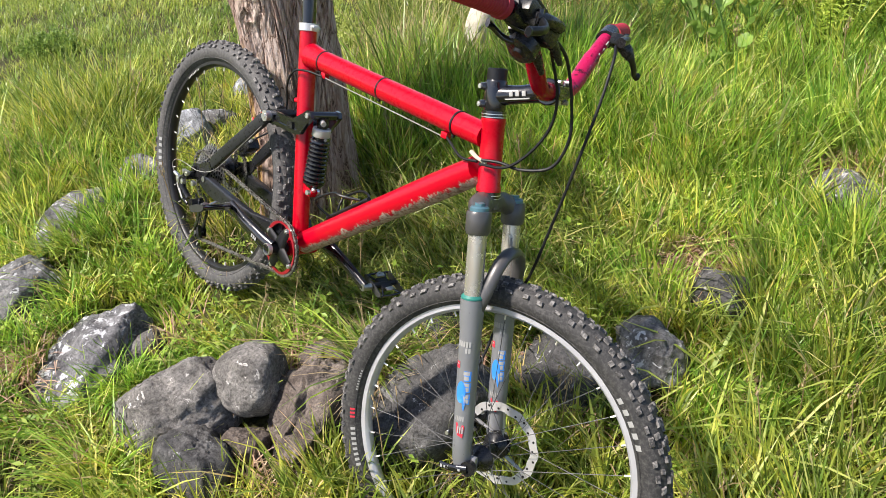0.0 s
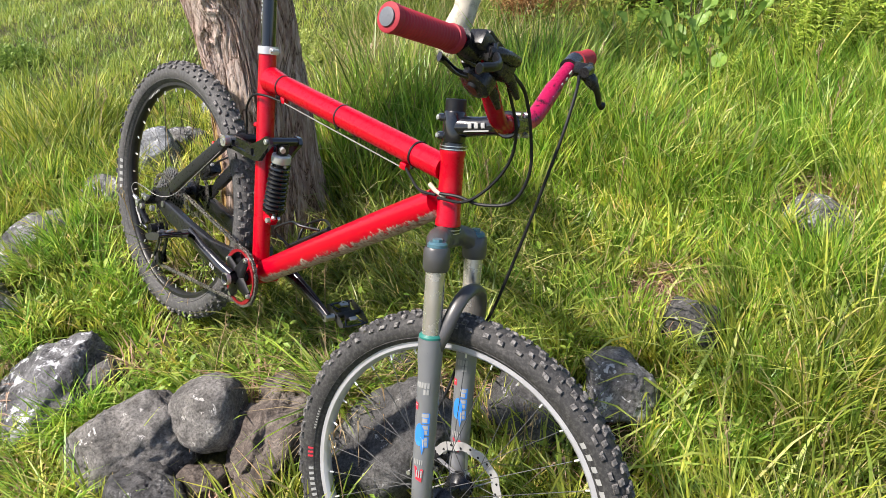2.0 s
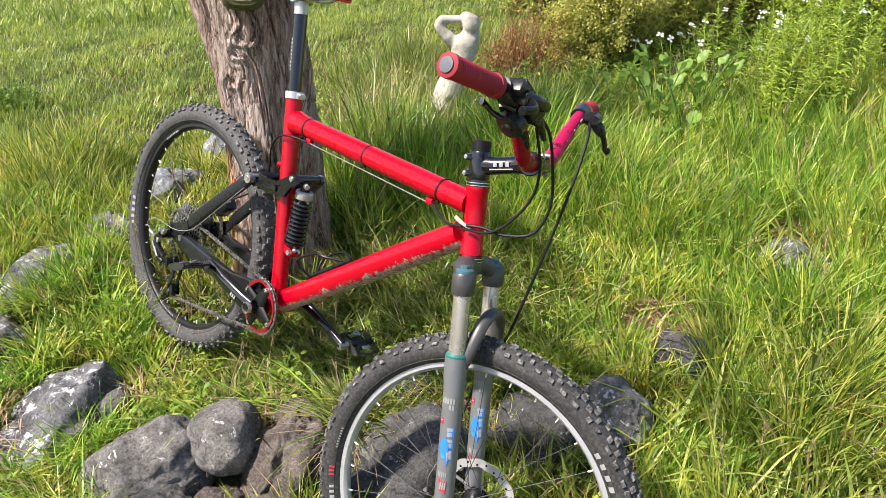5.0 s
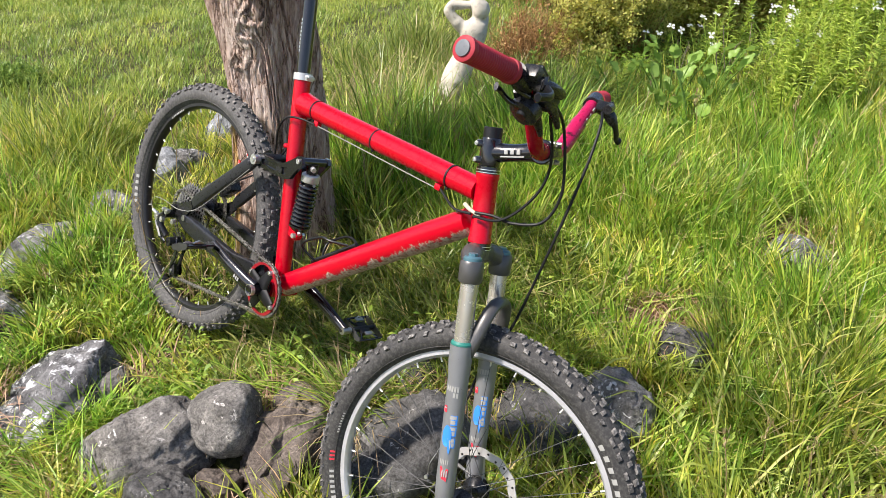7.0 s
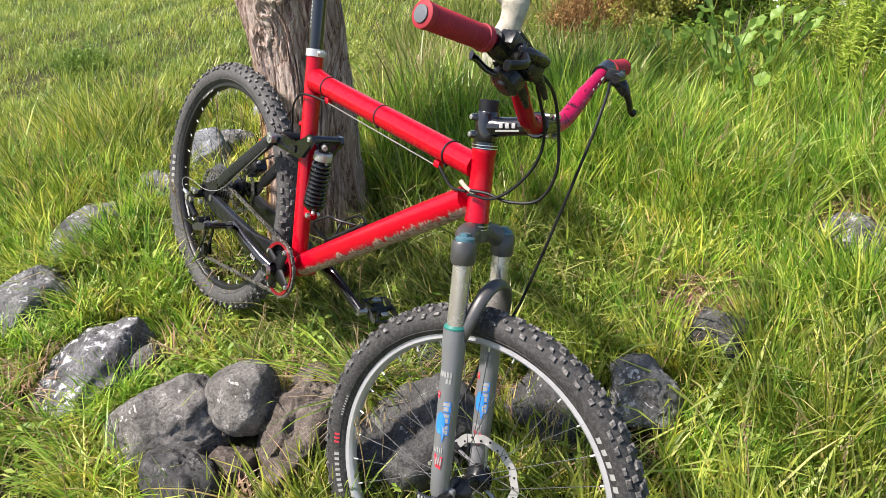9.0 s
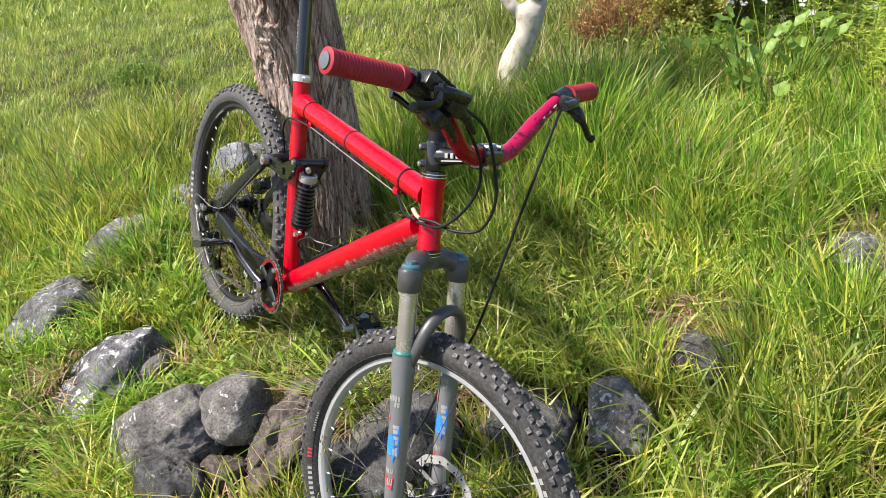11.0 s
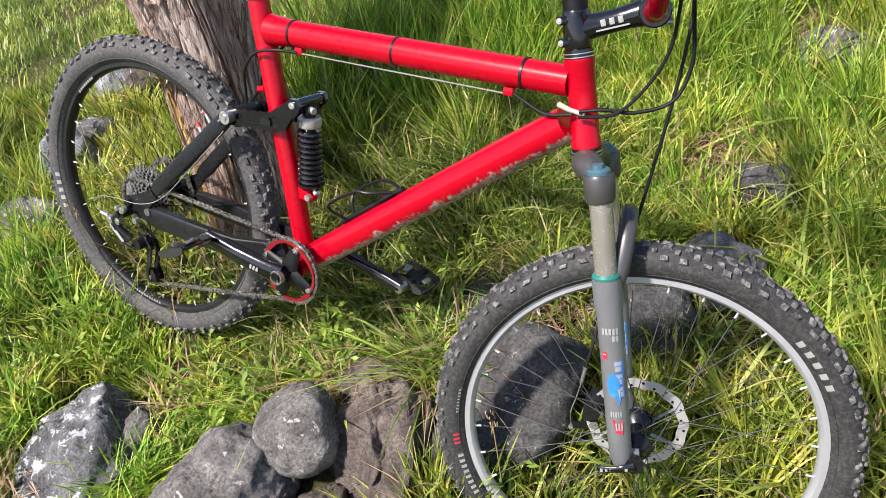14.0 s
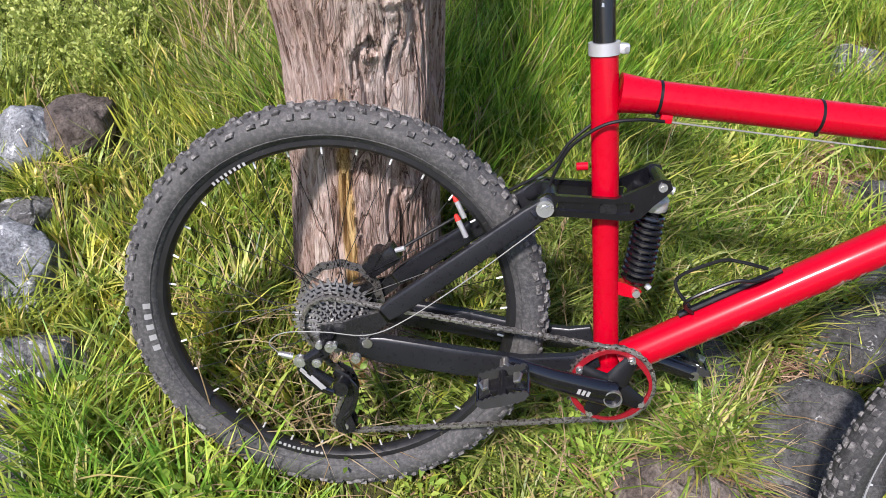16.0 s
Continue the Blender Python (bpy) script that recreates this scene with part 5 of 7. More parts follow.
        for pts, r in (([(-0.002, 0.034, -0.022), (-0.018, 0.016, -0.026), (-0.026, -0.006, -0.024), (-0.028, -0.020, -0.026)], 0.0052), ([(0.010, 0.020, -0.012), (-0.004, -0.002, -0.014), (-0.010, -0.022, -0.010), (-0.012, -0.032, -0.008)], 0.0062)):
            bm = bmesh.new()
            q = smooth_line(pts, 4)
            tube(bm, q, [r * (1 + 0.5 * (i / len(q)) ** 4) for i in range(len(q))], 10, True, 0.55)
            part("thumb_lever", bm, BLACK_GLOSS, sh)
        for x0, y0, z0, r in ((0.014, -0.004, 0.022, 0.0035), (0.028, 0.028, 0.021, 0.0035), (0.004, 0.056, 0.017, 0.0045), (0.034, 0.040, 0.010, 0.004), (-0.010, 0.046, 0.004, 0.004)):
            bm = bmesh.new()
            drum(bm, Vector((x0, y0, z0 - 0.004)), Vector((x0, y0, z0 + 0.0022)), r, None, 12)
            part("shifter_screw", bm, STEEL, sh)
        for k in range(4):
            bm = bmesh.new()
            block(bm, pose(0.0365, 0.002 + 0.009 * k, 0.004, 0, 8, -6), (0.004, 0.005, 0.014), 0.0012)
            part("shifter_rib", bm, BLACK_MATT, sh)


brake_lever(-1, True)
brake_lever(1, False)

# hoses and cables
FZ = [(0.150, -0.125, 0.250), (0.150, -0.070, 0.222), (0.150, -0.035, 0.160), (0.146, -0.020, 0.102), (0.120, -0.018, 0.056), (0.070, -0.023, 0.046), (0.030, -0.026, 0.054), (-0.004, -0.027, 0.055)]
part("brake_hose", tube(bmesh.new(), smooth_line(FZ, 8), 0.0027, 8), CABLE, bike, "black brake hose", FORK_M)
SZ = [(0.140, -0.110, 0.232), (0.132, -0.052, 0.172), (0.118, -0.032, 0.122), (0.086, -0.028, 0.078), (0.044, -0.030, 0.048), (-0.006, -0.030, 0.048)]
part("gear_cable", tube(bmesh.new(), smooth_line(SZ, 8), 0.0025, 8), CABLE, bike, "black gear cable housing", FORK_M)
LZ = [(0.152, 0.140, 0.258), (0.160, 0.112, 0.232), (0.154, 0.088, 0.165), (0.130, 0.080, 0.070), (0.088, 0.086, -0.060), (0.048, 0.092, -0.170), (0.004, 0.084, -0.250), (-0.012, 0.064, -0.318), (-0.036, 0.052, -0.384)]
part("brake_hose", tube(bmesh.new(), smooth_line(LZ, 8), 0.0027, 8), CABLE, bike, "black front brake hose", FORK_M)
local("gear_cable", smooth_line([(0.966, -0.028, 0.290), (0.925, -0.026, 0.286), (0.885, -0.016, 0.299), (0.866, -0.010, 0.306)], 6), 0.0025, CABLE, "black cable housing", seg=8)
local("inner_wire", [(0.857, -0.010, 0.3045), (0.458, -0.010, 0.3335)], 0.0013, TAN, "pale bare inner wire", seg=6)
local("gear_cable", smooth_line([(0.455, -0.012, 0.334), (0.42, -0.026, 0.338), (0.375, -0.030, 0.330), (0.335, -0.020, 0.296), (0.318, -0.006, 0.255), (0.31, 0.0, 0.225)], 6), 0.0024, CABLE, "black cable housing", seg=8)
local("brake_hose", smooth_line([(0.455, -0.004, 0.340), (0.40, 0.024, 0.340), (0.34, 0.026, 0.292), (0.305, 0.032, 0.24), (0.20, 0.058, 0.165), (0.10, 0.040, 0.103)], 6), 0.0025, CABLE, "black rear brake hose", seg=8)
local("gear_cable", smooth_line([(0.30, -0.055, 0.188), (0.20, -0.064, 0.100), (0.11, -0.068, 0.028), (0.06, -0.086, 0.012), (0.0, -0.096, 0.018), (-0.060, -0.092, 0.010), (-0.085, -0.090, -0.010), (-0.072, -0.088, -0.029)], 6), 0.0009, TAN, "pale cable along the stay", seg=8)

# ---- the tree ----
TRUNK = [(-0.375, 2.115, 0.22), (-0.388, 2.100, 0.40), (-0.400, 2.085, 0.62), (-0.415, 2.062, 0.90), (-0.460, 2.050, 1.12), (-0.545, 2.055, 1.38), (-0.62, 2.07, 1.70), (-0.66, 2.10, 2.10)]
TRUNK_R = [0.178, 0.150, 0.133, 0.127, 0.136, 0.132, 0.11, 0.085]
tree = new("tree")
tree.location = (-0.375, 2.115, 0.3)
tagged(tree, "leaning tree trunk with fissured fibrous grey-brown bark", "tree")
bpy.context.view_layer.update()
TREE_INV = Matrix.Translation((0.375, -2.115, -0.3))
NZ = 44
line = smooth_line(TRUNK, NZ)
rad = [TRUNK_R[min(i // NZ, 6)] + (TRUNK_R[min(i // NZ + 1, 7)] - TRUNK_R[min(i // NZ, 6)]) * (i % NZ) / NZ if i < 7 * NZ else TRUNK_R[-1] for i in range(len(line))]
KNOTS = ((0.956, -2.12, 0.026, 1.3), (1.036, -1.84, 0.030, -1.5), (1.075, -1.60, 0.034, 1.6), (0.80, -2.45, 0.020, -1.2), (1.16, -1.35, 0.022, 1.2), (0.70, -1.75, 0.016, 1.0))
bm = bmesh.new()
SEG = 250
rings = []
for i, (p, r) in enumerate(zip(line, rad)):
    row = []
    for k in range(SEG):
        a = 2 * math.pi * k / SEG
        aw, zw, knot = a, p.z, 0.0
        for kz, ka, kr, turn in KNOTS:
            du, dz = r * ((a - ka + math.pi) % (2 * math.pi) - math.pi), p.z - kz
            d2 = (du * du + dz * dz) / (kr * kr)
            if d2 < 9:
                w = 0.45 * turn * math.exp(-d2 * 0.45)
                c, s_ = math.cos(w), math.sin(w)
                aw += (du * c - dz * s_ - du) / r
                zw += (du * s_ + dz * c - dz) * 1.3
                knot += 0.009 * math.exp(-d2) - 0.012 * math.exp(-d2 * 8) + 0.0026 * math.cos(math.sqrt(d2) * 9 + 1.5 * math.sin(3 * math.atan2(dz, du))) * math.exp(-d2 * 0.7)
        ca, sa = math.cos(aw), math.sin(aw)
        warp = 0.35 * noise.noise((2.2 * ca, 2.2 * sa, zw * 3.0))
        n1 = noise.noise((1.8 * math.cos(a), 1.8 * math.sin(a), p.z * 1.6))
        f1 = abs(noise.noise((6.8 * ca + warp * 4, 6.8 * sa - warp * 4, zw * 3.2)))
        f2 = abs(noise.noise((14 * ca, 14 * sa + warp * 4, zw * 6 + 9)))
        f3 = noise.noise((40 * ca, 40 * sa, zw * 22 + 3))
        flute = 0.055 * math.cos(3 * a + 0.8) + 0.035 * math.cos(5 * a + p.z)
        deep = 0.0100 * min(1.0, f1 * 9.0) + 0.0036 * min(1.0, f2 * 6.5) + 0.0007 * f3
        row.append(bm.verts.new(p + (r * (1 + 0.07 * n1 + flute) - 0.013 + deep + knot) * Vector((math.cos(a), math.sin(a), 0))))
    rings.append(row)
for a, b in zip(rings, rings[1:]):
    for k in range(SEG):
        bm.faces.new((a[k], a[(k + 1) % SEG], b[(k + 1) % SEG], b[k]))
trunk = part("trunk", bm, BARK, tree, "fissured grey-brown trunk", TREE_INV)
CUT = paint("pale_cut_wood", (0.36, 0.30, 0.20), 0.8, 0.0, 0.25, (0.14, 0.15, 0.05), 40.0, 0.5, 0.0, 0.4)
MOSS = paint("mossy_bark_rim", (0.10, 0.095, 0.04), 0.95, 0.0, 0.35, (0.05, 0.06, 0.015), 60.0, 0.5, 0.0, 0.6)
s0, s1 = Vector((-0.465, 2.03, 1.200)), Vector((-0.440, 1.875, 1.222))
stub = part("cut_branch", tube(bmesh.new(), [s0, s0.lerp(s1, 0.5), s0.lerp(s1, 0.92), s1], [0.095, 0.078, 0.074, 0.066], 26, True, 0.72, None, 0.6), MOSS, tree, "mossy stump of a sawn-off branch", TREE_INV)
d = (s1 - s0).normalized()
part("sawn_face", tube(bmesh.new(), [s1 - d * 0.001, s1 + d * 0.002], [0.058, 0.056], 26, True, 0.72, None, 0.6), CUT, stub)
limbs = [[(-0.64, 2.09, 1.95), (-0.80, 2.4, 2.5), (-1.0, 2.7, 3.0), (-1.1, 2.9, 3.5)], [(-0.65, 2.1, 2.02), (-0.5, 2.4, 2.5), (-0.25, 2.8, 3.0), (-0.1, 3.0, 3.5)], [(-0.66, 2.1, 2.08), (-0.72, 2.4, 2.8), (-0.70, 2.7, 3.5)]]
for q in limbs:
    part("limb", tube(bmesh.new(), smooth_line(q, 5), [0.075 - 0.055 * i / (5 * (len(q) - 1)) for i in range(5 * (len(q) - 1) + 1)], 12), BARK, tree, "", TREE_INV)


def leaf_cloud(rng, centres, spread, n, size, up=0.4):
    """Small bent leaves scattered about the centres: vertices and faces."""
    c = centres[rng.integers(0, len(centres), n)] + rng.normal(0, 1, (n, 3)) * spread
    ax = rng.normal(0, 1, (n, 3))
    ax[:, 2] += up
    ax /= np.linalg.norm(ax, axis=1)[:, None]
    sd_ = np.cross(ax, rng.normal(0, 1, (n, 3)))
    sd_ /= np.linalg.norm(sd_, axis=1)[:, None] + 1e-9
    nm = np.cross(ax, sd_)
    L = (size * rng.uniform(0.6, 1.35, n))[:, None]
    v = np.stack([c, c + ax * L * 0.45 + sd_ * L * 0.24, c + ax * L + nm * L * 0.18, c + ax * L * 0.45 - sd_ * L * 0.24], 1)
    return v.reshape(-1, 3), np.arange(n * 4).reshape(-1, 4)


def fast_mesh(name, v, f, material, smooth=True):
    """A mesh from numpy vertices and equal-sided faces."""
    me = bpy.data.meshes.new(name)
    fs = f if isinstance(f, list) else [f]
    me.vertices.add(len(v))
    me.vertices.foreach_set("co", np.ascontiguousarray(v, np.float32).ravel())
    loops = np.concatenate([q.ravel() for q in fs])
    sizes = np.concatenate([np.full(len(q), q.shape[1]) for q in fs])
    me.loops.add(len(loops))
    me.loops.foreach_set("vertex_index", loops.astype(np.int32))
    me.polygons.add(len(sizes))
    me.polygons.foreach_set("loop_start", np.concatenate([[0], np.cumsum(sizes)[:-1]]).astype(np.int32))
    me.polygons.foreach_set("use_smooth", np.full(len(sizes), smooth))
    me.materials.append(material)
    me.update(calc_edges=True)
    me.validate()
    return new(name, me)


rng = np.random.default_rng(11)
crown_c = np.array([q[i] for q in limbs for i in (2, 3) if i < len(q)] + [(-0.9, 2.9, 3.5), (-0.4, 2.9, 3.7), (-1.0, 2.7, 3.6), (-0.6, 2.8, 3.9)])
v, f = leaf_cloud(rng, crown_c, 0.27, 1300, 0.05)
crown = fast_mesh("crown", v - np.array([-0.375, 2.115, 0.3]), f, TREE_LEAF)
crown.parent = tree

# ---- stones of the old border ----
ROCKS = []


def stone(label, mat, at, size, turn, seed, tilt=(0, 0), cuts=9, rough=1.0, crisp=22.0, flats=()):
    """A fieldstone: a lump bounded by worn flat faces, with chipped edges, grain and pits."""
    rnd = random.Random(seed)
    bm = bmesh.new()
    bmesh.ops.create_icosphere(bm, subdivisions=5, radius=1.0)
    planes = [(Vector(n).normalized(), d) for n, d in flats]
    while len(planes) < cuts + len(flats):
        n = Vector((rnd.gauss(0, 1), rnd.gauss(0, 1), rnd.gauss(0, 0.8))).normalized()
        if all(n.dot(q) < 0.55 for q, _ in planes):
            planes.append((n, rnd.uniform(0.62, 0.86)))
        elif rnd.random() < 0.02:
            break
    off = Vector((seed * 3.7, seed * 1.3, seed * 7.1))
    for v in bm.verts:
        d0 = v.co.normalized()
        r = sum(max(0.0, d0.dot(n) / d) ** crisp for n, d in planes) + 1.0
        wave = Vector((noise.noise(d0 * 2.6 + off), noise.noise(d0 * 2.6 - off), noise.noise(d0 * 2.6 + off * 2)))
        p = d0 * r ** (-1.0 / crisp) * 1.06 + wave * 0.07 * rough
        chip = abs(noise.noise(d0 * 5.5 + off))
        p += d0 * rough * (0.050 * noise.noise(d0 * 1.8 + off) - 0.055 * max(0.0, 0.12 - chip) / 0.12 + 0.040 * noise.noise(d0 * 7 + off) + 0.022 * noise.noise(d0 * 17 + off) + 0.010 * noise.noise(d0 * 40 + off))
        v.co = Vector((p.x * size[0], p.y * size[1], p.z * size[2])) * 0.475
    me = bpy.data.meshes.new("stone")
    bm.to_mesh(me)
    bm.free()
    me.materials.append(mat)
    me.polygons.foreach_set("use_smooth", [True] * len(me.polygons))
    ob = new("stone", me)
    ob.matrix_world = pose(*at, tilt[0], tilt[1], turn)
    ROCKS.append((at[0], at[1], size[0], size[1], turn))
    return tagged(ob, label, "stone", "stones of the border")


stone("grey angular stone covered in white lichen", ROCK_LICHEN, (-0.895, 1.590, 0.132), (0.28, 0.41, 0.21), -38, 1, (26, -6), 7, 1.5, 30, (((-0.1, -0.5, 0.86), 0.62),))
stone("small flat grey stone half in grass", ROCK_GREY, (-0.762, 1.600, 0.172), (0.080, 0.17, 0.09), -35, 2, (24, 10), 6, 0.9, 18)
stone("large grey fieldstone with a worn flat top", ROCK_GREY, (-0.612, 1.385, 0.166), (0.325, 0.25, 0.245), 10, 33, (10, -15), 3, 1.1, 30, (((0.15, -0.92, 0.30), 0.74), ((0.1, -0.35, 0.93), 0.72), ((-0.72, -0.35, 0.58), 0.70), ((0.98, -0.1, 0.15), 0.86), ((0.72, -0.62, 0.3), 0.84)))
stone("round dark grey cobble", ROCK_GREY, (-0.427, 1.402, 0.252), (0.185, 0.175, 0.180), 10, 5, (0, 0), 3, 0.55, 8)
stone("long brown-grey slab of stone", ROCK_BROWN, (-0.285, 1.340, 0.172), (0.23, 0.40, 0.20), -22, 6, (24, 4), 9, 2.3, 30)
stone("dark grey angular fieldstone", ROCK_DARK, (-0.522, 1.236, 0.118), (0.200, 0.23, 0.26), 25, 7, (10, 0), 7, 1.0, 26)
stone("small wedged brown stone", ROCK_BROWN, (-0.430, 1.292, 0.148), (0.115, 0.10, 0.10), 20, 8, (0, 0), 6)
stone("dark grey boulder behind the front wheel", ROCK_DARK, (-0.000, 1.335, 0.225), (0.31, 0.28, 0.30), 15, 9, (20, 0), 6, 0.9, 18)
stone("dark grey boulder behind the front wheel", ROCK_DARK, (-0.125, 1.300, 0.160), (0.18, 0.18, 0.21), -10, 10, (16, 0), 6)
stone("dark grey boulder behind the front wheel", ROCK_DARK, (0.275, 1.380, 0.292), (0.25, 0.22, 0.20), -10, 11, (16, 0), 6)
stone("dark angular stone with pale lichen specks", ROCK_SPECK, (0.460, 1.378, 0.335), (0.190, 0.19, 0.205), 8, 12, (12, 0), 7, 1.1, 26)
stone("dark stone sunk in tall grass", ROCK_DARK, (0.648, 1.515, 0.410), (0.185, 0.15, 0.165), -35, 13, (22, 0), 7, 1.0, 26)
stone("grey stone sunk in tall grass", ROCK_SPECK, (1.035, 1.770, 0.575), (0.20, 0.15, 0.12), 0, 14, (5, 0), 7, 1.0, 26)
stone("large grey stone with pale lichen", ROCK_SPECK, (-1.150, 2.175, 0.238), (0.22, 0.36, 0.23), -34, 15, (22, 0), 7, 1.0, 24)
stone("grey stone with pale lichen in the grass", ROCK_SPECK, (-1.195, 1.860, 0.155), (0.25, 0.40, 0.24), -40, 16, (22, 0), 7, 1.0, 24)
stone("grey stone behind the rear wheel", ROCK_SPECK, (-0.985, 2.355, 0.345), (0.24, 0.19, 0.17), 0, 17, (10, 0), 7)
stone("dark triangular stone beside the pedal", ROCK_DARK, (0.020, 1.555, 0.262), (0.19, 0.16, 0.17), 20, 19, (10, 0), 5, 0.8, 26)
stone("brown-grey stone under the bike", ROCK_BROWN, (-0.250, 1.480, 0.222), (0.18, 0.15, 0.15), -15, 20, (12, 0), 7)
stone("bluish grey stone behind the rear wheel", ROCK_BLUE, (-0.895, 2.575, 0.400), (0.17, 0.28, 0.22), -30, 23, (14, 0), 6)
stone("grey stone behind the rear wheel", ROCK_SPECK, (-0.835, 2.730, 0.425), (0.16, 0.13, 0.12), 0, 18, (10, 0), 6)
stone("bluish grey stone behind the rear wheel", ROCK_BLUE, (-0.735, 2.910, 0.505), (0.17, 0.18, 0.18), 0, 21, (10, 0), 6)
stone("brown stone behind the tree", ROCK_BROWN, (-0.620, 2.880, 0.520), (0.21, 0.17, 0.16), 30, 22, (10, 0), 6)

# ---- garden statue: one plain pale form ----
bm = bmesh.new()


def limb_loft(rows, seg=20):
    """Stacked ovals: (x, y, z, half width, half depth)."""
    rings = [[bm.verts.new((x + w * math.cos(a), y + d * math.sin(a), z)) for a in [2 * math.pi * k / seg for k in range(seg)]] for x, y, z, w, d in rows]
    for a, b in zip(rings, rings[1:]):
        for k in range(seg):
            bm.faces.new((a[k], a[(k + 1) % seg], b[(k + 1) % seg], b[k]))
    bm.faces.new(rings[0][::-1])
    bm.faces.new(rings[-1])


limb_loft([(-0.045, 0, -0.06, 0.055, 0.055), (-0.045, 0, 0.02, 0.052, 0.052), (-0.044, 0, 0.045, 0.046, 0.046), (-0.046, 0, 0.07, 0.052, 0.048), (-0.044, 0, 0.095, 0.050, 0.045),
           (-0.038, 0, 0.13, 0.052, 0.045), (-0.026, 0, 0.165, 0.050, 0.043), (-0.012, 0, 0.20, 0.046, 0.040), (0.002, 0, 0.235, 0.042, 0.036), (0.010, 0, 0.265, 0.045, 0.038),
           (0.010, 0, 0.295, 0.050, 0.040), (0.012, 0, 0.318, 0.046, 0.034), (0.018, 0, 0.332, 0.026, 0.024), (0.022, 0, 0.345, 0.020, 0.020)])
limb_loft([(0.024, 0, 0.335, 0.016, 0.016), (0.028, -0.004, 0.350, 0.028, 0.026), (0.030, -0.004, 0.372, 0.033, 0.030), (0.024, -0.002, 0.392, 0.029, 0.027), (0.012, 0, 0.408, 0.016, 0.016)])
tube(bm, smooth_line([(-0.022, 0, 0.295), (-0.060, -0.006, 0.330), (-0.084, -0.006, 0.358), (-0.070, -0.004, 0.378), (-0.030, 0, 0.378), (0.010, 0.006, 0.382)], 6), [0.021] * 6 + [0.018] * 8 + [0.0155] * 17, 14)
tube(bm, smooth_line([(0.044, 0, 0.305), (0.050, 0.030, 0.335), (0.040, 0.036, 0.365), (0.020, 0.020, 0.385)], 5), 0.015, 12)
for v in bm.verts:
    v.co += v.co.normalized() * (0.006 * noise.noise(v.co * 28) + 0.003 * noise.noise(v.co * 80))
me = bpy.data.meshes.new("statue")
bmesh.ops.recalc_face_normals(bm, faces=bm.faces[:])
bm.to_mesh(me)
bm.free()
me.materials.append(STONE)
me.polygons.foreach_set("use_smooth", [True] * len(me.polygons))
statue = new("garden_statue", me)
statue.location = (0.168, 2.690, 0.690)
rm = statue.modifiers.new("weld", "REMESH")
rm.mode, rm.voxel_size, rm.use_smooth_shade = "VOXEL", 0.006, True
tagged(statue, "pale weathered cast-stone garden statue with a raised arm", "statue")


# ---- grass ----
BARE = ((0.63, 1.455, 0.035), (0.44, 1.285, 0.05), (1.02, 1.68, 0.05), (-0.47, 1.31, 0.075), (-0.58, 1.30, 0.06), (-0.36, 1.28, 0.06), (-0.40, 1.20, 0.05), (-0.62, 2.80, 0.07), (0.12, 1.44, 0.06), (0.61, 1.640, 0.065), (0.72, 1.68, 0.045), (1.06, 1.90, 0.07), (0.95, 1.83, 0.05), (-1.00, 1.52, 0.06), (-0.66, 1.74, 0.045), (-0.24, 1.40, 0.05))


def free_of_stones(x, y, k=0.80, bare=True):
    ok = np.ones(len(x), bool)
    for cx, cy, w, d, turn in ROCKS:
        a = radians(turn)
        u = (x - cx) * math.cos(a) + (y - cy) * math.sin(a)
        t = -(x - cx) * math.sin(a) + (y - cy) * math.cos(a)
        ok &= (u / (w * 0.5 * k)) ** 2 + (t / (d * 0.5 * k)) ** 2 > 1
    for cx, cy, r in BARE if bare else ():
        ok &= (x - cx) ** 2 + (y - cy) ** 2 > (r * (1 + 0.3 * np.sin(40 * x) * np.cos(37 * y))) ** 2
    ok &= (x + 0.39) ** 2 + (y - 2.09) ** 2 > 0.15 ** 2
    return ok


def tallness(x, y):
    """How high the grass stands over the bank."""
    s = lambda t: 1 / (1 + np.exp(-t))
    h = 0.125 + 0.0 * x
    h = h + 0.09 * s((x - 0.25) * 5) * s((y - 1.15) * 6) * s((2.40 - y) * 5)
    h = h + 0.14 * np.exp(-((x - 0.02) ** 2 / 0.30 + (y - 2.40) ** 2 / 0.16))
    h = h + 0.09 * np.exp(-((x + 1.35) ** 2 / 0.30 + (y - 2.6) ** 2 / 0.20))
    h = h + 0.04 * s((1.0 - y) * 6)
    bare = np.exp(-((y - 1.62 - 0.12 * x) / 0.30) ** 2) * s((x + 1.45) * 8) * s((0.85 - x) * 6)
    h = h * (1 - 0.42 * bare)
    h = h * (1 - 0.55 * np.exp(-((x + 0.78) ** 2 + (y - 2.68) ** 2) / 0.10))
    h = h * (1 - 0.45 * np.exp(-((x + 0.72) ** 2 + (y - 1.72) ** 2) / 0.12))
    return h * np.clip(0.94 + 0.18 * ripple(x, y, 0.55, 3) + 0.16 * ripple(x, y, 0.17, 4), 0.45, 1.45)


def ripple(x, y, scale, seed):
    """Soft random swell between -1 and 1 over the ground."""
    r = np.random.default_rng(seed)
    out = 0.0 * x
    for _ in range(7):
        a, k, ph = r.uniform(0, 6.28), r.uniform(0.6, 1.7) / scale, r.uniform(0, 6.28)
        out = out + np.sin((x * np.cos(a) + y * np.sin(a)) * k * 6.28 + ph)
    return out / 3.2


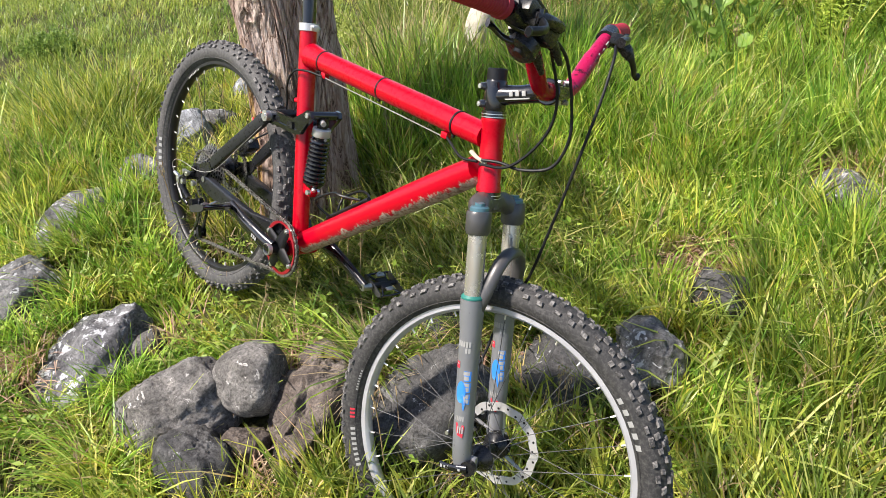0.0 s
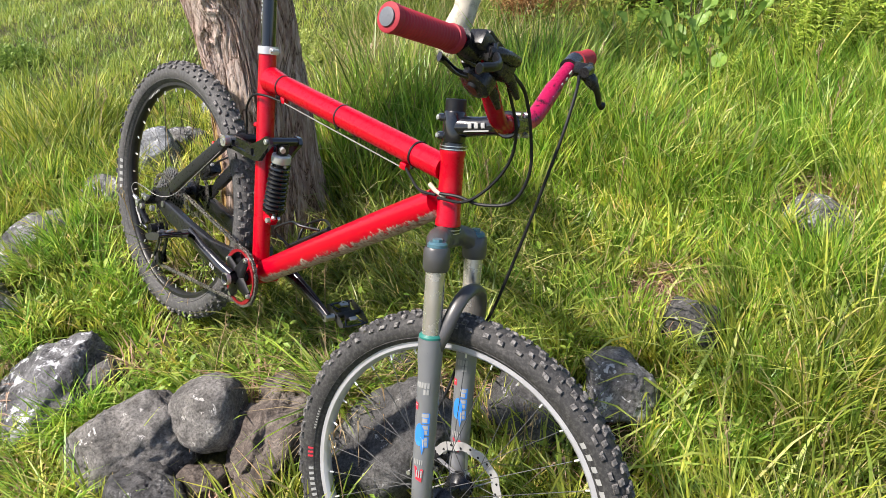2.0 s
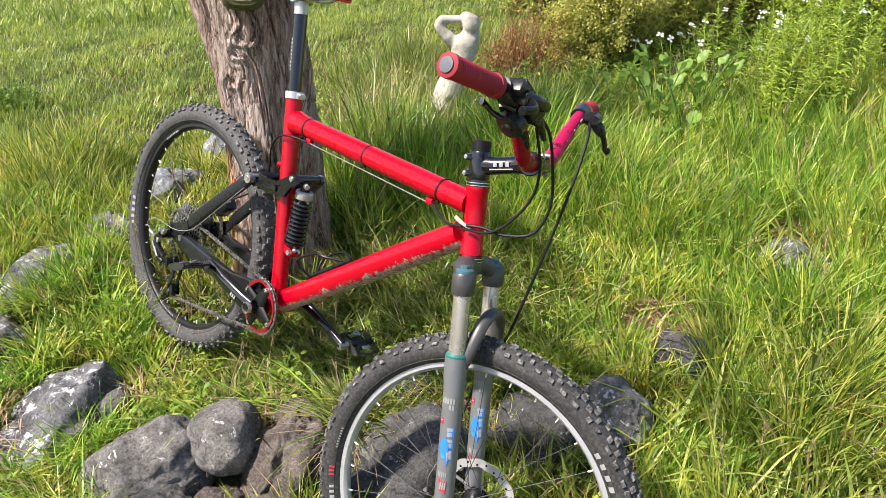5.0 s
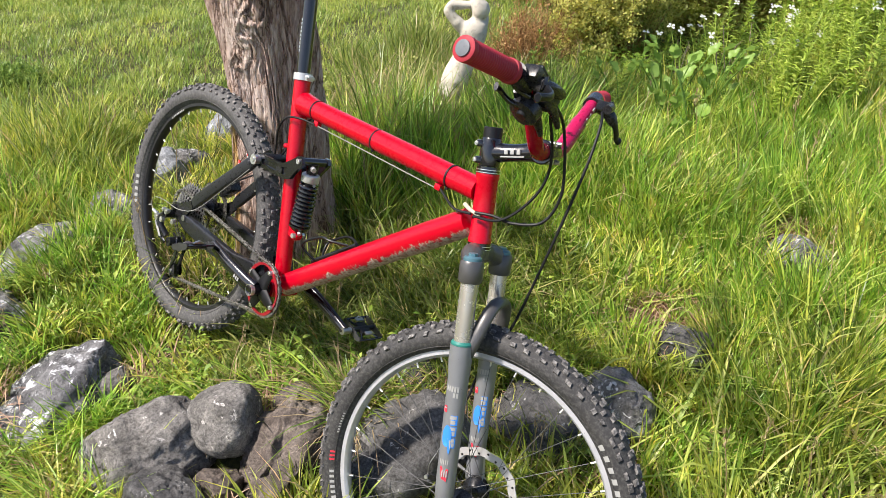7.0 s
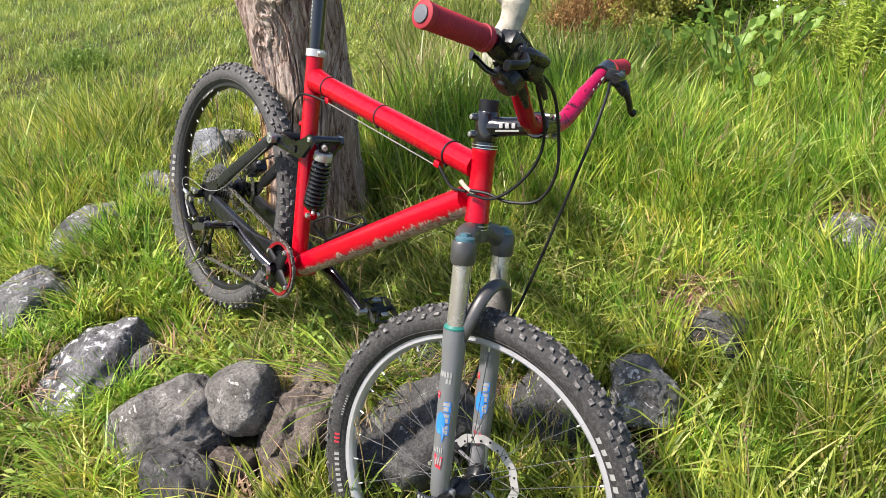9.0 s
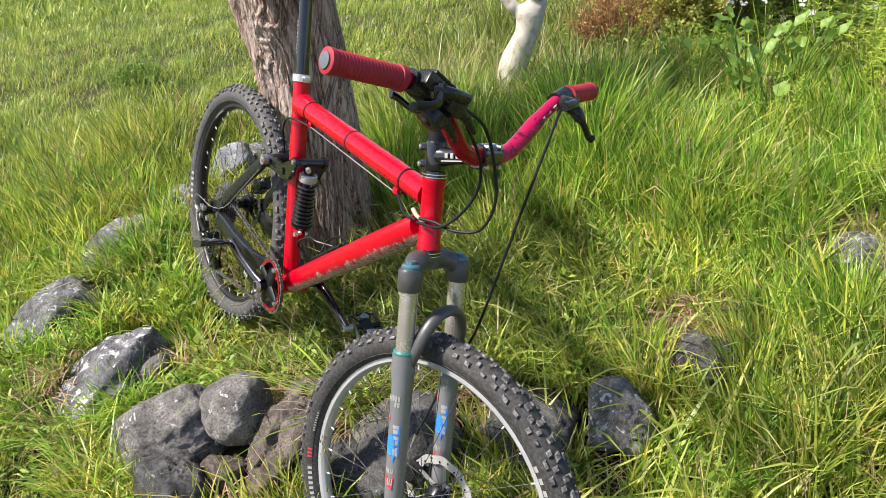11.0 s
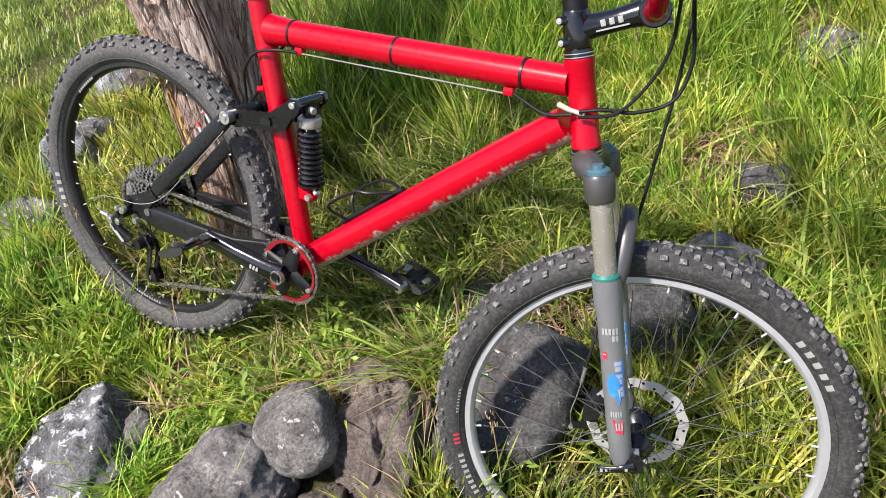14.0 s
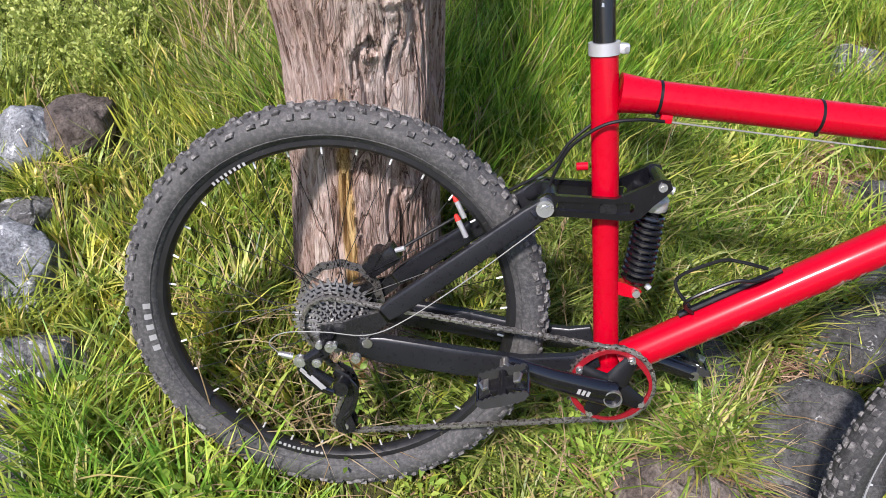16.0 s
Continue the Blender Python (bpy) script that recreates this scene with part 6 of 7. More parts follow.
def blades(name, rng, x, y, length, width, material, label, droop=(0.08, 0.75), lift=0.0, comb=(0.06, -0.10), fan=None):
    keep = free_of_stones(x, y, 0.80, material is not RUST)
    fan = fan and (fan[0][keep], fan[1][keep])
    x, y, length = x[keep], y[keep], length[keep]
    n = len(x)
    a = rng.uniform(0, 2 * math.pi, n)
    dirx, diry = np.cos(a) + comb[0], np.sin(a) + comb[1]
    bend = rng.uniform(*droop, n)
    lean = rng.uniform(0.0, 0.40, n)
    if fan:
        a, lean = fan
        dirx, diry = np.cos(a), np.sin(a)
    w = width * rng.uniform(0.6, 1.3, n)
    b = rng.uniform(0, 6.28, n) if fan else a
    sx, sy = -np.sin(b), np.cos(b)
    z0 = ground_z(x, y) - 0.01 + lift
    rows = []
    for t, ww in ((0.0, 0.8), (0.40, 1.0), (0.75, 0.72), (1.0, 0.0)):
        o = length * (lean * t + bend * t * t * 0.75)
        h = length * (t - 0.36 * bend * t ** 2.2)
        px, py, pz = x + dirx * o, y + diry * o, z0 + h
        if ww:
            rows += [np.stack([px - sx * w * ww / 2, py - sy * w * ww / 2, pz], -1), np.stack([px + sx * w * ww / 2, py + sy * w * ww / 2, pz], -1)]
        else:
            rows.append(np.stack([px, py, pz], -1))
    v = np.stack(rows, 1).reshape(-1, 3)
    b = np.arange(n)[:, None] * 7
    quads = np.concatenate([b + np.array([0, 1, 3, 2]), b + np.array([2, 3, 5, 4])])
    tris = b + np.array([4, 5, 6])
    ob = fast_mesh(name, v, [quads, tris], material)
    return tagged(ob, label, "grass", kind="stuff")


def clumped(rng, n, x0, x1, y0, y1, clumps, spread):
    cx, cy = rng.uniform(x0, x1, clumps), rng.uniform(y0, y1, clumps)
    k = rng.integers(0, clumps, n)
    return cx[k] + rng.normal(0, spread, n), cy[k] + rng.normal(0, spread, n)


def tufts(name, rng, cx, cy, each, spread, tall, width, material, label, droop=(0.1, 0.7), open_=0.55):
    """Tufts whose blades fan out from their roots, each tuft with its own height and tilt."""
    k = np.repeat(np.arange(len(cx)), each)
    ox, oy = rng.normal(0, spread, len(k)), rng.normal(0, spread, len(k))
    ta, tl = rng.uniform(0, 6.28, len(cx)), rng.uniform(0.0, 0.18, len(cx))
    vx = ox / spread * 0.22 * open_ + tl[k] * np.cos(ta[k]) + rng.normal(0, 0.07, len(k))
    vy = oy / spread * 0.22 * open_ + tl[k] * np.sin(ta[k]) + rng.normal(0, 0.07, len(k))
    x, y = cx[k] + ox, cy[k] + oy
    high = rng.uniform(0.7, 1.3, len(cx))[k]
    return blades(name, rng, x, y, tallness(x, y) * tall * high * rng.uniform(0.55, 1.1, len(k)), width, material, label, droop, fan=(np.arctan2(vy, vx), np.hypot(vx, vy)))


rng = np.random.default_rng(5)
x, y = rng.uniform(-1.9, 1.7, 52000), rng.uniform(0.35, 3.1, 52000)
blades("grass", rng, x, y, tallness(x, y) * rng.uniform(0.4, 0.85, len(x)), 0.0038, GRASS, "fresh green grass over the bank")
tufts("grass_tufts", rng, rng.uniform(-1.9, 1.75, 1900), rng.uniform(0.35, 3.1, 1900), 40, 0.026, 1.22, 0.0047, GRASS, "taller tufts of green grass", (0.05, 0.6))
x, y = rng.uniform(-4.8, 1.0, 150000), 2.9 + 5.5 * rng.uniform(0, 1, 150000) ** 1.5
far = rng.uniform(0, 1, 150000) < 0.12
x = np.where(far, rng.uniform(1.0, 4.2, 150000), x)
blades("lawn_grass", rng, x, y, 0.066 * np.clip(1 + 0.5 * ripple(x, y, 0.5, 8) + 0.2 * ripple(x, y, 0.2, 9), 0.3, 1.9) * rng.uniform(0.5, 1.25, len(x)), 0.0042, LAWN, "short grass of the lawn behind", (0.15, 0.9))
x, y = rng.uniform(-13.0, 7.0, 60000), 6.0 + 11 * rng.uniform(0, 1, 60000) ** 1.4
blades("far_grass", rng, x, y, 0.14 * np.clip(1 + 0.5 * ripple(x, y, 0.9, 8), 0.3, 1.9) * rng.uniform(0.5, 1.2, len(x)), 0.0125, LAWN, "grass of the lawn further off")
x, y = rng.uniform(-9.0, -4.8, 12000), rng.uniform(2.5, 8.0, 12000)
blades("far_grass", rng, x, y, 0.15 * rng.uniform(0.5, 1.2, len(x)), 0.013, LAWN, "grass of the lawn further off")
x, y = rng.uniform(-5.0, -1.7, 22000), rng.uniform(0.2, 3.3, 22000)
blades("lawn_grass", rng, x, y, 0.13 * rng.uniform(0.5, 1.2, len(x)), 0.0060, LAWN, "grass of the lawn beside the bank")
x, y = rng.uniform(1.5, 4.2, 16000), rng.uniform(0.2, 3.3, 16000)
blades("side_grass", rng, x, y, 0.24 * rng.uniform(0.5, 1.2, len(x)), 0.0060, GRASS, "long grass beside the bank")
x, y = rng.uniform(-2.0, 2.0, 9000), rng.uniform(-1.4, 0.5, 9000)
blades("grass_underfoot", rng, x, y, 0.12 * rng.uniform(0.5, 1.2, len(x)), 0.0060, GRASS, "grass at the foot of the bank")
x, y = clumped(rng, 6500, -1.9, 1.5, 0.4, 2.4, 260, 0.05)
blades("dry_grass", rng, x, y, tallness(x, y) * rng.uniform(0.5, 1.15, len(x)), 0.0030, STRAW, "dry straw-coloured grass among the green", (0.5, 1.5))


def fountain(rng, centres, each, spread):
    c = np.array(centres)
    k = np.repeat(np.arange(len(c)), each)
    return c[k, 0] + rng.normal(0, spread, len(k)), c[k, 1] + rng.normal(0, spread, len(k))


spots = [(-0.76, 1.47), (-0.70, 1.53), (-0.20, 1.50), (-0.13, 1.46), (-0.62, 1.68), (-0.48, 1.60), (-0.92, 1.42), (-1.02, 1.55), (-0.80, 1.30), (-0.66, 1.24), (-0.36, 1.22), (0.14, 1.50), (0.36, 1.52), (0.55, 1.46), (0.60, 1.62), (0.72, 1.40), (0.85, 1.65), (0.95, 1.85), (-1.25, 1.98), (-1.08, 2.02), (-1.30, 1.78), (-1.04, 1.83), (-1.03, 2.05), (-1.14, 2.0), (-0.97, 2.22), (-0.80, 1.46), (-0.86, 1.40), (-0.68, 1.50), (-0.78, 1.24), (-0.72, 1.28), (-0.83, 1.34)]
spots += [(float(a), float(b)) for a, b in zip(rng.uniform(-1.8, 1.6, 70), rng.uniform(0.5, 2.8, 70))]
x, y = fountain(rng, spots, 95, 0.022)
blades("grass_clumps", rng, x, y, (0.075 + 0.85 * tallness(x, y)) * rng.uniform(0.5, 1.2, len(x)), 0.0050, GRASS, "arching clumps of long fresh grass", (0.3, 1.15))
x, y = clumped(rng, 450, -0.75, -0.15, 1.85, 2.25, 40, 0.05)
blades("dry_grass", rng, x, y, rng.uniform(0.08, 0.24, len(x)), 0.0032, STRAW, "dry straw round the foot of the tree", (0.4, 1.4))
x, y = clumped(rng, 900, -0.3, 0.35, 2.25, 2.9, 50, 0.05)
blades("dry_grass", rng, x, y, rng.uniform(0.2, 0.42, len(x)), 0.0036, STRAW, "tall reddish dry grass behind the tree", (0.3, 1.0))
x, y = fountain(rng, [(0.62, 1.62), (0.68, 1.66), (0.56, 1.58), (1.02, 1.90), (1.12, 1.84), (0.92, 1.80), (-0.22, 1.40), (-0.14, 1.36), (-0.98, 1.50), (-1.02, 1.62), (-0.34, 1.50), (0.06, 1.58), (0.10, 1.48), (-0.36, 1.18), (0.36, 1.30), (0.60, 1.66), (0.66, 1.70), (0.58, 1.62), (1.08, 1.90), (1.02, 1.86), (0.72, 1.68), (0.64, 1.64)], 170, 0.048)
blades("dry_grass", rng, x, y, rng.uniform(0.05, 0.15, len(x)), 0.0034, RUST, "mats of dry brown grass beside the stones", (0.7, 1.6))
tufts("lush_grass", rng, rng.uniform(0.1, 2.2, 560), rng.uniform(1.5, 2.7, 560), 34, 0.030, 1.18, 0.0048, LUSH, "tall lush grass on the bank", (0.05, 0.5))
tufts("lush_grass", rng, rng.uniform(-0.28, 0.45, 150), rng.uniform(2.1, 2.75, 150), 48, 0.030, 1.25, 0.0048, LUSH, "tall fresh grass beside the tree", (0.05, 0.4))
# Rough grass by the tree takes the shade-darkened colours too.
tufts("rough_grass", rng, rng.uniform(-0.32, 0.55, 210), rng.uniform(2.45, 3.75, 210), 44, 0.032, 1.45, 0.0050, SHADE_GRASS, "tall rough grass behind the tree", (0.05, 0.5))
# Shade beneath the bike comes from this darker blade colour.
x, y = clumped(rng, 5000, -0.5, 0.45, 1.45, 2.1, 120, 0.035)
blades("lush_grass", rng, x, y, (0.03 + tallness(x, y)) * rng.uniform(0.5, 1.2, len(x)), 0.0052, SHADE_GRASS, "deep green grass under the bike, darkened for shade", (0.2, 1.1))
x, y = clumped(rng, 4200, -1.3, 1.8, 0.9, 2.2, 130, 0.05)
blades("dead_thatch", rng, x, y, rng.uniform(0.04, 0.11, len(x)), 0.0030, THATCH, "dead brown thatch low among the grass", (0.6, 1.5))
tufts("lush_grass", rng, rng.uniform(-1.9, -0.95, 200), rng.uniform(1.1, 2.6, 200), 34, 0.028, 1.3, 0.0048, LUSH, "long bright grass round the border stones", (0.1, 0.6))
tufts("lush_grass", rng, rng.uniform(0.4, 1.9, 560), rng.uniform(1.2, 2.5, 560), 34, 0.030, 1.0, 0.0040, LUSH, "fine bright grass on the bank", (0.05, 0.5))
# Tufts between the stones, with the shade painted into their green.
tufts("lush_grass", rng, rng.uniform(-0.5, 0.4, 120), rng.uniform(1.42, 1.95, 120), 42, 0.024, 1.55, 0.0048, SHADE_GRASS, "long deep green tufts among the border stones, darkened for shade", (0.3, 1.0), 0.9)
rim = [(-1.08, 1.50), (-1.00, 1.46), (-0.92, 1.42), (-0.80, 1.42), (-0.74, 1.50), (-0.70, 1.54), (-0.80, 1.33), (-0.76, 1.26), (-0.70, 1.22), (-0.62, 1.56), (-0.52, 1.58), (-0.34, 1.55), (-0.22, 1.55), (-0.16, 1.46), (-0.10, 1.42), (-1.30, 1.74), (-1.02, 1.84), (-1.22, 2.02)]
tufts("lush_grass", rng, np.array([p[0] for p in rim]), np.array([p[1] for p in rim]), 60, 0.022, 2.6, 0.0048, LUSH, "tufts of grass arching over the stones", (0.3, 1.1), 1.0)
a, r = rng.uniform(0, 6.2832, 60000), 2.6 + 13.0 * rng.uniform(0, 1, 60000) ** 1.4
x, y = 0.1 + r * np.cos(a), 1.2 + r * np.sin(a)
out = (y < 2.6) | (np.abs(x) > 3.6)
x, y = x[out], y[out]
blades("outer_grass", rng, x, y, 0.13 * rng.uniform(0.5, 1.25, len(x)), 0.011, LAWN, "grass thinning out round the bank")

foot = [BIKE @ Vector((-0.26 + 0.016 * k, -0.07 - 0.035 * (k % 3), -0.33)) for k in range(38)]
tufts("wheel_foot_grass", rng, np.array([p.x for p in foot]), np.array([p.y for p in foot]), 26, 0.020, 1.5, 0.0046, LUSH, "grass standing against the rear tyre", (0.15, 0.8), 0.8)

# tufts that stand against the border stones, green at the foot and dry between them
rng2 = np.random.default_rng(77)
x, y = fountain(rng2, [(-0.80, 1.49), (-0.78, 1.46), (-0.83, 1.46), (-0.76, 1.50), (-0.79, 1.52), (-0.74, 1.52)], 60, 0.016)
blades("stone_foot_grass", rng2, x, y, rng2.uniform(0.09, 0.19, len(x)), 0.0044, LUSH, "grass tuft between the lichen stone and the boulder", (0.2, 1.0))
x, y = fountain(rng2, [(-1.13, 2.02), (-1.08, 2.03), (-1.18, 2.04), (-1.03, 2.06), (-1.14, 1.69), (-1.08, 1.68), (-1.20, 1.70), (-1.02, 1.74), (-1.26, 1.73)], 55, 0.022)
blades("stone_foot_grass", rng2, x, y, rng2.uniform(0.09, 0.20, len(x)), 0.0044, LUSH, "grass standing before the grey border stones", (0.15, 0.9))
x, y = fountain(rng2, [(-0.15, 1.42), (-0.13, 1.38), (-0.17, 1.47), (-0.26, 1.52), (-0.46, 1.335), (-0.42, 1.24), (-0.06, 1.46)], 55, 0.020)
blades("dry_grass", rng2, x, y, rng2.uniform(0.08, 0.20, len(x)), 0.0034, STRAW, "dry straw tufts between the border stones", (0.4, 1.5))
x, y = fountain(rng2, [(-1.05, 1.64), (-1.03, 1.56), (-0.81, 1.40), (-0.80, 1.36), (-0.70, 1.66), (-0.36, 1.46)], 50, 0.026)
blades("dry_grass", rng2, x, y, rng2.uniform(0.06, 0.16, len(x)), 0.0034, RUST, "reddish dead grass beside the border stones", (0.4, 1.4))

# single broad blades, pale and arching, over the bank and round the stones
x, y = rng.uniform(0.25, 1.75, 1000), rng.uniform(0.8, 2.5, 1000)
blades("broad_grass", rng, x, y, (0.10 + 0.8 * tallness(x, y)) * rng.uniform(0.7, 1.30, len(x)), 0.0078, PALE_BLADE, "broad pale blades of grass on the bank", (0.3, 1.25))
x, y = rng.uniform(-1.7, 0.3, 520), rng.uniform(0.7, 2.3, 520)
blades("broad_grass", rng, x, y, (0.06 + 0.8 * tallness(x, y)) * rng.uniform(0.7, 1.3, len(x)), 0.0080, PALE_BLADE, "broad pale blades of grass round the stones", (0.4, 1.35))

# ---- shrubs, weeds and flowers ----
def folded_leaves(c, ax, up, L, W, fold=0.16, droop=0.10):
    """Leaves with a fold along the midrib: base, side, tip, side, two triangles' worth each."""
    ax = ax / (np.linalg.norm(ax, axis=1)[:, None] + 1e-9)
    sd_ = np.cross(ax, up)
    sd_ = sd_ / (np.linalg.norm(sd_, axis=1)[:, None] + 1e-9)
    nm = np.cross(sd_, ax)
    L, W = np.asarray(L)[:, None], np.asarray(W)[:, None]
    mid = c + ax * L * 0.5
    v = np.stack([c, mid - sd_ * W * 0.5 + nm * W * fold, mid, mid + sd_ * W * 0.5 + nm * W * fold, c + ax * L - nm * L * droop], 1)
    b = np.arange(len(c))[:, None] * 5
    return v.reshape(-1, 3), np.concatenate([b + np.array([0, 2, 1]), b + np.array([1, 2, 4]), b + np.array([0, 3, 2]), b + np.array([2, 3, 4])])


def twig_verts(paths, r0, r1):
    """Three-sided twigs along paths of equal length (n, k, 3)."""
    n, k, _ = paths.shape
    ang = np.arange(3) * 2.0944
    off = np.stack([np.cos(ang), np.sin(ang), 0 * ang], -1)
    rad = (r0 + (r1 - r0) * np.linspace(0, 1, k))[None, :, None, None]
    v = (paths[:, :, None, :] + off[None, None] * rad).reshape(-1, 3)
    f = []
    for i in range(k - 1):
        for j in range(3):
            a, b = i * 3 + j, i * 3 + (j + 1) % 3
            f.append((a, b, b + 3, a + 3))
    f = np.array(f)
    return v, (np.arange(n)[:, None, None] * (3 * k) + f[None]).reshape(-1, 4)


def bush(name, label, at, wide, deep, high, twigs, per, leaf_l, leaf_w, leaf, twig_mat, seed, twig_r=0.0016, blossom=None, hollow=0.45, lumps_n=9):
    """A shrub: branches that spread from the root, twigs on them, leaves along the twigs, and blossom at the tips."""
    rng = np.random.default_rng(seed)
    base = new(name)
    base.location = at
    tagged(base, label, "shrub")
    lump = rng.normal(0, 1, (lumps_n, 3))
    lump[:, 2] = np.abs(lump[:, 2])
    lump /= np.linalg.norm(lump, axis=1)[:, None]
    size = rng.uniform(0.75, 1.12, lumps_n)
    k = rng.integers(0, lumps_n, twigs)
    d = lump[k] + rng.normal(0, 0.34, (twigs, 3))
    d[:, 2] = np.abs(d[:, 2]) + 0.05
    d /= np.linalg.norm(d, axis=1)[:, None]
    reach = size[k] * rng.uniform(hollow, 1.0, twigs)
    tip = d * reach[:, None] * np.array((wide, deep, high))
    root = np.stack([tip[:, 0] * 0.30, tip[:, 1] * 0.30, -0.04 + 0 * tip[:, 2]], -1)
    mid = root * 0.45 + tip * 0.55 + rng.normal(0, 0.03, (twigs, 3)) + np.array((0, 0, 0.05 * high))
    t = np.linspace(0, 1, 6)[None, :, None]
    paths = (1 - t) ** 2 * root[:, None] + 2 * t * (1 - t) * mid[:, None] + t * t * tip[:, None]
    v, f = twig_verts(paths, twig_r * 1.6, twig_r * 0.5)
    ob = fast_mesh("twig_tangle", v, f, twig_mat)
    ob.parent = base
    tagged(ob, kind="stuff")
    n = twigs * per
    q = np.repeat(np.arange(twigs), per)
    u = rng.uniform(0.42, 1.0, n)[:, None]
    c = (1 - u) ** 2 * root[q] + 2 * u * (1 - u) * mid[q] + u * u * tip[q] + rng.normal(0, leaf_l * 0.35, (n, 3))
    ax = rng.normal(0, 0.8, (n, 3)) + d[q] * 0.8 + np.array((0, 0, 0.35))
    up = rng.normal(0, 0.5, (n, 3)) + np.array((0, 0, 1.0))
    L = leaf_l * rng.uniform(0.6, 1.3, n)
    v, f = folded_leaves(c, ax, up, L, leaf_w / leaf_l * L)
    ob = fast_mesh("foliage", v, f, leaf)
    ob.parent = base
    tagged(ob, kind="stuff")
    if blossom:
        mat, each, bl = blossom
        n = twigs * each
        q = np.repeat(np.arange(twigs), each)
        c = tip[q] * rng.uniform(0.86, 1.06, n)[:, None] + rng.normal(0, 0.016, (n, 3))
        v, f = folded_leaves(c, rng.normal(0, 1, (n, 3)) + np.array((0, -0.3, 0.5)), rng.normal(0, 1, (n, 3)) + np.array((0, 0, 1.0)), bl * rng.uniform(0.7, 1.2, n), bl * 0.8 * np.ones(n))
        ob = fast_mesh("blossom", v, f, mat)
        ob.parent = base
        tagged(ob, kind="stuff")
    return base


def leafy_stalk(name, label, high, n, leaf_l, leaf_w, mat, seed, group):
    """An upright weed: one stem with narrow leaves spiralling up it, smaller and denser at the tip."""
    rng = np.random.default_rng(seed)
    base = new(name)
    tagged(base, label, "weed", group)
    lean = rng.normal(0, 0.10, 2) * high
    t = np.linspace(0, 1, 7)
    path = np.stack([lean[0] * t ** 1.6, lean[1] * t ** 1.6, high * t - 0.02], -1)
    v, f = twig_verts(path[None], 0.0026, 0.0012)
    fast_mesh("stem", v, f, mat).parent = base
    u = np.sort(rng.uniform(0.10, 1.0, n) ** 0.8)
    a = np.arange(n) * 2.4 + rng.normal(0, 0.3, n)
    c = np.stack([lean[0] * u ** 1.6, lean[1] * u ** 1.6, high * u - 0.02], -1)
    rise = rng.uniform(0.15, 0.7, n) + 0.9 * u ** 6
    ax = np.stack([np.cos(a), np.sin(a), rise], -1)
    L = leaf_l * (1.0 - 0.55 * u ** 2) * rng.uniform(0.75, 1.25, n)
    v, f = folded_leaves(c, ax, np.array((0, 0, 1.0)) + rng.normal(0, 0.15, (n, 3)), L, L * leaf_w / leaf_l, 0.14, 0.22)
    ob = fast_mesh("foliage", v, f, mat)
    ob.parent = base
    tagged(ob, kind="stuff")
    return base


def gz(x, y):
    return float(ground_z(np.array(x), np.array(y)))


rc = random.Random(3)


bush("dead_shrub", "dead reddish-brown twiggy shrub behind the statue", (0.50, 3.34, gz(0.50, 3.34)), 0.30, 0.20, 0.40, 900, 16, 0.013, 0.005, BROWN_TWIG, BROWN_TWIG, 21, 0.0011)
bush("yellow_shrub", "yellow-flowering olive-green shrub behind the statue", (0.92, 3.42, gz(0.92, 3.42)), 0.34, 0.26, 0.60, 480, 30, 0.018, 0.009, CREEP, BROWN_TWIG, 22, 0.0013, (YELLOW_LEAF, 70, 0.013))
for px, py, w, hh, sd2, lf in ((1.42, 3.62, 0.38, 0.62, 23, OLIVE), (1.85, 3.35, 0.36, 0.55, 24, SPIRE), (2.25, 3.10, 0.40, 0.52, 25, SPIRE), (1.90, 3.95, 0.5, 0.80, 26, DEEP), (1.25, 4.25, 0.5, 0.85, 30, DEEP), (0.85, 4.5, 0.4, 0.6, 34, OLIVE), (2.5, 3.7, 0.5, 0.8, 35, DEEP)):
    bush("green_bush", "dense green bush at the edge of the grass", (px, py, gz(px, py)), w, 0.28, hh, 420, 34, 0.030, 0.014, lf, BROWN_TWIG, sd2, 0.0018)

for px, py, sd2 in ((1.02, 2.98, 81), (1.28, 2.92, 82), (1.50, 3.02, 83)):
    bush("dry_weed", "bare grey-brown branching weed stalks", (px, py, gz(px, py)), 0.22, 0.14, 0.42, 16, 3, 0.014, 0.004, STRAW, DRY_STALK, sd2, 0.0024)

# leafy weeds standing in the long grass
TALL = [leafy_stalk("leafy_weed", "tall light green weed with narrow leaves", 0.30 + 0.045 * k, 90 + 10 * k, 0.050, 0.014, SPIRE, 300 + k, "leafy weeds in the grass") for k in range(5)]
LOW = [leafy_stalk("leafy_weed", "short bushy green weed", 0.13 + 0.02 * k, 60, 0.036, 0.013, HERB if k % 2 else DEEP, 320 + k, "leafy weeds in the grass") for k in range(4)]
for k in range(150):
    tall = k < 80
    px, py = (rc.uniform(1.16, 2.15), rc.uniform(2.42, 3.15)) if tall else (rc.uniform(0.28, 1.5), rc.uniform(2.62, 3.35))
    src = (TALL if tall else LOW)[k % (5 if tall else 4)]
    m = pose(px, py, gz(px, py), rc.uniform(-7, 7), rc.uniform(-7, 7), rc.uniform(0, 360)) @ Matrix.Scale(rc.uniform(0.8, 1.15), 4)
    done = src if k in range(5) else src if 80 <= k < 84 else None
    if done:
        src.matrix_world = m
    else:
        ob = copy_thing(src, m)
        ob.matrix_basis = m
for px, py, sc in ((0.98, 2.43, 0.62), (0.72, 2.70, 0.7), (1.02, 2.30, 0.5), (0.60, 2.55, 0.6)):
    ob = copy_thing(TALL[2], Matrix.Identity(4))
    ob.matrix_basis = pose(px, py, gz(px, py), 4, -3, 70 * px) @ Matrix.Scale(sc, 4)

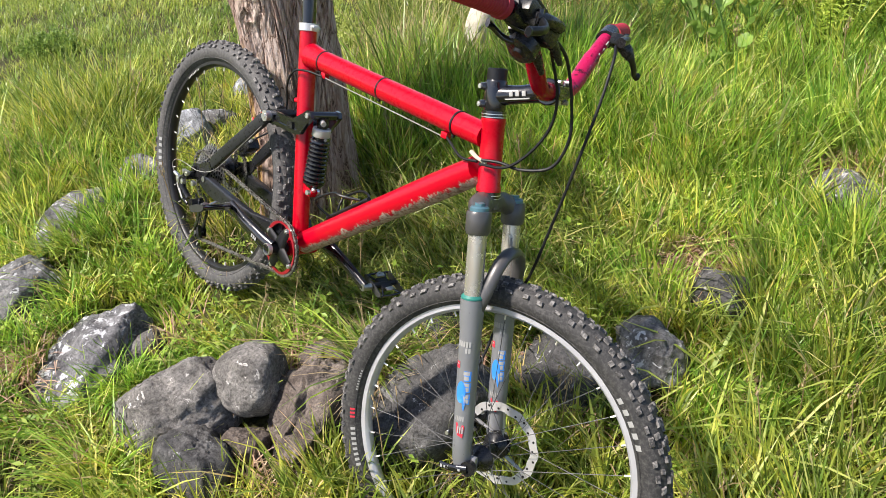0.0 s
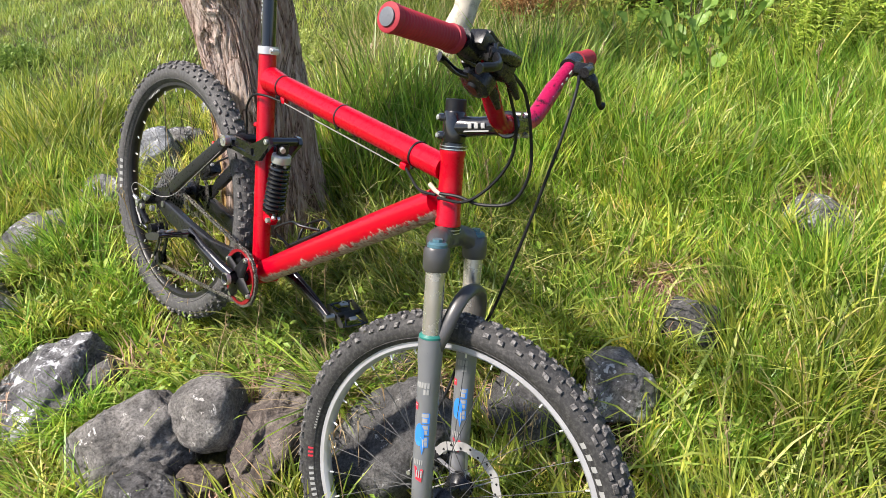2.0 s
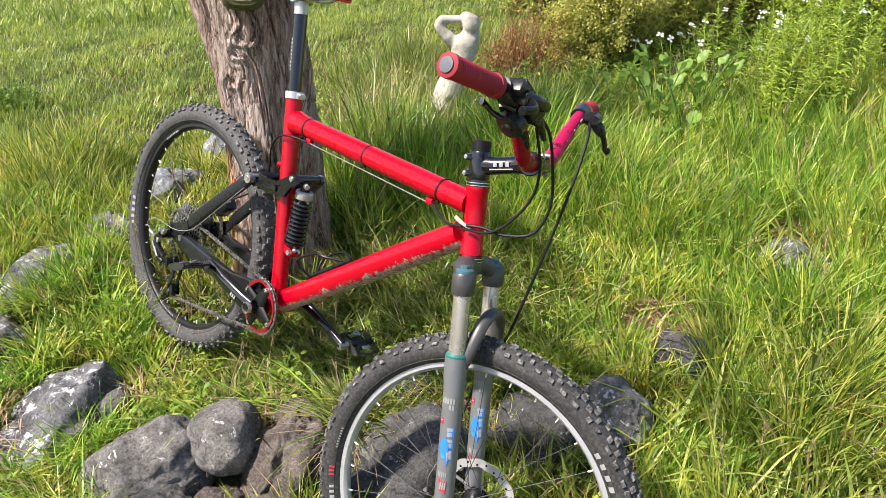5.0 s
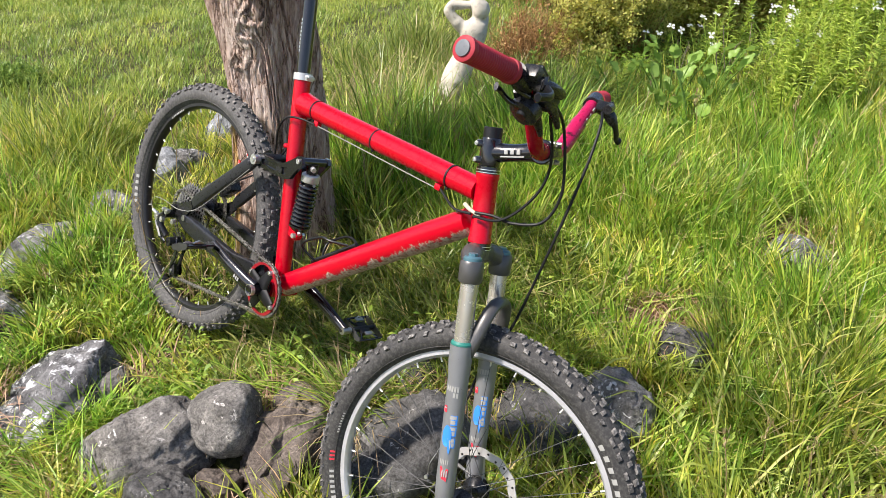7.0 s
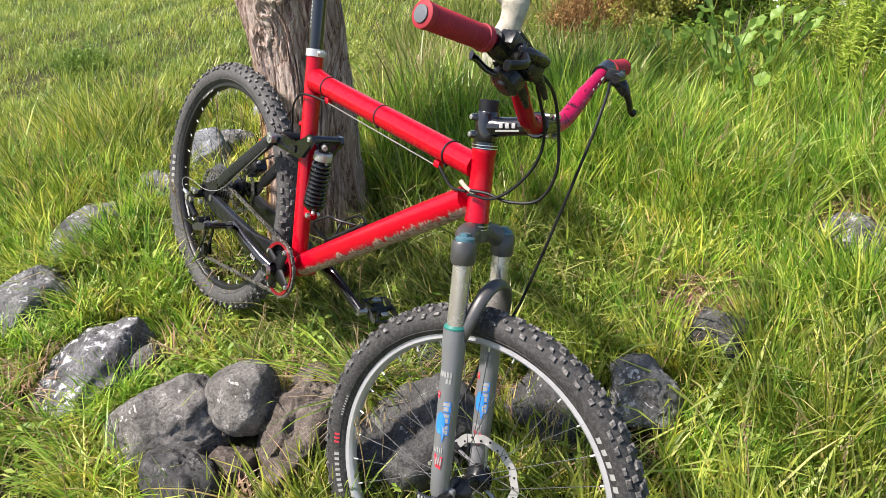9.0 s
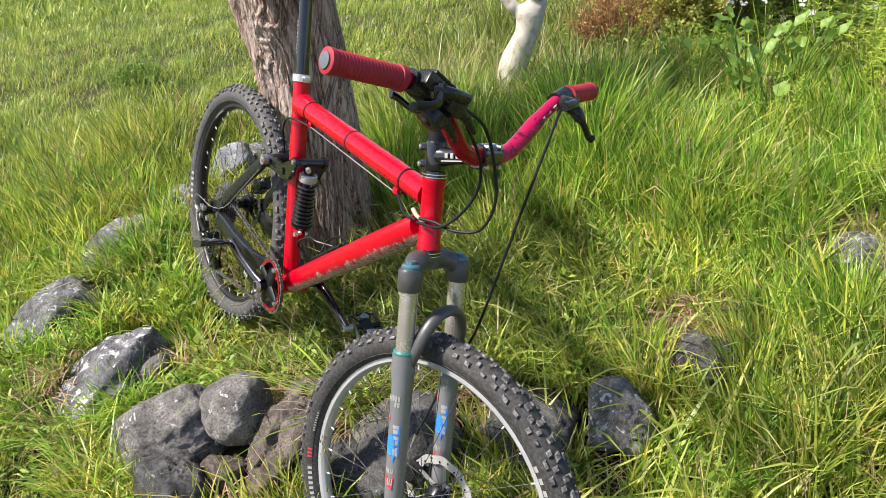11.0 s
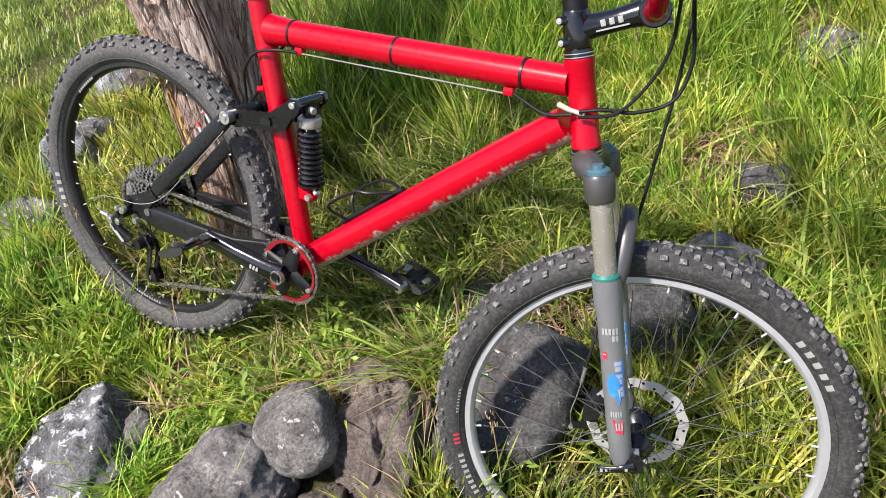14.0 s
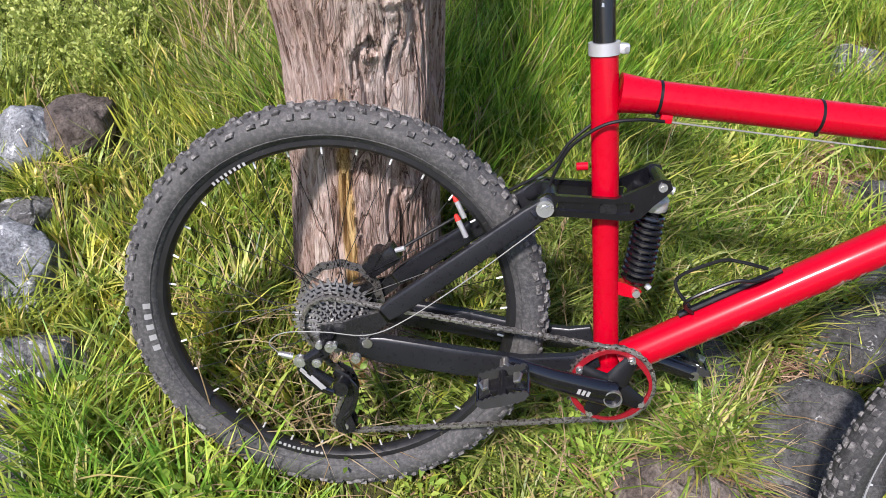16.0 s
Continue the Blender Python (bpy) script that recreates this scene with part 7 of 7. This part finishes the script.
# small leafy weeds low among the blades, too many to count
def ground_weeds(name, label, n, x0, x1, y0, y1, leaf_l, mat, seed):
    rng = np.random.default_rng(seed)
    cx, cy = rng.uniform(x0, x1, n), rng.uniform(y0, y1, n)
    ok = free_of_stones(cx, cy, 1.0)
    cx, cy = cx[ok], cy[ok]
    n, each = len(cx), 14
    q = np.repeat(np.arange(n), each)
    a = rng.uniform(0, 6.2832, n * each)
    out, hi = rng.uniform(0.004, 0.034, n * each), rng.uniform(0.02, 0.085, n * each)
    c = np.stack([cx[q] + out * np.cos(a), cy[q] + out * np.sin(a), ground_z(cx[q], cy[q]) + hi * rng.uniform(0.6, 1.3, n)[q]], -1)
    ax = np.stack([np.cos(a), np.sin(a), rng.uniform(0.0, 0.8, n * each)], -1)
    L = leaf_l * rng.uniform(0.6, 1.3, n * each)
    v, f = folded_leaves(c, ax, np.array((0, 0, 1.0)) + rng.normal(0, 0.25, (n * each, 3)), L, L * 0.42)
    tagged(fast_mesh(name, v, f, mat), label, "weed", kind="stuff")


ground_weeds("ground_weeds", "small leafy weeds low in the grass", 520, -1.5, 0.7, 1.15, 2.4, 0.024, HERB, 401)
ground_weeds("ground_weeds", "small leafy weeds on the bank", 450, 0.3, 1.7, 1.0, 2.6, 0.022, HERB, 402)
ground_weeds("ground_weeds", "small leafy weeds under the shrubs", 900, 0.2, 2.2, 2.5, 3.5, 0.030, HERB, 403)
for px, py, w, sd2 in ((-0.50, 3.28, 0.22, 52), (-0.64, 3.12, 0.20, 54), (-0.33, 3.20, 0.20, 55), (-0.46, 3.06, 0.18, 56), (-0.56, 3.46, 0.22, 57), (-1.92, 3.75, 0.24, 58), (-0.05, 3.35, 0.22, 59), (0.15, 3.15, 0.18, 60)):
    bush("creeping_weed", "low mat of small-leaved yellow-green weed", (px, py, gz(px, py)), w, 0.16, 0.13, 300, 30, 0.014, 0.007, DEEP if sd2 == 58 else CREEP, HERB, sd2, 0.0010)


def broad_plant(at, n, size, seed, label):
    """A rosette of large cupped leaves on stalks."""
    rnd = random.Random(seed)
    base = new("broadleaf_plant")
    base.location = at
    tagged(base, label, "plant")
    for k in range(n):
        a = rnd.uniform(0, 2 * math.pi)
        reach, high = rnd.uniform(0.03, 0.15), rnd.uniform(0.12, 0.32)
        tip = Vector((reach * math.cos(a), reach * math.sin(a), high))
        bm = bmesh.new()
        tube(bm, smooth_line([(0, 0, -0.02), tip * 0.5 + Vector((0, 0, 0.04)), tip], 3), 0.0022, 5, False)
        L, W = size * rnd.uniform(0.8, 1.3), size * rnd.uniform(0.85, 1.15)
        d = Vector((math.cos(a) * 0.7, math.sin(a) * 0.5 + 0.15, rnd.uniform(0.1, 1.0))).normalized()
        s = d.cross(Vector((0, 0, 1))).normalized()
        u = s.cross(d)
        rows = []
        for i in range(6):
            t = i / 5
            w = W * math.sin(math.pi * min(0.97, 0.10 + 0.90 * t)) ** 0.6
            c = tip + d * L * t - u * (-0.10 * L * t * t)
            rows.append([bm.verts.new(c + s * w * j * 0.5 + u * (0.22 * w * abs(j) + 0.004 * math.sin(9 * t + j * 2))) for j in (-1, -0.5, 0, 0.5, 1)])
        for p, q in zip(rows, rows[1:]):
            for j in range(4):
                bm.faces.new((p[j], p[j + 1], q[j + 1], q[j]))
        part("leaf", bm, BROAD, base)
    return base


broad_plant((0.90, 2.62, gz(0.90, 2.62)), 22, 0.050, 41, "broad-leaved green plant in the grass")
broad_plant((1.06, 2.66, gz(1.06, 2.66)), 13, 0.046, 42, "broad-leaved green plant in the grass")
broad_plant((0.74, 2.66, gz(0.74, 2.66)), 9, 0.046, 43, "broad-leaved green plant in the grass")
broad_plant((0.94, 2.44, gz(0.94, 2.44)), 5, 0.048, 44, "small broad-leaved plant low in the grass")


def flower_weed(at, high, heads, seed):
    rnd = random.Random(seed)
    base = new("white_flower_weed")
    base.location = at
    tagged(base, "thin weed with small white flowers", "flower", "white flowers in the grass")
    bm = bmesh.new()
    tops = []
    for _ in range(heads):
        t = Vector((rnd.gauss(0, 0.06), rnd.gauss(0, 0.05), high * rnd.uniform(0.7, 1.1)))
        tube(bm, smooth_line([(0, 0, -0.02), (t.x * 0.3, t.y * 0.3, t.z * 0.5), t], 3), 0.0016, 4, False)
        tops.append(t)
    part("stalk", bm, HERB, base)
    for t in tops:
        bm = bmesh.new()
        tilt = Matrix.Rotation(rnd.uniform(0.2, 1.1), 3, (1, rnd.uniform(-0.6, 0.6), 0))
        for k in range(4):
            a = math.pi / 2 * k + rnd.random()
            c, s = math.cos(a), math.sin(a)
            q = [(0, 0, 0), (0.011 * c - 0.0062 * s, 0.011 * s + 0.0062 * c, 0.003), (0.0165 * c, 0.0165 * s, 0.001), (0.011 * c + 0.0062 * s, 0.011 * s - 0.0062 * c, 0.003)]
            bm.faces.new([bm.verts.new(t + tilt @ Vector(p)) for p in q])
        part("blossom", bm, PETAL, base)


for k in range(14):
    near = k < 4
    px, py = (rc.uniform(0.75, 1.35), rc.uniform(2.55, 2.9)) if near else (rc.uniform(1.0, 1.75), rc.uniform(2.75, 3.15))
    flower_weed((px, py, gz(px, py)), rc.uniform(0.24, 0.34) if near else rc.uniform(0.26, 0.42), rc.randint(1, 2) if near else rc.randint(2, 5), 60 + k)


# dry seed stalks standing in the grass
def seed_stalk(at, high, lean, seed):
    rnd = random.Random(seed)
    bm = bmesh.new()
    top = Vector((lean[0], lean[1], high))
    tube(bm, smooth_line([(0, 0, -0.02), top * 0.5 + Vector((0, 0, 0.02)), top], 4), 0.0012, 4, False)
    for k in range(26):
        p = top + Vector((lean[0] * 0.12 * k / 26 + rnd.gauss(0, 0.004), lean[1] * 0.12 * k / 26 + rnd.gauss(0, 0.004), 0.050 * k / 26 - 0.02))
        a = rnd.uniform(0, 6.28)
        bm.faces.new([bm.verts.new(p), bm.verts.new(p + Vector((0.003 * math.cos(a), 0.003 * math.sin(a), 0.006))), bm.verts.new(p + Vector((0, 0, 0.012)))])
    me = bpy.data.meshes.new("seed_stalk")
    bm.to_mesh(me)
    bm.free()
    me.materials.append(STRAW)
    ob = new("seed_stalk", me)
    ob.location = at
    tagged(ob, "dry brown grass seed stalk", "grass stalk", "seed stalks in the grass")


for k in range(170):
    px, py = rc.uniform(-1.7, 1.6), rc.uniform(0.7, 3.0)
    if free_of_stones(np.array([px]), np.array([py]), 1.1)[0]:
        seed_stalk((px, py, gz(px, py)), rc.uniform(0.12, 0.28), (rc.uniform(-0.06, 0.06), rc.uniform(-0.06, 0.06)), 200 + k)
